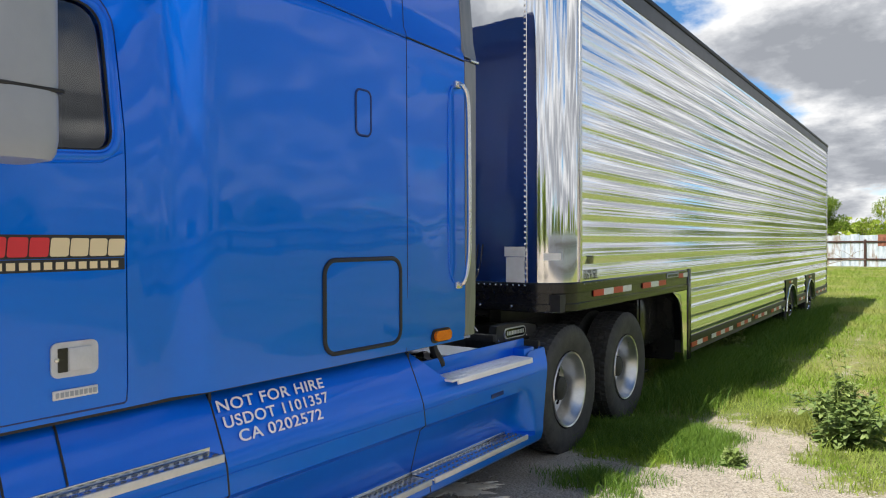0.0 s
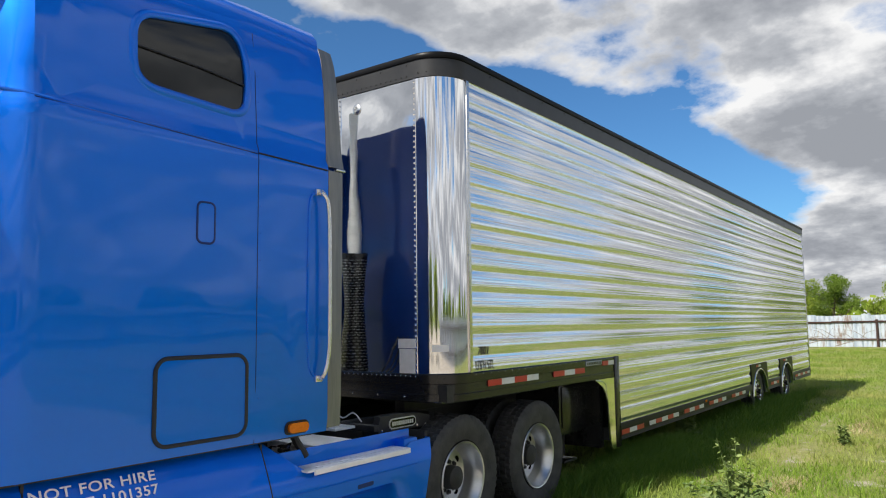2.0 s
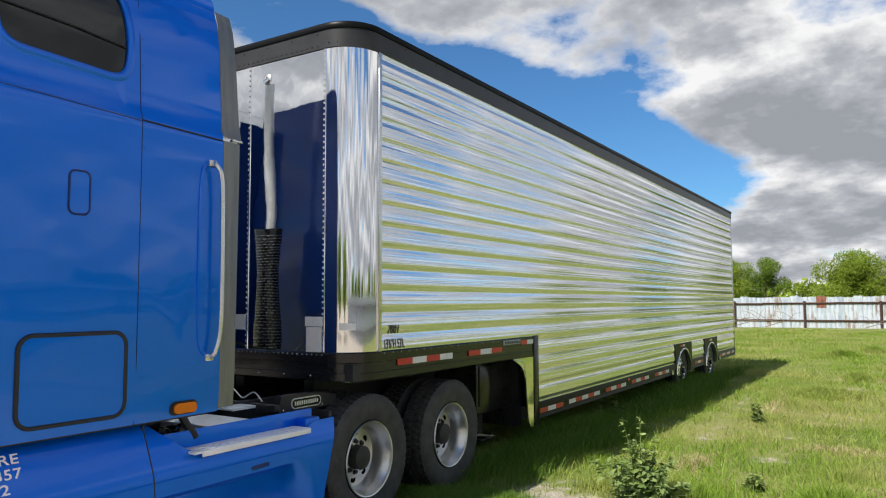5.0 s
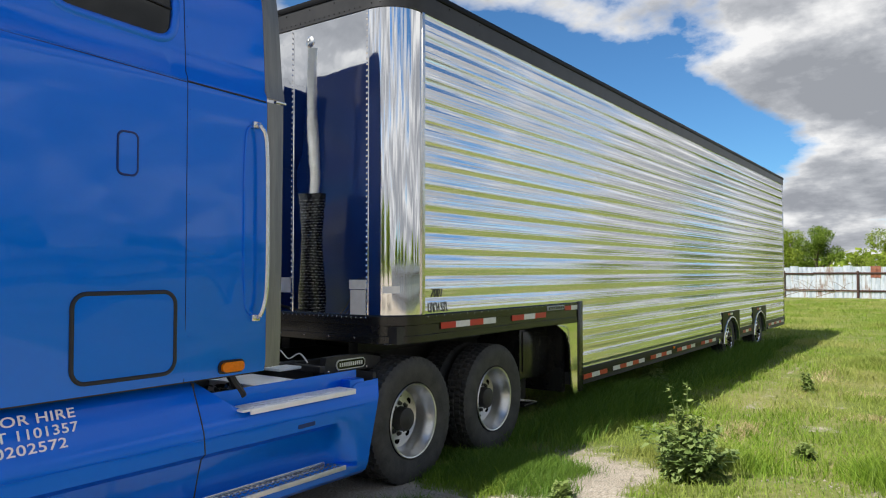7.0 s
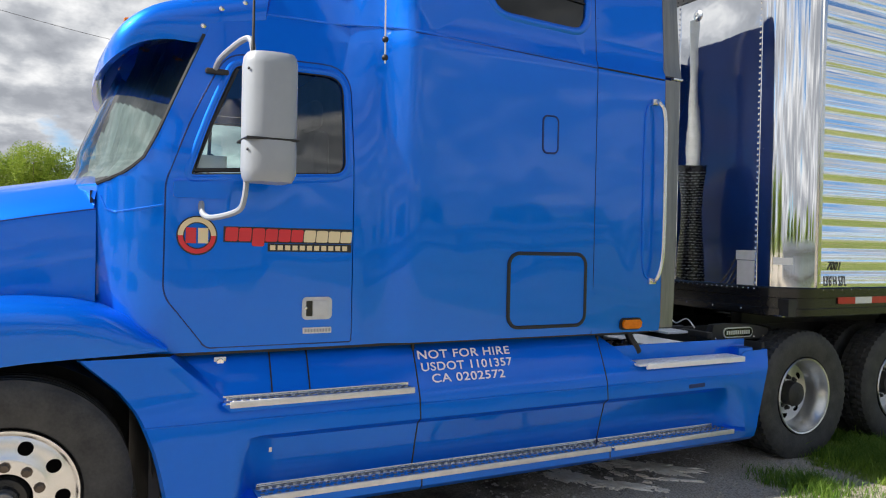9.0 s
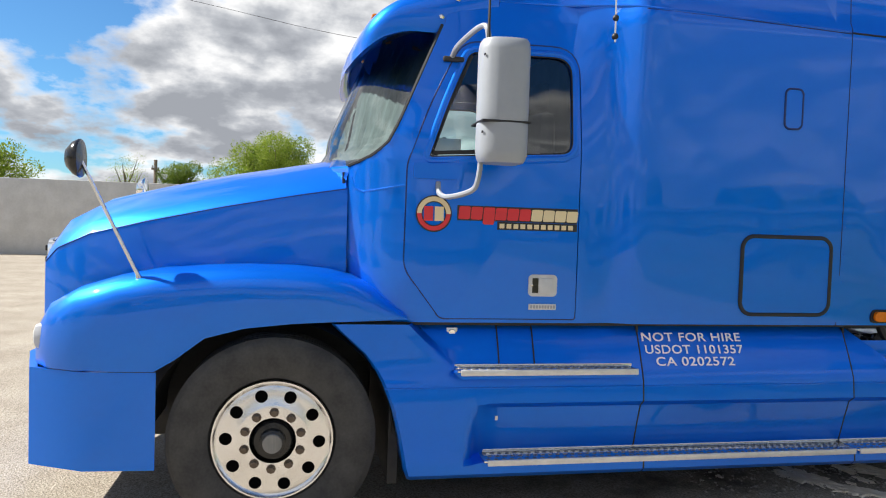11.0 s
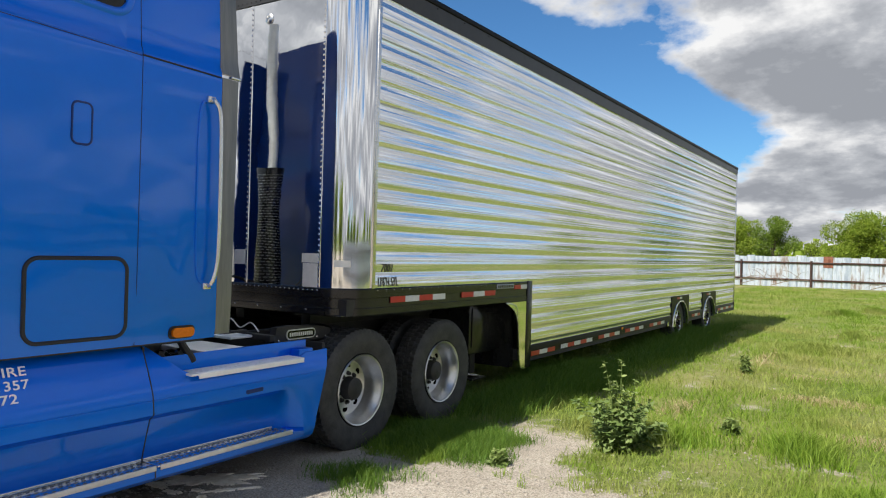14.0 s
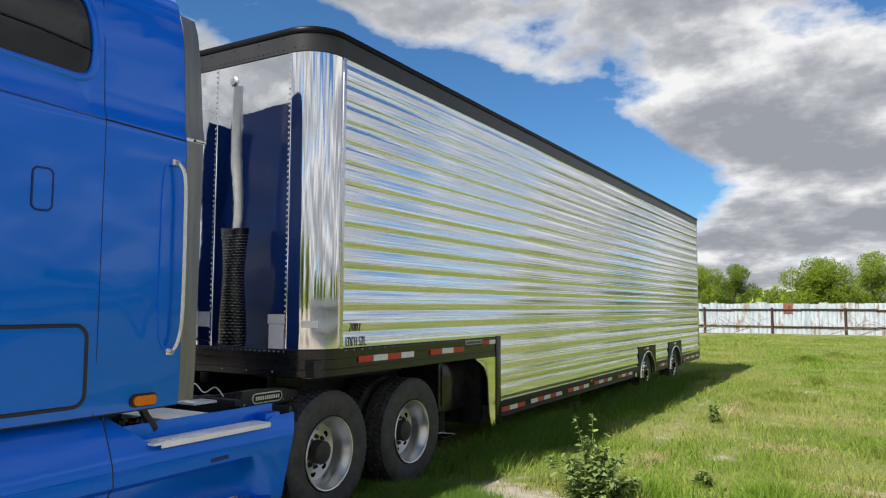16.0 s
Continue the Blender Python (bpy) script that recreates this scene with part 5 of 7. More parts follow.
    # grab rail in its recess
    rail = part("grab_rail", tube(bmesh.new(), smooth_path([(1.232, -1.375, 2.715), (1.275, -1.372, 2.70), (1.285, -1.335, 2.60), (1.287, -1.325, 2.2), (1.287, -1.325, 1.75), (1.283, -1.335, 1.58), (1.275, -1.365, 1.48), (1.232, -1.372, 1.455)], 5), 0.0155, 10), ALU, tk, "polished grab rail")
    for z in (2.715, 1.455):
        part("rail_foot", boxes((1.222, 1.25, -1.41, -1.345, z - 0.022, z + 0.022), bevel=0.006), ALU, rail)
    bm = bmesh.new()
    tube(bm, smooth_path([on_cab(-1.40, 2.70, -0.001), on_cab(-1.455, 2.62, -0.001), on_cab(-1.465, 2.1, -0.001), on_cab(-1.455, 1.58, -0.001), on_cab(-1.40, 1.47, -0.001)], 5), 0.012, 6)
    part("rail_recess", bm, BLUE, tk)
    # side extenders: lower one and the narrower upper one
    for sgn in (1, -1):
        for za, zb, ya, yb in ((1.12, 2.888, -1.145, -1.13), (2.917, 3.80, -1.115, -1.14)):
            bm = bmesh.new()
            rings_e = []
            for k in range(9):
                z = za + (zb - za) * k / 8
                x = side_x(CAB_REAR, z)
                # far side is drawn longer so that the nose mirrors dark blue there
                ye = ya + (yb - ya) * k / 8 + (0.19 if sgn < 0 else 0.0)
                rings_e.append([(sgn * (x - 0.03), CAB_REAR - 0.01, z), (sgn * (x + 0.004), CAB_REAR + 0.002, z), (sgn * (x + 0.001), (CAB_REAR + ye) / 2, z), (sgn * (x - 0.008), ye, z), (sgn * (x - 0.022), ye, z), (sgn * (x - 0.03), CAB_REAR + 0.03, z)])
            loft(bm, rings_e, True, True)
            part("side_extender", bm, GREY_RUBBER if sgn > 0 else SEAM_SHADE_BLUE, tk, "grey rubber side extender" if sgn > 0 else "side extender in blue darkened for shade")
    # unseen strip added to keep sky out of the nose's reflection
    part("gap_filler", boxes((-1.236, -1.20, -1.29, -0.95, 2.88, 2.98)), SEAM_SHADE_BLUE, tk)
    part("extender_clip", boxes((1.205, 1.236, -1.21, -1.12, 2.893, 2.910), bevel=0.004), ALU, tk)
    # marker lamp
    bm = bmesh.new()
    sheet(bm, round_rect(-1.555, 1.158, 0.20, 0.085, 0.035), (), lambda y, z: on_cab(y, z, 0.008))
    thicken(bm, (-0.01, 0, 0))
    lamp = part("marker_lamp_base", bm, SEAL, tk)
    part("marker_lamp", prism_x(bmesh.new(), round_rect(-1.555, 1.158, 0.165, 0.062, 0.028), 1.235, 1.254), AMBER, lamp, "amber side marker lamp")
    # aerial on the sleeper edge, aerial on the fender
    aer = part("aerial", tube(bmesh.new(), [(1.225, -3.435, 2.72), (1.215, -3.435, 3.1), (1.19, -3.435, 3.75)], 0.006, 6), ALU, tk, "chrome whip aerial")
    for z in (2.755, 2.86):
        bm = bmesh.new()
        bmesh.ops.create_uvsphere(bm, u_segments=12, v_segments=8, radius=0.019, matrix=Matrix.Translation((1.222, -3.435, z)))
        part("aerial_mount", bm, SEAL, aer)
    # -- windshield, pillars, visor
    ws = []
    for k in range(17):
        t = k / 16
        row = []
        zc = 1.965 + (2.78 - 1.965) * t ** 1.3
        yc = interp(zc, PILLAR)
        for j in range(-6, 7):
            u = j / 6
            hx = side_x(yc, zc) - 0.012
            row.append((u * hx, yc - (1 - abs(u) ** 2.2) * (0.25 + 0.11 * min(1.0, 2.5 * t)), zc))
        ws.append(row)
    pane = part("windshield", loft(bmesh.new(), ws), WINDSHIELD, tk, "raked windshield", 80)
    pane.visible_shadow = False
    for sgn in (1, -1):
        bm = bmesh.new()
        tube(bm, [(sgn * (w[-1][0] + 0.002), w[-1][1] - 0.006, w[-1][2]) for w in ws], 0.012, 6)
        part("windshield_seal", bm, SEAL, tk)
    # cowl between hood and windshield
    bm = bmesh.new()
    rings_c = []
    for j in range(-8, 9):
        u = j / 8
        x = u * 0.99
        rings_c.append([(x, -4.89 - 0.25 * (1 - abs(u) ** 2.2), 1.967), (x, -4.91 - 0.24 * (1 - abs(u) ** 2.2), 1.94), (x, -4.925, 1.88), (x, -4.925, 1.1)])
    loft(bm, rings_c)
    part("cowl", bm, BLUE, tk, "", 60)
    # visor: sections from its tail on one side, round the front, to the tail on the other
    lip = [(1.045, -4.08, 2.90), (1.05, -4.25, 2.795), (1.05, -4.43, 2.74), (1.05, -4.60, 2.735), (1.035, -4.73, 2.70), (0.99, -4.82, 2.645), (0.90, -4.865, 2.615), (0.72, -4.89, 2.61), (0.4, -4.915, 2.615), (0.0, -4.925, 2.62)]
    crown = [(1.05, -4.08, 3.05), (1.07, -4.27, 3.01), (1.09, -4.47, 2.97), (1.09, -4.65, 2.93), (1.08, -4.79, 2.90), (1.03, -4.87, 2.87), (0.93, -4.90, 2.855), (0.73, -4.915, 2.85), (0.4, -4.93, 2.86), (0.0, -4.94, 2.86)]
    root = [(0.98, -4.02, 3.12), (0.97, -4.18, 3.07), (0.95, -4.33, 3.03), (0.92, -4.41, 3.02), (0.88, -4.45, 3.02), (0.82, -4.475, 3.025), (0.74, -4.49, 3.03), (0.6, -4.50, 3.035), (0.3, -4.50, 3.04), (0.0, -4.50, 3.04)]
    vis_rings = []
    lines = [smooth_path(p, 4) for p in (lip, crown, root)]
    for lp, cr, rt in zip(*lines):
        outer = [(1 - t) ** 2 * rt + 2 * t * (1 - t) * cr + t * t * lp for t in [k / 9 for k in range(10)]]
        inner = [p + (Vector((p.x * 0.55, -4.30, 2.86)) - p) * (0.10 if k else 0.07) for k, p in enumerate(outer[::-1])]
        vis_rings.append([tuple(p) for p in outer + inner])
    vis_rings += [[(-x, y, z) for x, y, z in r] for r in vis_rings[-2::-1]]
    bm = loft(bmesh.new(), vis_rings, True, True)
    visor = part("sun_visor", bm, BLUE, tk, "blue outside sun visor", 50)
    for x in (0.80, 0.45, 0.0, -0.45, -0.80):
        part("cab_lamp", boxes((x - 0.05, x + 0.05, -4.812 + 0.03 * x * x, -4.742 + 0.03 * x * x, 2.856 - 0.012 * x * x, 2.882 - 0.012 * x * x), bevel=0.012), AMBER, visor, "amber cab roof lamp")
    bm = bmesh.new()
    rivets(bm, [(1.062, -4.415, 2.829), (1.058, -4.322, 2.936), (1.035, -4.191, 2.995)], (1, 0, 0.2), 0.016)
    tagged(part("visor_bolts", bm, ALU, visor), kind="stuff")
    bm = bmesh.new()
    box(bm, -1.0, 1.0, -4.45, -4.30, 2.80, 2.98)
    part("roof_header", bm, BLACK_DULL, tk)
    # curtain gathered beside the pillars
    for sgn in (1, -1):
        bm = bmesh.new()
        rings_k = []
        for k in range(9):
            z = 2.02 + 0.82 * k / 8
            yc = interp(z, PILLAR)
            row = []
            for j in range(29):
                u = 0.30 + 0.64 * j / 28
                row.append((sgn * u * 1.06, yc - (1 - u ** 2.2) * (0.25 + 0.11 * min(1.0, k / 4)) + 0.06 + 0.014 * math.sin(j * 1.7 + 0.3 * k), z))
            rings_k.append(row)
        loft(bm, rings_k)
        part("windshield_curtain", bm, CURTAIN, tk, "pale gathered curtain behind the glass", 80)
    # -- interior seen through the glass
    part("dashboard", boxes((-0.95, 0.95, -4.90, -4.55, 1.5, 1.94), bevel=0.05), INTERIOR, tk)
    for x in (0.55, -0.55):
        seat = part("driver_seat", boxes((x - 0.24, x + 0.24, -4.1, -3.62, 1.45, 1.62), bevel=0.05), INTERIOR, tk, "dark cab seat")
        part("backrest", boxes((x - 0.23, x + 0.23, -3.72, -3.60, 1.62, 2.38), bevel=0.05), INTERIOR, seat)
        part("headrest", boxes((x - 0.14, x + 0.14, -3.71, -3.62, 2.40, 2.58), bevel=0.04), INTERIOR, seat)
    bm = bmesh.new()
    c = Vector((0.55, -4.42, 2.02))
    ax1, ax2 = Vector((1, 0, 0)), Vector((0, 0.62, 0.78))
    ring = [c + (ax1 * math.cos(2 * math.pi * k / 24) + ax2 * math.sin(2 * math.pi * k / 24)) * 0.22 for k in range(25)]
    tube(bm, ring, 0.016, 6)
    part("steering_wheel", bm, SEAL, tk)
    part("window_sticker", boxes((1.155, 1.158, -4.46, -4.30, 2.06, 2.13)), PAPER, tk, "white sticker in the window")
    # -- mirror on its arms
    arm = part("mirror_arm", tube(bmesh.new(), smooth_path([(1.10, -4.36, 2.585), (1.22, -4.35, 2.63), (1.38, -4.275, 2.695), (1.45, -4.245, 2.68), (1.47, -4.235, 2.57)], 5), 0.015, 8), GREY_PLASTIC, tk, "grey mirror arm")
    part("mirror_arm", tube(bmesh.new(), smooth_path([(1.19, -4.43, 1.88), (1.24, -4.43, 1.82), (1.32, -4.39, 1.80), (1.42, -4.29, 1.835), (1.45, -4.265, 1.90), (1.455, -4.255, 2.02)], 5), 0.015, 8), GREY_PLASTIC, tk, "grey mirror arm")
    part("arm_foot", boxes((1.085, 1.135, -4.41, -4.29, 2.565, 2.595), bevel=0.01), BLACK_DULL, arm)
    for za, zb, nm in ((2.190, 2.610, "mirror_head"), (1.978, 2.180, "spot_mirror_head")):
        bm = bmesh.new()
        rings_m = []
        for z, k in ((za, 0.86 if za < 2.1 else 0.985), (za + 0.02, 0.95 if za < 2.1 else 1.0), (za + 0.06, 1.0), (zb - 0.06, 1.0), (zb - 0.02, 0.96 if zb > 2.4 else 1.0), (zb, 0.86 if zb > 2.4 else 0.985)):
            pl = rounded([(1.33, -4.035), (1.36, -4.22), (1.40, -4.275), (1.50, -4.30), (1.575, -4.265), (1.60, -4.16), (1.59, -4.035)], 0.05, 3)
            cx, cy = 1.47, -4.15
            rings_m.append([(cx + (a - cx) * k, cy + (b - cy) * k, z) for a, b in pl])
        loft(bm, rings_m, True, True)
        head = part(nm, bm, GREY_PLASTIC, tk, "light grey mirror housing", 40)
        part("mirror_glass", boxes((1.39, 1.545, -4.045, -4.033, za + 0.035, zb - 0.035), bevel=0.001), CHROME, head)
        bm = bmesh.new()
        rivets(bm, [(1.556, -4.277, za + 0.33 if zb > 2.4 else zb - 0.05)], (0.6, -0.8, 0), 0.008)
        part("housing_screw", bm, SEAL, head)
    part("mirror_joint", boxes((1.34, 1.592, -4.288, -4.032, 2.179, 2.191), bevel=0.004), SEAL, tk)
    bm = bmesh.new()
    tube(bm, [(1.47, -4.24, 2.62), (1.47, -4.24, 2.70), (1.468, -4.238, 3.5)], [0.012, 0.008, 0.004], 6)
    part("aerial", bm, SEAL, tk, "thin black aerial on the mirror")
    # -- hood
    hood_rows = []
    for y, zc, ze, xe, zk, xk, zb, xb in ((-4.915, 2.062, 1.970, 0.87, 1.832, 0.990, 1.36, 1.015), (-5.2, 2.008, 1.905, 0.865, 1.782, 0.982, 1.36, 1.012), (-5.6, 1.935, 1.820, 0.855, 1.703, 0.968, 1.34, 1.0), (-6.0, 1.842, 1.725, 0.84, 1.612, 0.945, 1.30, 0.98), (-6.3, 1.760, 1.645, 0.81, 1.535, 0.91, 1.22, 0.94), (-6.48, 1.655, 1.56, 0.77, 1.45, 0.85, 1.12, 0.87), (-6.56, 1.55, 1.47, 0.72, 1.37, 0.79, 1.05, 0.80)):
        half = [(0, zc), (xe * 0.5, zc - (zc - ze) * 0.18), (xe * 0.8, zc - (zc - ze) * 0.55), (xe * 0.93, ze - 0.01), (xe, ze - 0.035), (xk - 0.008, zk + 0.012), (xk, zk), (xk + 0.003, zk - 0.02), ((xk + xb) / 2, (zk + zb) / 2), (xb, zb), (xb, zb - 0.25)]
        hood_rows.append([(-a, y, b) for a, b in half[::-1]] + [(a, y, b) for a, b in half[1:]])
    hood = part("hood", loft(bmesh.new(), hood_rows), BLUE, tk, "long glossy blue hood", 40)
    bm = bmesh.new()
    tube(bm, [(r[-5][0] + 0.001, r[-5][1], r[-5][2] + 0.003) for r in hood_rows], 0.003, 5)
    part("hood_crease", bm, SEAM_SHADE_BLUE, hood)
    part("hood_rear_gap", boxes((-0.95, 0.95, -4.945, -4.93, 1.36, 1.93)), BLACK_DULL, tk)
    # grille and nose
    part("grille_frame", boxes((-0.62, 0.62, -6.62, -6.54, 0.84, 1.50), bevel=0.04), CHROME, tk, "chrome grille surround")
    for k in range(9):
        part("grille_bar", boxes((-0.57, 0.57, -6.635, -6.615, 0.89 + 0.066 * k, 0.925 + 0.066 * k), bevel=0.006), BLACK_METAL, tk)
    for sgn in (1, -1):
        # fender over the steer wheel
        bm = bmesh.new()
        rings_f = []
        for y, zt, zl, xo in ((-4.585, 1.134, 1.118, 1.228), (-4.66, 1.212, 1.115, 1.236), (-4.76, 1.290, 1.112, 1.24), (-4.88, 1.350, 1.108, 1.242), (-5.02, 1.382, 1.103, 1.243), (-5.2, 1.397, 1.094, 1.243), (-5.45, 1.397, 1.068, 1.242), (-5.65, 1.388, 1.015, 1.24), (-5.80, 1.372, 0.90, 1.238), (-5.90, 1.365, 0.84, 1.236), (-6.10, 1.325, 0.84, 1.225), (-6.3, 1.26, 0.84, 1.19), (-6.45, 1.17, 0.84, 1.11), (-6.55, 1.05, 0.84, 0.96)):
            xi = min(0.985, xo - 0.12)
            e = zt - zl
            rings_f.append([(sgn * xi, y, zt + 0.004), (sgn * (xi + (xo - xi) * 0.45), y, zt), (sgn * (xi + (xo - xi) * 0.75), y, zt - min(0.03, e * 0.2)), (sgn * (xo - 0.012), y, zt - min(0.075, e * 0.45)), (sgn * xo, y, zt - min(0.13, e * 0.6)), (sgn * xo, y, zl + min(0.012, e * 0.1)), (sgn * (xo - 0.008), y, zl), (sgn * (xo - 0.05), y, zl + 0.004), (sgn * (xo - 0.30), y, zl + 0.03)])
        loft(bm, rings_f)
        fender = part("fender", bm, BLUE, tk, "swept blue front fender", 40)
        if sgn > 0:
            foot, head = Vector((1.15, -5.99, 1.31)), Vector((1.14, -6.29, 1.93))
        else:
            foot, head = Vector((-1.15, -6.05, 1.30)), Vector((-1.15, -6.44, 1.84))
        stalk = part("mirror_stalk", tube(bmesh.new(), [foot, foot + Vector((0, -0.012, 0.03)), foot.lerp(head, 0.5), head], [0.020, 0.012, 0.010, 0.009], 8), ALU, fender, "bright fender mirror stalk")
        bm = bmesh.new()
        loft(bm, [[(head.x + r * math.cos(a), head.y + d, head.z + r * math.sin(a)) for a in [math.pi * k / 12 for k in range(24)]] for r, d in ((0.001, -0.07), (0.05, -0.06), (0.085, -0.03), (0.10, 0.0), (0.097, 0.008), (0.085, 0.010), (0.001, 0.016))], True)
        part("fender_mirror", bm, BLACK_METAL if sgn > 0 else CHROME, stalk, "round fender mirror", 50)
        part("headlamp", boxes((0.80, 1.02, -6.56, -6.42, 0.91, 1.06) if sgn > 0 else (-1.02, -0.80, -6.56, -6.42, 0.91, 1.06), bevel=0.05), SILVER, fender, "swept headlamp")
        # inner arch
        bm = bmesh.new()
        loft(bm, [[(sgn * x, -5.30 + 0.66 * math.cos(t), 0.47 + 0.64 * math.sin(t)) for x in (0.50, 1.19)] for t in [math.pi * k / 16 for k in range(17)]])
        part("wheel_liner", bm, BLACK_DULL, tk)
        # dark plates and box added to block sunlit ground seen past the tyre
        part("dark_blocker", boxes((min(sgn * 0.45, sgn * 0.5), max(sgn * 0.45, sgn * 0.5), -6.3, -4.80, 0.42, 1.3)), BLACK_DULL, tk)
        part("dark_blocker", boxes((min(0.0, sgn * 1.10), max(0.0, sgn * 1.10), -4.655, -4.60, 0.16, 1.08)), BLACK_DULL, tk)
        if sgn > 0:
            part("engine", boxes((-0.42, 0.42, -6.2, -4.70, 0.26, 1.3), bevel=0.05), BLACK_DULL, tk, "dark box in the engine's place")
        build_wheel(tk, sgn * 1.205, -5.292, 0.455, 0.557, sgn, True, 0.30)
        for cy in (0.345, 1.635):
            build_wheel(tk, sgn * 1.22, cy, 0.498, 0.535, sgn, False, 0.275)
            bm = bmesh.new()
            tyre_mesh(bm, sgn * 0.745, cy, 0.498, 0.535, 0.275, sgn, False)
            part("inner_tyre", bm, RUBBER, tk, "black grooved tyre", 30)
    # bumper
    bm = bmesh.new()
    pl = [(-1.22, -5.93), (-1.20, -6.25), (-1.05, -6.55), (-0.6, -6.70), (0.6, -6.70), (1.05, -6.55), (1.20, -6.25), (1.22, -5.93)]
    loft(bm, [[(x, y, z) for x, y in pl] for z in (0.32, 0.34, 0.6, 0.815, 0.835)])
    thicken(bm, (0, 0.04, 0))
    part("bumper", bm, BLUE, tk, "blue front bumper")
    # -- side fairings in three lengths
    NORMAL = [(1.10, 1.092), (1.135, 1.05), (1.19, 0.93), (1.232, 0.83), (1.252, 0.775), (1.256, 0.745), (1.262, 0.70), (1.270, 0.62), (1.283, 0.50), (1.292, 0.40), (1.302, 0.345), (1.305, 0.315), (1.300, 0.268), (1.27, 0.240), (1.10, 0.235)]
    DEEP = [(1.10, 1.092), (1.135, 1.05), (1.19, 0.93), (1.232, 0.83), (1.252, 0.775), (1.256, 0.745), (1.2615, 0.70), (1.266, 0.655), (1.226, 0.622), (1.190, 0.50), (1.150, 0.345), (1.296, 0.333), (1.300, 0.268), (1.27, 0.240), (1.10, 0.235)]

    def skirt_profile(y):
        k = interp(y, [(-4.26, 0.0), (-4.22, 0.25), (-4.17, 0.75), (-4.10, 1.0), (-0.68, 1.0), (-0.56, 0.6), (-0.47, 0.0)])
        return [(a[0] + (b[0] - a[0]) * k, a[1] + (b[1] - a[1]) * k) for a, b in zip(NORMAL, DEEP)]

    for sgn in (1, -1):
        # first length: its front edge follows the wheel arch; small step ledge
        bm = bmesh.new()
        ysec = [-4.26, -4.22, -4.195, -4.17, -4.135, -4.10, -4.0, -3.7, -3.4, -3.185]
        rings_s = []
        arch = [(1.092, -5.0), (1.05, -4.955), (0.93, -4.825), (0.83, -4.75), (0.775, -4.72), (0.745, -4.708), (0.70, -4.69), (0.62, -4.66), (0.50, -4.63), (0.40, -4.61), (0.345, -4.60), (0.315, -4.595), (0.268, -4.58), (0.24, -4.57), (0.235, -4.57)]
        front = [(max(x, 1.225) if z > 0.78 else x, z) for x, z in NORMAL]
        rings_s.append([(sgn * (x - 0.02), ay + 0.004, z) for (x, z), (_, ay) in zip(front, arch)])
        rings_s.append([(sgn * x, ay + 0.02, z) for (x, z), (_, ay) in zip(front, arch)])
        # a raised wedge ends in a slanting edge
        for shift, front_k in ((-0.10, 1.0), (-0.012, 1.0), (0.012, 0.55), (0.04, 0.0)):
            row = []
            for i, (x, z) in enumerate(NORMAL):
                edge_y = interp(z, [(0.24, -4.44), (0.70, -4.33), (0.80, -4.29), (0.85, -4.31), (1.073, -4.545), (1.1, -4.57)])
                row.append((sgn * (x + (front[i][0] - x) * front_k), max(edge_y + shift, arch[i][1] + 0.04), z))
            rings_s.append(row)
        for y in ysec:
            rings_s.append([(sgn * x, y, z) for x, z in skirt_profile(y)])
        rings_s.insert(0, [(sgn * (1.0), ay + 0.01, z) for (x, z), (_, ay) in zip(NORMAL, arch)])
        loft(bm, rings_s)
        sk = part("side_fairing", bm, BLUE_SKIRT, tk, "blue front side fairing", 32)
        bm = bmesh.new()
        rings_s = [[(sgn * x, y, z) for x, z in skirt_profile(y)] for y in (-3.175, -2.8, -2.3, -1.775)]
        loft(bm, rings_s)
        part("side_fairing", bm, BLUE_SKIRT, tk, "blue middle side fairing", 32)
        # last length steps down behind the sleeper
        bm = bmesh.new()
        rings_s = []
        for y in (-1.765, -1.70, -1.6, -1.5, -1.44, -1.2, -0.9, -0.68, -0.62, -0.56, -0.47, -0.40, -0.33, -0.24):
            prof = skirt_profile(y)
            cut = interp(y, [(-1.765, 1.085), (-1.47, 0.862), (-0.46, 0.855), (-0.40, 0.90), (-0.2, 0.905)])
            slant = interp(y, [(-0.47, 0.0), (-0.24, 1.0)])
            row = []
            for x, z in prof:
                xx = x
                if z > cut:
                    xx = max(x - (z - cut) * 0.2, 1.10)
                    z = cut + (z - cut) * 0.02
                    xx = interp(cut, [(0.855, 1.222), (0.905, 1.20), (1.085, 1.11)]) - (0.004 if x < 1.12 else 0)
                yy = y
                if slant > 0:
                    yy = y + slant * ((z - 0.24) / 0.66 * 0.12 - 0.14 * (1 - (z - 0.24) / 0.66))
                row.append((sgn * xx, yy, z))
            rings_s.append(row)
        last = rings_s[-1]
        rings_s.append([(sgn * 1.05, p[1] + 0.01, p[2]) for p in last])
        loft(bm, rings_s)
        part("side_fairing", bm, BLUE_SKIRT, tk, "blue rear side fairing with a step", 32)
    part("fairing_gap", boxes((1.0, 1.14, -3.187, -3.173, 0.25, 1.08)), SEAL, tk)
    part("fairing_gap", boxes((1.0, 1.14, -1.777, -1.763, 0.25, 1.07)), SEAL, tk)
    bm = bmesh.new()
    for y in (-3.18, -1.77):
        bm = bmesh.new()
        pr = [(1.105, 1.085)] + skirt_profile(y)[1:13]
        tube(bm, [(x - 0.003, y, z) for x, z in pr], 0.006, 5)
        part("fairing_seam", bm, SEAL, tk)
    bm = bmesh.new()
    tube(bm, [(1.2575, y, 0.742) for y in (-4.70, -4.0, -3.19)], 0.004, 5)
    tube(bm, [(1.2575, y, 0.742) for y in (-3.17, -2.5, -1.78)], 0.004, 5)
    tube(bm, [(1.2575, y, 0.742) for y in (-1.76, -1.0, -0.35)], 0.004, 5)
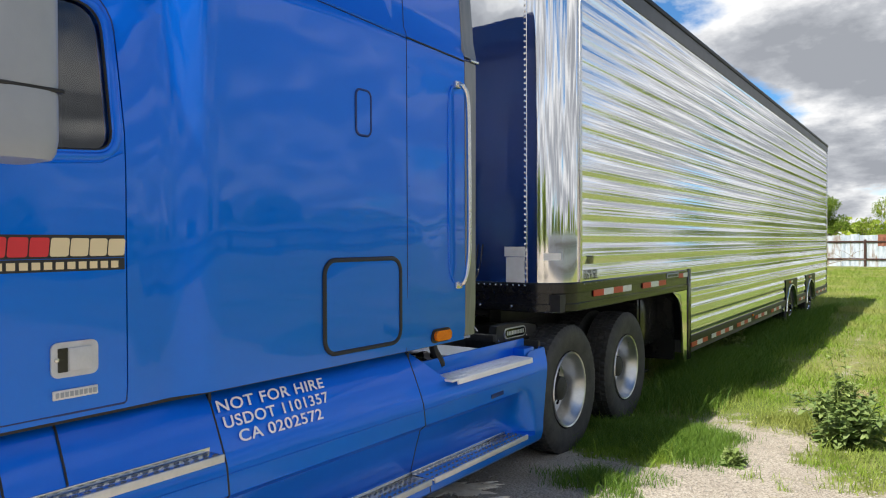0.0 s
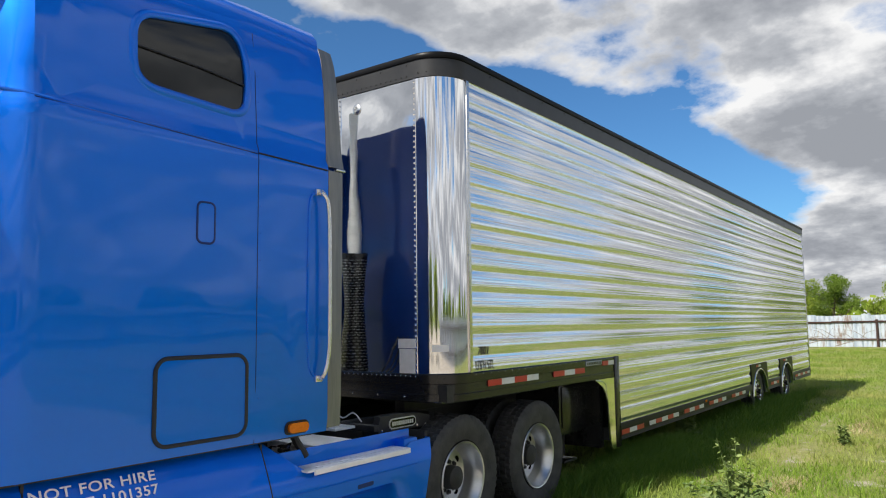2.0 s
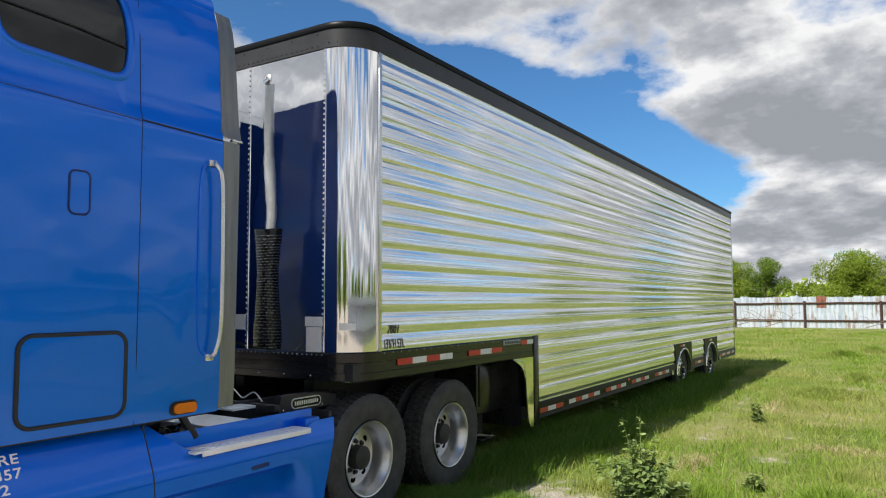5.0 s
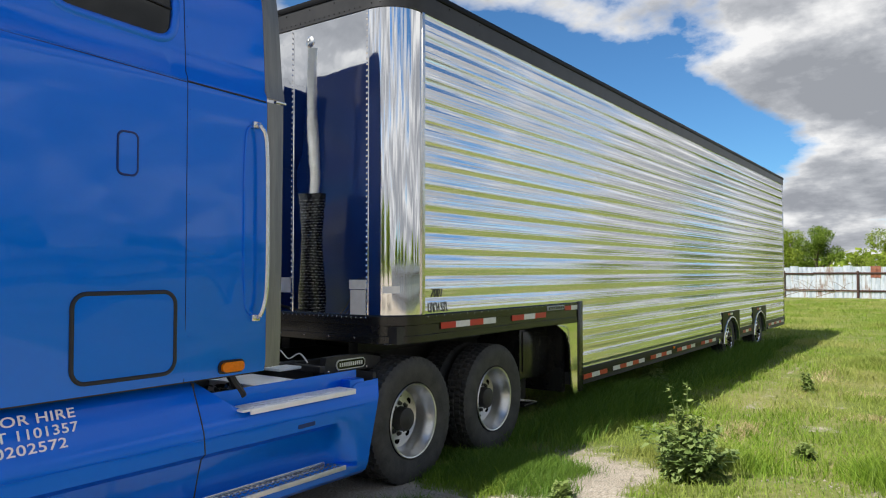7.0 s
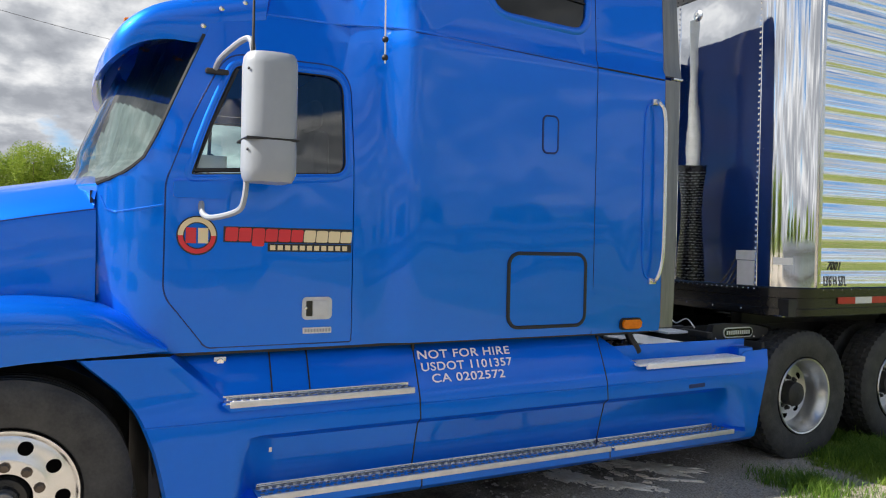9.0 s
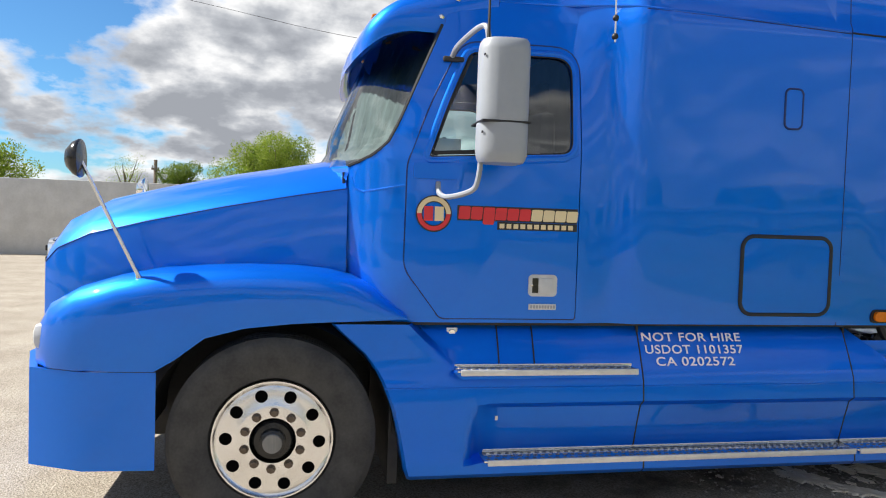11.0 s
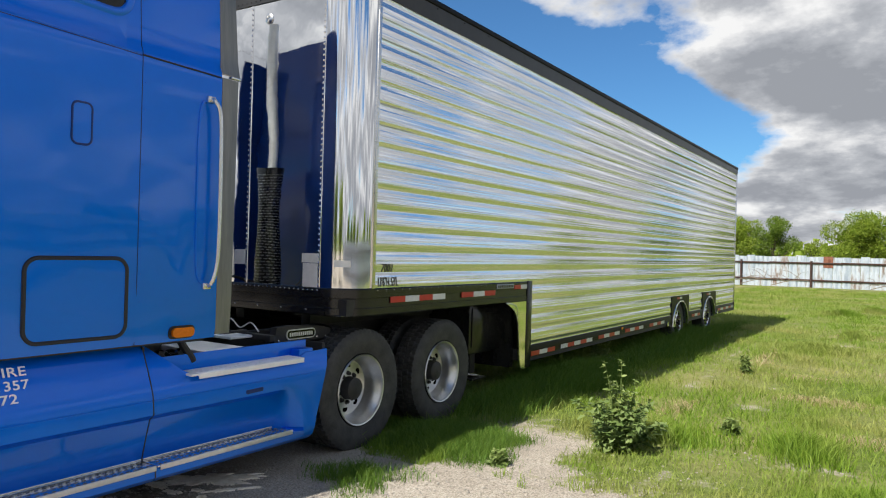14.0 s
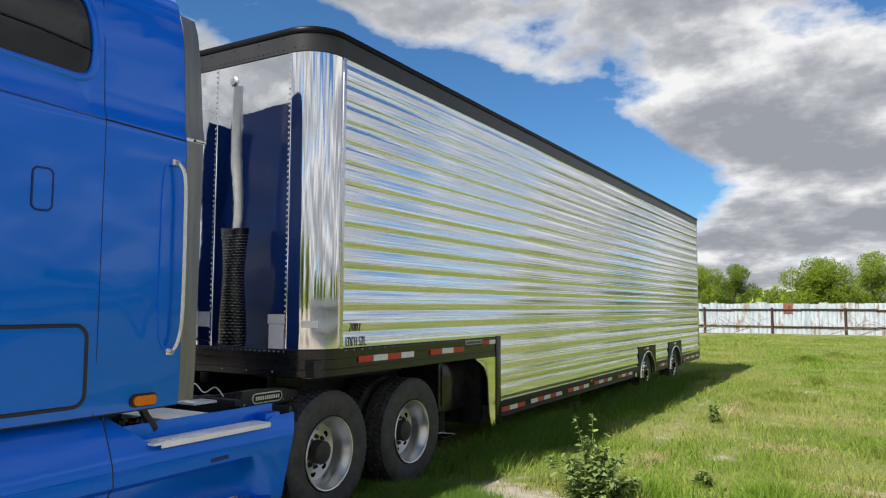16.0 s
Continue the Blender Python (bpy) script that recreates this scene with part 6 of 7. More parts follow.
    part("fairing_crease", bm, BLUE_SKIRT, tk)
    part("fairing_top", boxes((0.95, 1.105, -4.9, -1.77, 1.075, 1.088)), BLACK_DULL, tk)
    # inner side of the rear fairing well, with the white tread plate
    part("well_wall", boxes((1.085, 1.10, -1.74, -0.26, 0.60, 0.985), bevel=0.004), BLUE_SKIRT, tk)
    part("well_wall", boxes((1.0, 1.195, -0.43, -0.27, 0.60, 0.93), bevel=0.012), BLUE_SKIRT, tk)
    pad = part("step_plate", boxes((1.10, 1.275, -1.50, -0.455, 0.862, 0.878), bevel=0.004), TREAD_PLATE, tk, "pale tread plate")
    part("plate_lip", boxes((1.268, 1.282, -1.44, -0.46, 0.84, 0.876), bevel=0.003), TREAD_PLATE, pad)
    for k in range(20):
        part("tread_cleat", boxes((1.13, 1.25, -1.44 + 0.048 * k, -1.425 + 0.048 * k, 0.877, 0.881)), TREAD_PLATE, pad)
    # steps with punched treads
    for y0, y1, xa, xb, z in ((-4.14, -1.775, 1.15, 1.312, 0.345), (-1.765, -0.60, 1.15, 1.312, 0.345), (-4.31, -3.245, 1.215, 1.315, 0.853)):
        st = part("step", boxes((xa, xb, y0, y1, z - 0.012, z), bevel=0.003), ALU, tk, "aluminium step with punched tread")
        part("nosing", boxes((xb - 0.006, xb + 0.006, y0 + 0.02, y1, z - 0.03, z + 0.004), bevel=0.003), ALU_DULL, st)
        part("back_edge", boxes((xa - 0.002, xa + 0.010, y0, y1, z, z + 0.018), bevel=0.003), ALU, st)
        n = int((y1 - y0) / 0.045)
        bm = bmesh.new()
        rows_n = 3 if xb - xa > 0.12 else 2
        for k in range(n):
            for j in range(rows_n):
                px = xa + 0.035 + (xb - xa - 0.06) * j / max(1, rows_n - 1)
                py = y0 + 0.03 + k * 0.045 + (0.02 if j % 2 else 0)
                if py > y1 - 0.02:
                    continue
                ring_o = [(px + 0.005 * math.cos(a), py + 0.010 * math.sin(a), z + 0.0040) for a in [math.pi * q / 4 for q in range(8)]]
                ring_b = [(px + 0.0085 * math.cos(a), py + 0.014 * math.sin(a), z + 0.0002) for a in [math.pi * q / 4 for q in range(8)]]
                loft(bm, [ring_b, ring_o], True)
                bm.faces.new([bm.verts.new((p[0], p[1], z + 0.0035)) for p in ring_o])
        tagged(part("tread_studs", bm, GREY_RUBBER, st), kind="stuff")
    bm = bmesh.new()
    prism_x(bm, rounded([(-4.33, 0.84), (-3.23, 0.835), (-3.24, 0.805), (-4.28, 0.80)], 0.01), 1.15, 1.30)
    part("step_ledge", bm, BLUE_SKIRT, tk)
    # fairing fittings: square key plate, small flap, handle slot
    key = part("key_plate", boxes((1.118, 1.140, -4.345, -4.28, 1.005, 1.065), bevel=0.005), ALU, tk, "small square key plate")
    bm = bmesh.new()
    lathe_x(bm, [(0.0, 0.020), (0.004, 0.018), (0.004, 0.001)], 1.140, -4.312, 1.035, 14)
    part("key_disc", bm, CHROME, key)
    bm = bmesh.new()
    fl = [(1.118, 1.077), (1.137, 1.052), (1.192, 0.932), (1.216, 0.872)]
    for y in (-4.05, -3.84):
        tube(bm, [(x, y, z) for x, z in fl], 0.0045, 5)
    tube(bm, [(1.118, -4.05, 1.077), (1.118, -3.84, 1.077)], 0.004, 5)
    part("filler_flap_gap", bm, SEAL, tk)
    # raised dark patch stands for the shade inside the handle slot
    bm = bmesh.new()
    prism_x(bm, rounded([(-1.02, 0.700), (-0.86, 0.704), (-0.86, 0.676), (-1.02, 0.672)], 0.01), 1.24, 1.2655)
    part("handle_slot_shade", bm, SEAM_SHADE_BLUE, tk)
    part("fairing_clip", boxes((1.195, 1.212, -4.06, -4.045, 0.545, 0.57)), ALU_DULL, tk)
    # lettering on the fairing
    slope = math.degrees(math.atan2(0.055, 0.12))
    for txt, y, z, x, wide in (("NOT FOR HIRE", -3.165, 0.992, 1.166, 1.24), ("USDOT 1101357", -3.15, 0.923, 1.196, 1.15), ("CA 0202572", -3.09, 0.856, 1.2255, 1.27)):
        split_letters(lettering("lettering", txt, 0.074, LETTER_WHITE, on_side(x + 0.004, y, z, -slope), tk, wide, 1.08, 0.0010))
    # -- frame, deck, tanks and pipes behind the cab
    for x in (-0.43, 0.43):
        part("chassis_rail", boxes((x - 0.04, x + 0.04, -6.2, 2.6, 0.74, 1.0), bevel=0.008), BLACK_DULL, tk, "black chassis rail")
    for y in (-5.292, 0.345, 1.635):
        bm = bmesh.new()
        tube(bm, [(-1.0, y, 0.48), (-0.2, y, 0.48), (0.0, y, 0.48), (0.2, y, 0.48), (1.0, y, 0.48)], [0.07, 0.08, 0.17, 0.08, 0.07], 12)
        part("axle", bm, BLACK_DULL, tk)
    deck = part("deck_plate", boxes((-0.75, 0.80, -0.78, -0.55, 1.0, 1.02), bevel=0.004), TREAD_PLATE, tk, "pale deck plate behind the cab")
    part("deck_bar", boxes((-0.95, 1.0, -0.56, -0.50, 0.98, 1.03), bevel=0.006), BLACK_DULL, tk)
    part("battery_box", boxes((0.50, 1.06, -1.19, -0.82, 0.60, 0.972), bevel=0.012), TREAD_PLATE, tk, "pale equipment box lid")
    part("inner_floor", boxes((0.45, 1.09, -1.76, -0.1, 0.40, 0.44)), BLACK_DULL, tk)
    bm = bmesh.new()
    tube(bm, smooth_path([(1.10, -1.47, 1.09), (1.08, -1.42, 1.03), (1.085, -1.37, 0.965), (1.085, -1.35, 0.93)], 4), 0.027, 8)
    part("fairing_strap", bm, SEAL, tk, "black fairing strap")
    for pts in ([(0.9, -1.74, 1.0), (0.98, -1.66, 0.95), (0.95, -1.58, 0.99), (1.0, -1.5, 0.90)], [(0.8, -1.7, 1.04), (0.95, -1.62, 1.02), (1.02, -1.55, 0.96), (0.98, -1.45, 0.93)], [(0.6, -1.2, 1.05), (0.75, -1.0, 1.10), (0.7, -0.8, 1.05), (0.8, -0.62, 1.06)]):
        bm = bmesh.new()
        tube(bm, smooth_path(pts, 6), 0.012, 6)
        part("hose", bm, SEAL, tk)
    for k in range(5):
        y = -1.70 + 0.085 * k
        bm = bmesh.new()
        tube(bm, smooth_path([(0.80, y, 0.86), (0.90, y + 0.03, 0.985), (1.0, y + 0.05, 0.97 - 0.02 * (k % 2)), (1.05, y + 0.09, 0.90), (0.98, y + 0.13, 0.84)], 6), 0.014, 8)
        part("hose", bm, SEAL, tk)
        bm = bmesh.new()
        tube(bm, [(0.93, y + 0.035, 0.985), (0.975, y + 0.045, 0.982)], 0.019, 8)
        part("hose_fitting", bm, ALU if k % 2 else ALU_DULL, tk)
    bm = bmesh.new()
    tube(bm, smooth_path([(0.55, -0.75, 1.03), (0.60, -0.72, 1.13), (0.68, -0.68, 1.15), (0.72, -0.62, 1.08), (0.80, -0.58, 1.12), (0.86, -0.55, 1.05)], 6), 0.006, 6)
    part("wire", bm, ALU_DULL, tk, "loose pale wire")
    # quarter fender over the first drive wheel, with an oval badge
    bm = bmesh.new()
    prof_q = [(-0.50, 0.99), (-0.47, 1.085), (-0.30, 1.09), (0.0, 1.075), (0.14, 1.06), (0.20, 1.02), (0.18, 0.985)]
    loft(bm, [[(x, y, z) for x in (0.92, 0.985)] for y, z in prof_q])
    prism_x(bm, [(-0.50, 0.965), (-0.475, 1.085), (-0.30, 1.09), (0.0, 1.07), (0.16, 1.04), (0.16, 0.955)], 0.965, 0.985)
    qf = part("quarter_fender", bm, BLACK_DULL, tk, "black quarter fender with an oval badge")
    n = 28

    def stadium(w, h, cy, cz):
        return round_rect(cy, cz, w, h, h / 2 - 0.0005, 6)

    part("badge", prism_x(bmesh.new(), stadium(0.335, 0.082, -0.205, 1.018), 0.985, 0.994), ALU_DULL, qf, "oval chrome badge")
    part("badge_field", prism_x(bmesh.new(), stadium(0.317, 0.064, -0.205, 1.018), 0.990, 0.9955), BLACK_METAL, qf)
    for k in range(11):
        part("badge_bar", boxes((0.9950, 0.9968, -0.340 + 0.0248 * k, -0.323 + 0.0248 * k, 1.003, 1.034)), ALU_DULL, qf)
    bm = bmesh.new()
    rivets(bm, [(0.986, -0.45 + 0.11 * k, 0.976) for k in range(6)], (1, 0, 0), 0.010)
    tagged(part("fender_bolts", bm, ALU, qf), kind="stuff")
    part("mud_flap_bar", boxes((0.3, 1.15, -0.12, -0.08, 0.80, 0.95), bevel=0.01), BLACK_DULL, tk)
    # fifth wheel
    part("fifth_wheel", boxes((-0.45, 0.45, 0.75, 1.75, 1.0, 1.10), bevel=0.03), BLACK_METAL, tk)
    # exhaust stack with its perforated guard behind the sleeper
    st = part("exhaust_stack", tube(bmesh.new(), [(-0.62, -0.92, 1.15), (-0.62, -0.92, 2.6), (-0.62, -0.92, 3.9), (-0.60, -0.90, 4.13)], 0.054, 20), ALU_DULL, tk, "dull steel exhaust stack")
    bm = bmesh.new()
    for k in range(40):
        for j in range(16):
            t = 2 * math.pi * (j + 0.5 * (k % 2)) / 16
            z = 1.32 + k * 0.0305
            c = Vector((-0.62 + 0.140 * math.cos(t), -0.92 + 0.140 * math.sin(t), z))
            o = Vector((math.cos(t), math.sin(t), 0))
            s = Vector((-math.sin(t), math.cos(t), 0))
            q = [c + s * 0.020 - Vector((0, 0, 0.004)), c + s * 0.020 + Vector((0, 0, 0.004)), c - s * 0.020 + Vector((0, 0, 0.004)), c - s * 0.020 - Vector((0, 0, 0.004))]
            bm.faces.new([bm.verts.new(p) for p in q])
    part("guard_slots", bm, GREY_RUBBER, st)
    bm = bmesh.new()
    tube(bm, [(-0.62, -0.92, 1.30), (-0.62, -0.92, 2.58)], 0.1385, 24)
    part("heat_guard", bm, BLACK_METAL, st, "perforated steel heat guard")
    for k, x in enumerate((-0.30, -0.24, -0.18)):
        bm = bmesh.new()
        tube(bm, smooth_path([(x, -1.25, 1.7), (x + 0.02, -1.0, 1.32), (x, -0.6, 1.27 + 0.03 * k), (x + 0.05, -0.25, 1.40), (x + 0.05, -0.03, 1.45)], 8), 0.008, 6)
        part("air_line", bm, SEAL, tk, "black rubber air line")
    return tk

build_trailer()
build_tractor()
# beyond the fence
make_tree(-6.4, 54.0, 5.1, 2.2, LEAF, 11, "dense green tree behind the metal fence", 0.104, 9000, low=0.12)
make_tree(-3.5, 53.0, 5.15, 1.5, LEAF_DARK, 12, "tall narrow green tree behind the metal fence", 0.096, 6300, low=0.12)
make_tree(-9.8, 56.0, 5.3, 2.6, LEAF_DARK, 13, "dense green tree behind the metal fence", 0.14, 4200, low=0.12)
make_tree(2.0, 52.0, 5.2, 2.55, LEAF, 14, "broad rounded green tree behind the metal fence", 0.096, 16500, low=0.08)
make_tree(5.41, 53.5, 5.7, 2.21, LEAF_PALE, 15, "bright green tree with loose upper twigs", 0.096, 7800, low=0.1)
make_tree(8.92, 53.5, 5.63, 2.63, LEAF, 16, "rounded green tree behind the metal fence", 0.104, 9750, low=0.1)
make_tree(14.34, 53.5, 6.26, 3.28, LEAF_DARK, 17, "rounded green tree behind the metal fence", 0.14, 5200, low=0.12)
make_tree(-1.0, 54.5, 3.4, 0.9, LEAF_PALE, 18, "small pale green sapling behind the fence", 0.10, 900)
make_tree(22.18, 54.5, 7.11, 3.98, LEAF, 19, "rounded green tree behind the metal fence", 0.16, 4200, low=0.12)
# across the yard
make_tree(-45.0, -7.2, 7.1, 3.5, LEAF_PALE, 21, "broad pale green tree across the yard", 0.100, 24000, low=0.2, group="trees across the yard")
make_tree(-45.0, -13.1, 5.05, 1.75, LEAF_DARK, 22, "small dense green tree across the yard", 0.095, 8000, low=0.2, group="trees across the yard")
make_tree(-60.0, -19.9, 6.6, 1.9, LEAF_PALE, 23, "thin half bare tree across the yard", 0.08, 900, group="trees across the yard")
make_tree(-50.0, -26.0, 6.0, 2.6, LEAF, 24, "rounded green tree across the yard", 0.15, 3200, group="trees across the yard")
# behind the drive
for i, (x, y, h, r) in enumerate(((30, -3.5, 2.9, 1.7), (29.5, -9, 3.3, 2.0), (31, -15, 3.1, 1.9), (29.5, -21, 3.5, 2.2), (16, -28, 5, 3.2), (8, -34, 5.5, 3.4), (-3, -38, 5.5, 3.4), (32, 9.5, 3.6, 2.2), (31, 17, 3.1, 1.8), (33, 25, 3.8, 2.2))):
    make_tree(x, y, h, r, (LEAF, LEAF_PALE, LEAF_DARK)[i % 3], 30 + i, "green tree beyond the fence of the yard", 0.3, 2400, group="trees behind the drive")


def distant_wood():
    nr = np.random.default_rng(77)
    n = 26000
    a = nr.uniform(0, 2 * math.pi, n)
    r = nr.uniform(200, 330, n)
    x, y = np.cos(a) * r, np.sin(a) * r
    h = 4.6 + 1.8 * np.sin(a * 9) + 1.4 * np.sin(a * 31 + 1)
    z = nr.uniform(0, 1, n) ** 0.8 * h
    c = np.stack([x, y, z], axis=1)
    u = nr.normal(size=(n, 3))
    u /= np.linalg.norm(u, axis=1)[:, None]
    v = np.cross(u, nr.normal(size=(n, 3)))
    v /= np.linalg.norm(v, axis=1)[:, None]
    s = nr.uniform(0.7, 1.5, n)[:, None]
    q = np.stack([c - u * s, c - v * s * 0.7, c + u * s, c + v * s * 0.7], axis=1).reshape(-1, 3)
    tagged(new("distant_wood", raw_mesh("distant_wood", q, np.arange(n * 4).reshape(-1, 4), LEAF)), "low belt of far green woods round the meadow", "woods", kind="stuff")


distant_wood()


def utility_pole(x, y, h):
    pole = thing("utility_pole", (x, y, 0), "far wooden utility pole with a cross arm", "pole", "utility poles")
    bm = bmesh.new()
    tube(bm, [(x, y, -0.3), (x, y, h)], [0.16, 0.11], 8)
    part("shaft", bm, WOOD, pole)
    part("crossarm", boxes((x - 1.1, x + 1.1, y - 0.06, y + 0.06, h - 0.7, h - 0.58)), WOOD, pole)
    for k in (-1.0, -0.4, 0.4, 1.0):
        bm = bmesh.new()
        tube(bm, [(x + k, y, h - 0.58), (x + k, y, h - 0.42)], 0.05, 6)
        part("insulator", bm, GREY_PLASTIC, pole)
    return pole


for x, y, h in ((-4.0, 138.0, 7.5), (-5.5, 170.0, 8.0), (-45.0, -14.75, 4.95), (-30.0, -34.0, 15.5), (-30.0, 22.0, 10.2)):
    utility_pole(x, y, h)
bm = bmesh.new()
tube(bm, smooth_path([(-30, -34, 14.9), (-30, -20, 12.75), (-30, -9.9, 11.24), (-30, -2.66, 10.2), (-30, 8, 9.55), (-30, 22, 9.62)], 8), 0.010, 5)
single("overhead_wire", bm, BLACK_DULL, "thin black overhead wire", "wire")

# pale wall across the yard
bm = bmesh.new()
box(bm, -22.3, -22.0, -40.0, -9.3, -0.2, 2.62, 0.02)
single("boundary_wall", bm, STUCCO, "pale grey boundary wall across the yard", "wall", kind="structure")

# ---- plants ----


def grass_blades(name, label, n, sample, mat, hmin, hmax, width, seed):
    """Many curved blades, three faces each, on the ground."""
    nr = np.random.default_rng(seed)
    p = sample(nr, n)
    n = len(p)
    h = nr.uniform(hmin, hmax, n) * p[:, 3]
    a = nr.uniform(0, 2 * math.pi, n)
    side = np.stack([np.cos(a), np.sin(a), np.zeros(n)], axis=1)
    b = nr.uniform(0, 2 * math.pi, n)
    lean = np.stack([np.cos(b), np.sin(b), np.zeros(n)], axis=1) * (h * nr.uniform(0.2, 1.1, n))[:, None]
    w = (width * nr.uniform(0.6, 1.4, n) * p[:, 4])[:, None]
    base = p[:, :3]
    up = np.stack([np.zeros(n), np.zeros(n), h], axis=1)
    v0, v1 = base - side * w, base + side * w
    mid = base + up * 0.6 + lean * 0.35
    v2, v3 = mid + side * w * 0.7, mid - side * w * 0.7
    tip = base + up * 0.97 + lean
    verts = np.stack([v0, v1, v2, v3, tip], axis=1).reshape(-1, 3)
    k = np.arange(n)[:, None] * 5
    tris = np.concatenate([k + np.array([[0, 1, 2]]), k + np.array([[0, 2, 3]]), k + np.array([[3, 2, 4]])], axis=0)
    ob = new(name, raw_mesh(name, verts, tris, mat))
    return tagged(ob, label, "grass", kind="stuff")


def meadow(nr, n):
    """Places thinning with distance from the drive, denser in tufts."""
    out = []
    k = n * 2
    y = 0.2 + 44 * nr.uniform(0, 1, k) ** 2.2
    x = -3.0 + (8.0 + 0.42 * y) * nr.uniform(0, 1, k) ** 0.95 + 0.0
    for a, b in zip(x, y):
        if len(out) >= n:
            break
        d = dirt_amount(a, b)
        if nr.uniform() < d * 1.5:
            continue
        t = noise.noise((a * 0.9, b * 0.9, 3.0)) + 0.5 * noise.noise((a * 2.6, b * 2.6, 8.0))
        if nr.uniform() > 0.62 + 0.5 * t:
            continue
        s = 0.55 + 0.75 * max(0.0, t + 0.25) + (0.9 if nr.uniform() < 0.04 else 0.0)
        if 1.0 < a < 2.0 and b < 1.7:
            s *= 0.9
        if a < 1.2:
            s *= 1.25
        out.append((a, b, ground_height(a, b) - 0.01, max(0.3, s), 1.0 + b * 0.045))
    return np.array(out)


def tuft_places(cx, cy, rx, ry):
    def sample(nr, n):
        r, a = np.sqrt(nr.uniform(0, 1, n)), nr.uniform(0, 2 * math.pi, n)
        wob = np.array([0.75 + 0.9 * noise.noise((math.cos(q) * 1.5 + cx, math.sin(q) * 1.5 + cy, 6.0)) for q in a])
        r = r * np.maximum(0.25, wob + nr.normal(0, 0.13, n))
        x, y = cx + rx * r * np.cos(a), cy + ry * r * np.sin(a)
        z = np.array([ground_height(p, q) - 0.01 for p, q in zip(x, y)])
        return np.stack([x, y, z, 1.15 - 0.5 * r, np.ones(n)], axis=1)
    return sample


grass_blades("meadow_grass", "bright green meadow grass in uneven tufts", 330000, meadow, GRASS, 0.035, 0.130, 0.0032, 3)
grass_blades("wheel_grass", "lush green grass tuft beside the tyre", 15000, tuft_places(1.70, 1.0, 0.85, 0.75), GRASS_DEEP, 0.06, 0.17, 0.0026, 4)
grass_blades("wheel_grass", "tall deep green grass under the trailer side", 16000, tuft_places(1.35, 4.2, 0.55, 2.8), GRASS_DEEP, 0.12, 0.34, 0.004, 5)
grass_blades("wheel_grass", "tall deep green grass under the trailer side", 16000, tuft_places(1.35, 10.0, 0.6, 4.5), GRASS_DEEP, 0.12, 0.36, 0.005, 6)
grass_blades("wheel_grass", "thin grass tuft on the gravel", 1800, tuft_places(1.75, -0.35, 0.5, 0.42), GRASS_DEEP, 0.05, 0.14, 0.003, 7)

rng_t = random.Random(17)
for i in range(14):
    ty = 2.2 + 24 * rng_t.random() ** 1.5
    tx = rng_t.uniform(1.6, 4.5 + 0.36 * ty)
    if dirt_amount(tx, ty) > 0.4:
        continue
    grass_blades("grass_tuft", "darker lush tuft of grass in the meadow", int(1500 + 40 * ty), tuft_places(tx, ty, rng_t.uniform(0.25, 0.9), rng_t.uniform(0.2, 0.7)), GRASS, 0.10, 0.27, 0.0032 + 0.0002 * ty, 200 + i)


for i, (tx, ty, rx, ry) in enumerate(((4.4, 5.4, 0.9, 0.35), (5.6, 8.2, 1.1, 0.5), (3.1, 9.0, 0.3, 2.2), (4.9, 3.3, 0.8, 0.3), (3.9, 7.2, 0.6, 0.3), (6.6, 11.5, 1.2, 0.8), (4.2, 14.5, 0.9, 0.9), (3.0, 3.8, 0.25, 0.9))):
    grass_blades("dry_grass", "flattened dry straw in the meadow", 900, tuft_places(tx, ty, rx, ry), DRY_GRASS, 0.02, 0.10, 0.0028 + 0.0002 * ty, 300 + i)


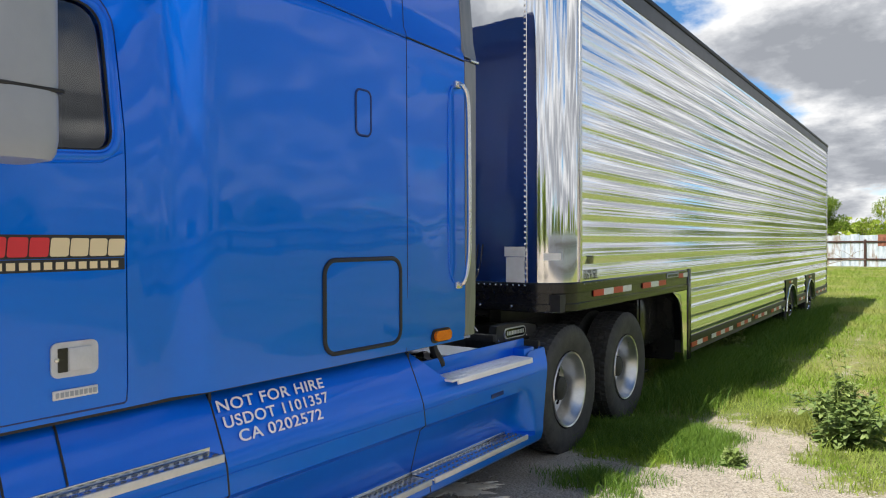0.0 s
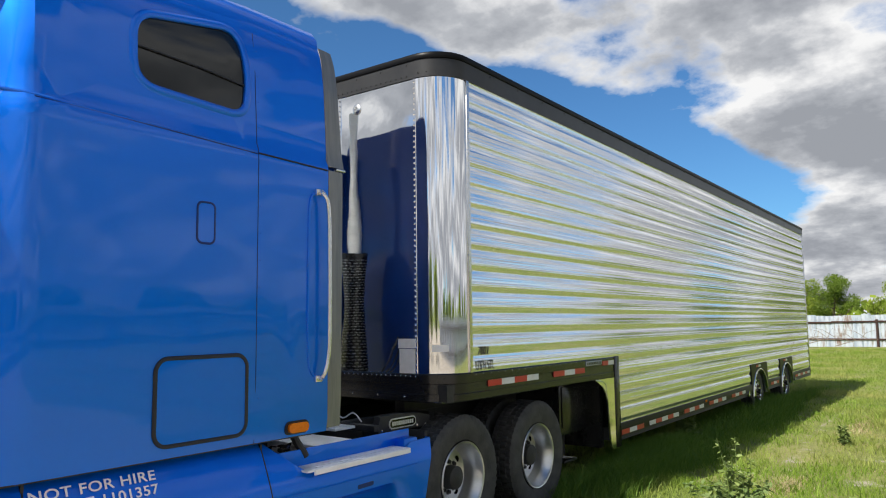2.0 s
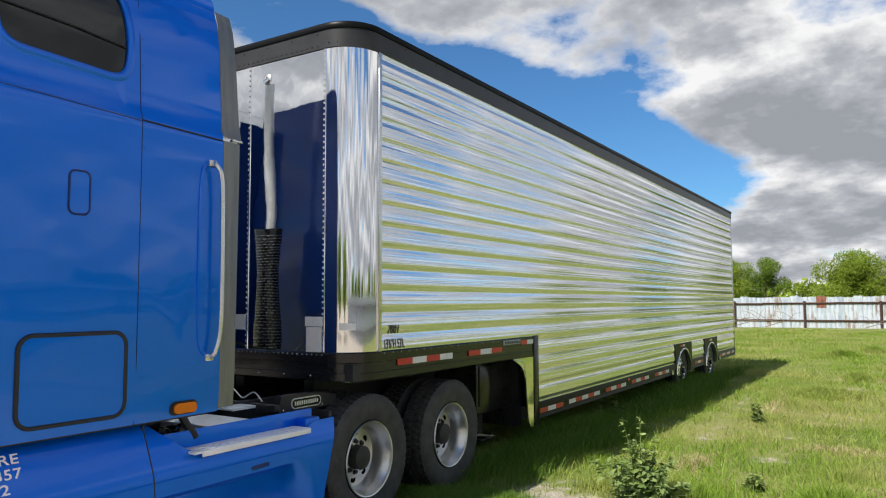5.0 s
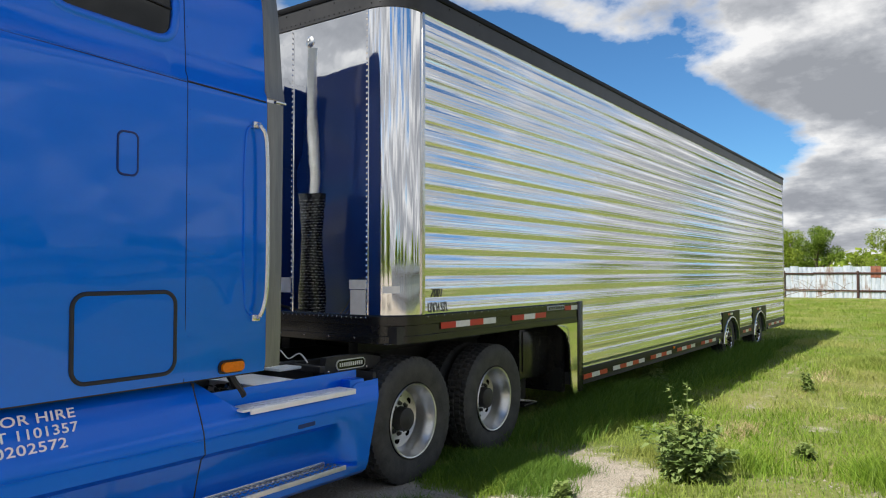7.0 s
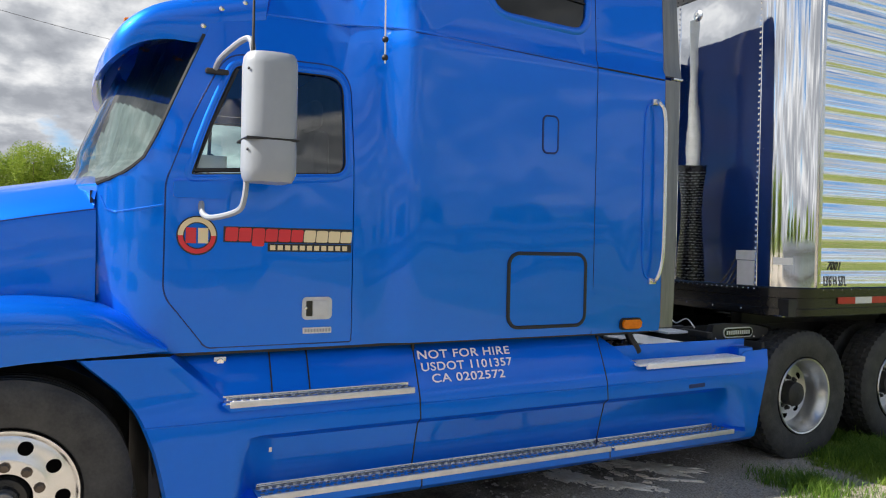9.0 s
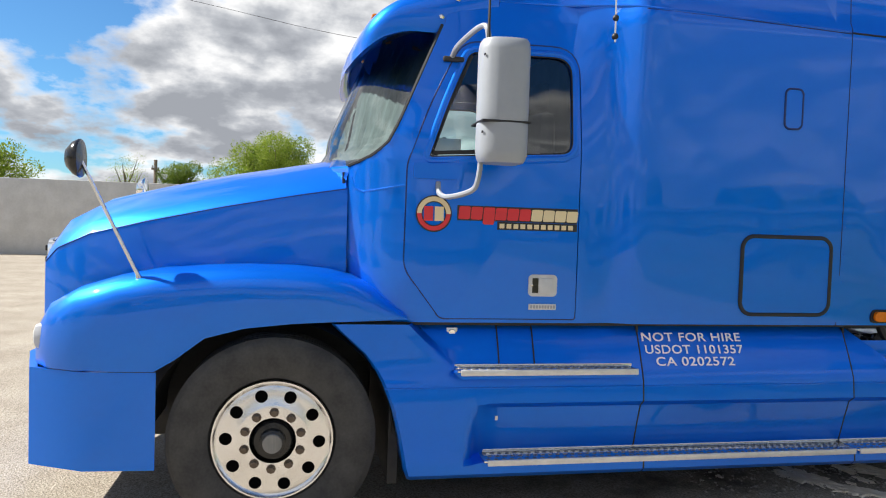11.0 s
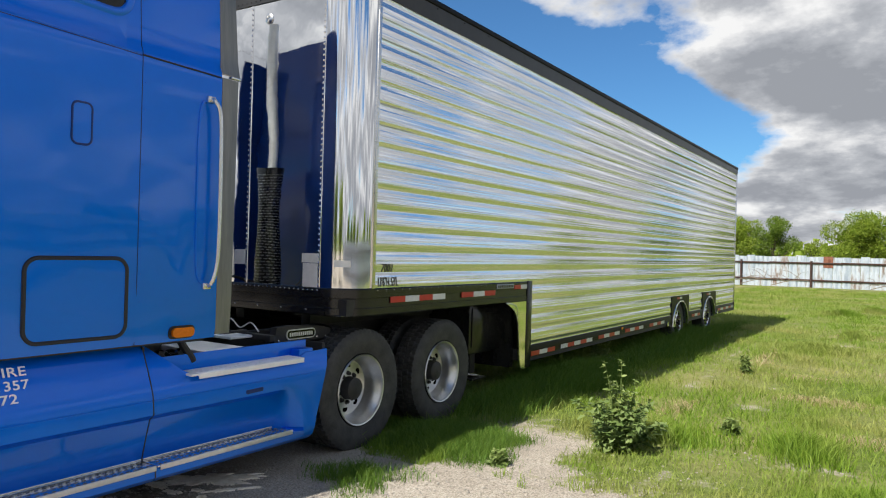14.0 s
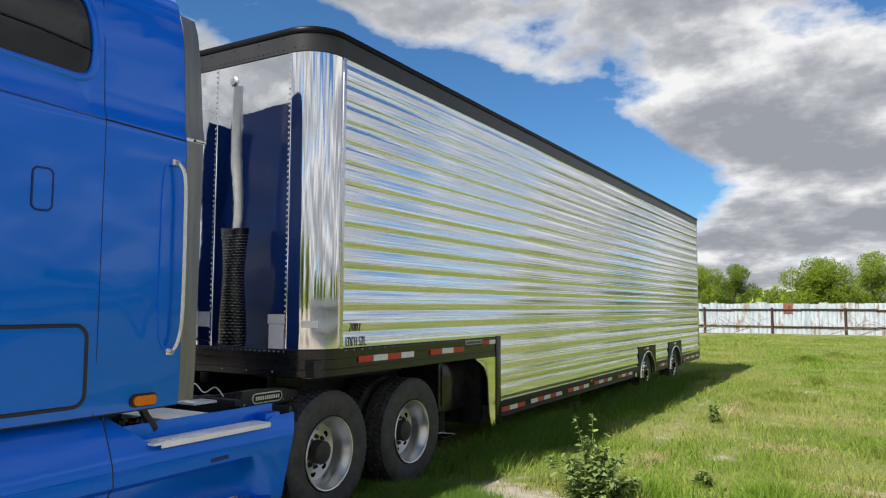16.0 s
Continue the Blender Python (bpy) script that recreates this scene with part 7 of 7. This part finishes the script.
def build_weed(x, y, h, spread, seed, stems, label):
    """A leafy weed: stems and many long leaves."""
    rng = random.Random(seed)
    z0 = ground_height(x, y)
    weed = thing("weed_plant", (x, y, z0), label, "plant")
    verts, low_faces, faces = [], [], []
    for s in range(stems):
        a = rng.uniform(0, 2 * math.pi)
        tall = s < 13
        hh = h * (rng.uniform(0.55, 1.05) if tall else rng.uniform(0.3, 0.62))
        out = spread * (rng.uniform(0.05, 0.55) if tall else rng.uniform(0.4, 1.0))
        base = Vector((x + 0.25 * out * math.cos(a), y + 0.25 * out * math.sin(a), z0 - 0.02))
        tip = Vector((x + out * math.cos(a), y + out * math.sin(a), z0 + hh))
        mid = (base + tip) / 2 + Vector((rng.uniform(-0.04, 0.04), rng.uniform(-0.04, 0.04), 0.1 * hh))
        path = smooth_path([base, mid, tip], 7)
        bm = bmesh.new()
        tube(bm, path, [0.007 * (1 - 0.75 * i / (len(path) - 1)) for i in range(len(path))], 5)
        part("stem", bm, WEED, weed)
        for i in range(36 if tall else 34):
            t = rng.uniform(0.05, 1.0) ** (0.9 if tall else 0.8)
            p = path[min(len(path) - 1, int(t * (len(path) - 1)))]
            size = (0.05 + 0.11 * (1 - t)) * rng.uniform(0.5, 1.25) if not tall else (0.034 + 0.08 * (1 - t)) * rng.uniform(0.6, 1.3)
            d = Vector((rng.gauss(0, 1), rng.gauss(0, 1), rng.uniform(-0.3, 0.9))).normalized()
            sd = d.cross(Vector((rng.gauss(0, 0.4), rng.gauss(0, 0.4), 1))).normalized()
            nrm = sd.cross(d)
            k = len(verts)
            w = size * 0.27
            for q in (p, p + d * size * 0.35 + sd * w + nrm * w * 0.3, p + d * size * 0.4 - nrm * w * 0.15, p + d * size * 0.35 - sd * w + nrm * w * 0.3, p + d * size * 0.75 + sd * w * 0.7 - nrm * size * 0.08, p + d * size * 0.75 - sd * w * 0.7 - nrm * size * 0.08, p + d * size - nrm * size * 0.22):
                verts.append(tuple(q))
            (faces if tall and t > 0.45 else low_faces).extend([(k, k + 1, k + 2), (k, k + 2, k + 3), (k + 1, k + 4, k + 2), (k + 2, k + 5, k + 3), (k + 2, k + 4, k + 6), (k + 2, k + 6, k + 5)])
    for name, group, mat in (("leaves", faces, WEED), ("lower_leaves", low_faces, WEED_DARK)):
        if not group:
            continue
        used = sorted({i for f in group for i in f})
        place = {v: i for i, v in enumerate(used)}
        ob = new(name, raw_mesh(name, [verts[i] for i in used], [[place[i] for i in f] for f in group], mat))
        ob.parent = weed
        ob.matrix_parent_inverse = weed.matrix_basis.inverted()
    return weed




# pale ragged patches stand in for sunlight thrown on the shaded ground
def fleck_patch(x, y, rx, ry, seed, turn):
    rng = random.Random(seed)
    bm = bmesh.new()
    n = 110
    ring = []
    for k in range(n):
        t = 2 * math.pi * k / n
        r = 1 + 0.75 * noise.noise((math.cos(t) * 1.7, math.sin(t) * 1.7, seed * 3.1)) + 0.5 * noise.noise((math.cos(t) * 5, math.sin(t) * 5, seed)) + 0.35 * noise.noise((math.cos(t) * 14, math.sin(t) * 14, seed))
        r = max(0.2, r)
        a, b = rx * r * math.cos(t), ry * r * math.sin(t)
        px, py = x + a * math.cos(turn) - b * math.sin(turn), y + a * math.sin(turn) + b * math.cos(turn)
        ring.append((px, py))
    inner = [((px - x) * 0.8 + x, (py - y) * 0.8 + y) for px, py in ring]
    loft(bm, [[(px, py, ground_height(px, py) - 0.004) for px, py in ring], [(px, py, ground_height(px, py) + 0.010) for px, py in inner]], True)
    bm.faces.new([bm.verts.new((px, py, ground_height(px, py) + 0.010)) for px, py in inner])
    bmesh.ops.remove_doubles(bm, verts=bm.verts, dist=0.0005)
    single("sun_fleck_patch", bm, SUN_FLECK, "pale patch standing in for sunlight thrown under the tractor", "mud", "mud patches")


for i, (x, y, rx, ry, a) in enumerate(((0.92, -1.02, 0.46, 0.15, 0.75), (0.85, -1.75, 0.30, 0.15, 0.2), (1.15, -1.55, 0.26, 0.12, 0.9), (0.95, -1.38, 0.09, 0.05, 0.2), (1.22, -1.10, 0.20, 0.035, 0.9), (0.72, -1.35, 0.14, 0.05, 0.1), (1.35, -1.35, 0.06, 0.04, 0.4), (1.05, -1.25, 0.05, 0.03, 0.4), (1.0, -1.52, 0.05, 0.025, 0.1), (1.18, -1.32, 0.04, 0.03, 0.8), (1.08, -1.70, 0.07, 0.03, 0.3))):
    fleck_patch(x, y, rx * 0.8, ry * 0.8, i + 1, a)
build_weed(3.06, 1.66, 0.78, 0.42, 8, 46, "leafy dark green weed with tall seed stems")
build_weed(2.42, 0.62, 0.13, 0.10, 9, 8, "small green weed on the dirt")
build_weed(1.15, 6.2, 0.42, 0.40, 10, 16, "leafy weed in the shade under the trailer")
build_weed(3.75, 2.9, 0.16, 0.16, 14, 8, "small low weed in the meadow")


rng_w = random.Random(91)
for i in range(5):
    wx, wy = rng_w.uniform(2.6, 9.0), rng_w.uniform(4.0, 22.0)
    if wx < 2.6 + 0.02 * wy:
        wx += 1.0
    build_weed(wx, wy, rng_w.uniform(0.16, 0.34), rng_w.uniform(0.16, 0.32), 60 + i, 7, "low green weed in the meadow")


def dead_branch(x, y, seed, length):
    rng = random.Random(seed)
    br = thing("dead_branch", (x, y, 0), "dry bare branch lying before the fence", "branch", "dry branches")
    a = rng.uniform(-0.6, 0.6)
    main = [Vector((x, y, 0.1)), Vector((x + math.cos(a) * length * 0.5, y + math.sin(a) * length * 0.5, 0.45)), Vector((x + math.cos(a) * length, y + math.sin(a) * length, 0.5))]
    bm = bmesh.new()
    tube(bm, smooth_path(main, 5), [0.03 - 0.002 * i for i in range(11)], 6)
    part("limb", bm, TWIG, br)
    for k in range(6):
        p = main[0].lerp(main[2], rng.uniform(0.15, 0.9)) + Vector((0, 0, 0.2))
        q = p + Vector((rng.uniform(-1.4, 1.4), rng.uniform(-0.6, 0.6), rng.uniform(-0.3, 0.7)))
        bm = bmesh.new()
        tube(bm, [p, (p + q) / 2 + Vector((0, 0, 0.15)), q], [0.02, 0.014, 0.006], 5)
        part("twig", bm, TWIG, br)
    return br


for i, (x, y) in enumerate(((-4.6, 47.0), (-2.6, 46.4), (3.0, 46.6), (4.6, 46.2), (-5.6, 46.6), (7.5, 46.8))):
    dead_branch(x, y, 40 + i, 2.4)


def scatter_pebbles():
    """Small stones on the drive, eight faces each."""
    nr = np.random.default_rng(15)
    n = 14000
    x = nr.uniform(0.6, 5.0, n)
    y = -2.6 + 5.2 * nr.uniform(0, 1, n)
    keep = np.array([dirt_amount(a, b) > nr.uniform(0.25, 0.9) for a, b in zip(x, y)])
    x, y = x[keep], y[keep]
    n = len(x)
    s = 0.004 + 0.012 * nr.uniform(0, 1, n) ** 3
    z = np.array([ground_height(a, b) for a, b in zip(x, y)])
    c = np.stack([x, y, z + s * 0.25], axis=1)
    a = nr.uniform(0, 2 * math.pi, n)
    u = np.stack([np.cos(a), np.sin(a), np.zeros(n)], axis=1) * (s * nr.uniform(0.8, 1.6, n))[:, None]
    v = np.stack([-np.sin(a), np.cos(a), np.zeros(n)], axis=1) * (s * nr.uniform(0.6, 1.1, n))[:, None]
    w = np.stack([np.zeros(n), np.zeros(n), s * nr.uniform(0.4, 0.8, n)], axis=1)
    verts = np.stack([c + u, c + v, c - u, c - v, c + w, c - w], axis=1).reshape(-1, 3)
    k = np.arange(n)[:, None] * 6
    f = np.concatenate([k + np.array([t]) for t in ((0, 1, 4), (1, 2, 4), (2, 3, 4), (3, 0, 4), (1, 0, 5), (2, 1, 5), (3, 2, 5), (0, 3, 5))], axis=0)
    tagged(new("pebbles", raw_mesh("pebbles", verts, f, PEBBLE, True)), "small pale pebbles strewn over the dirt drive", "pebbles", kind="stuff")


scatter_pebbles()
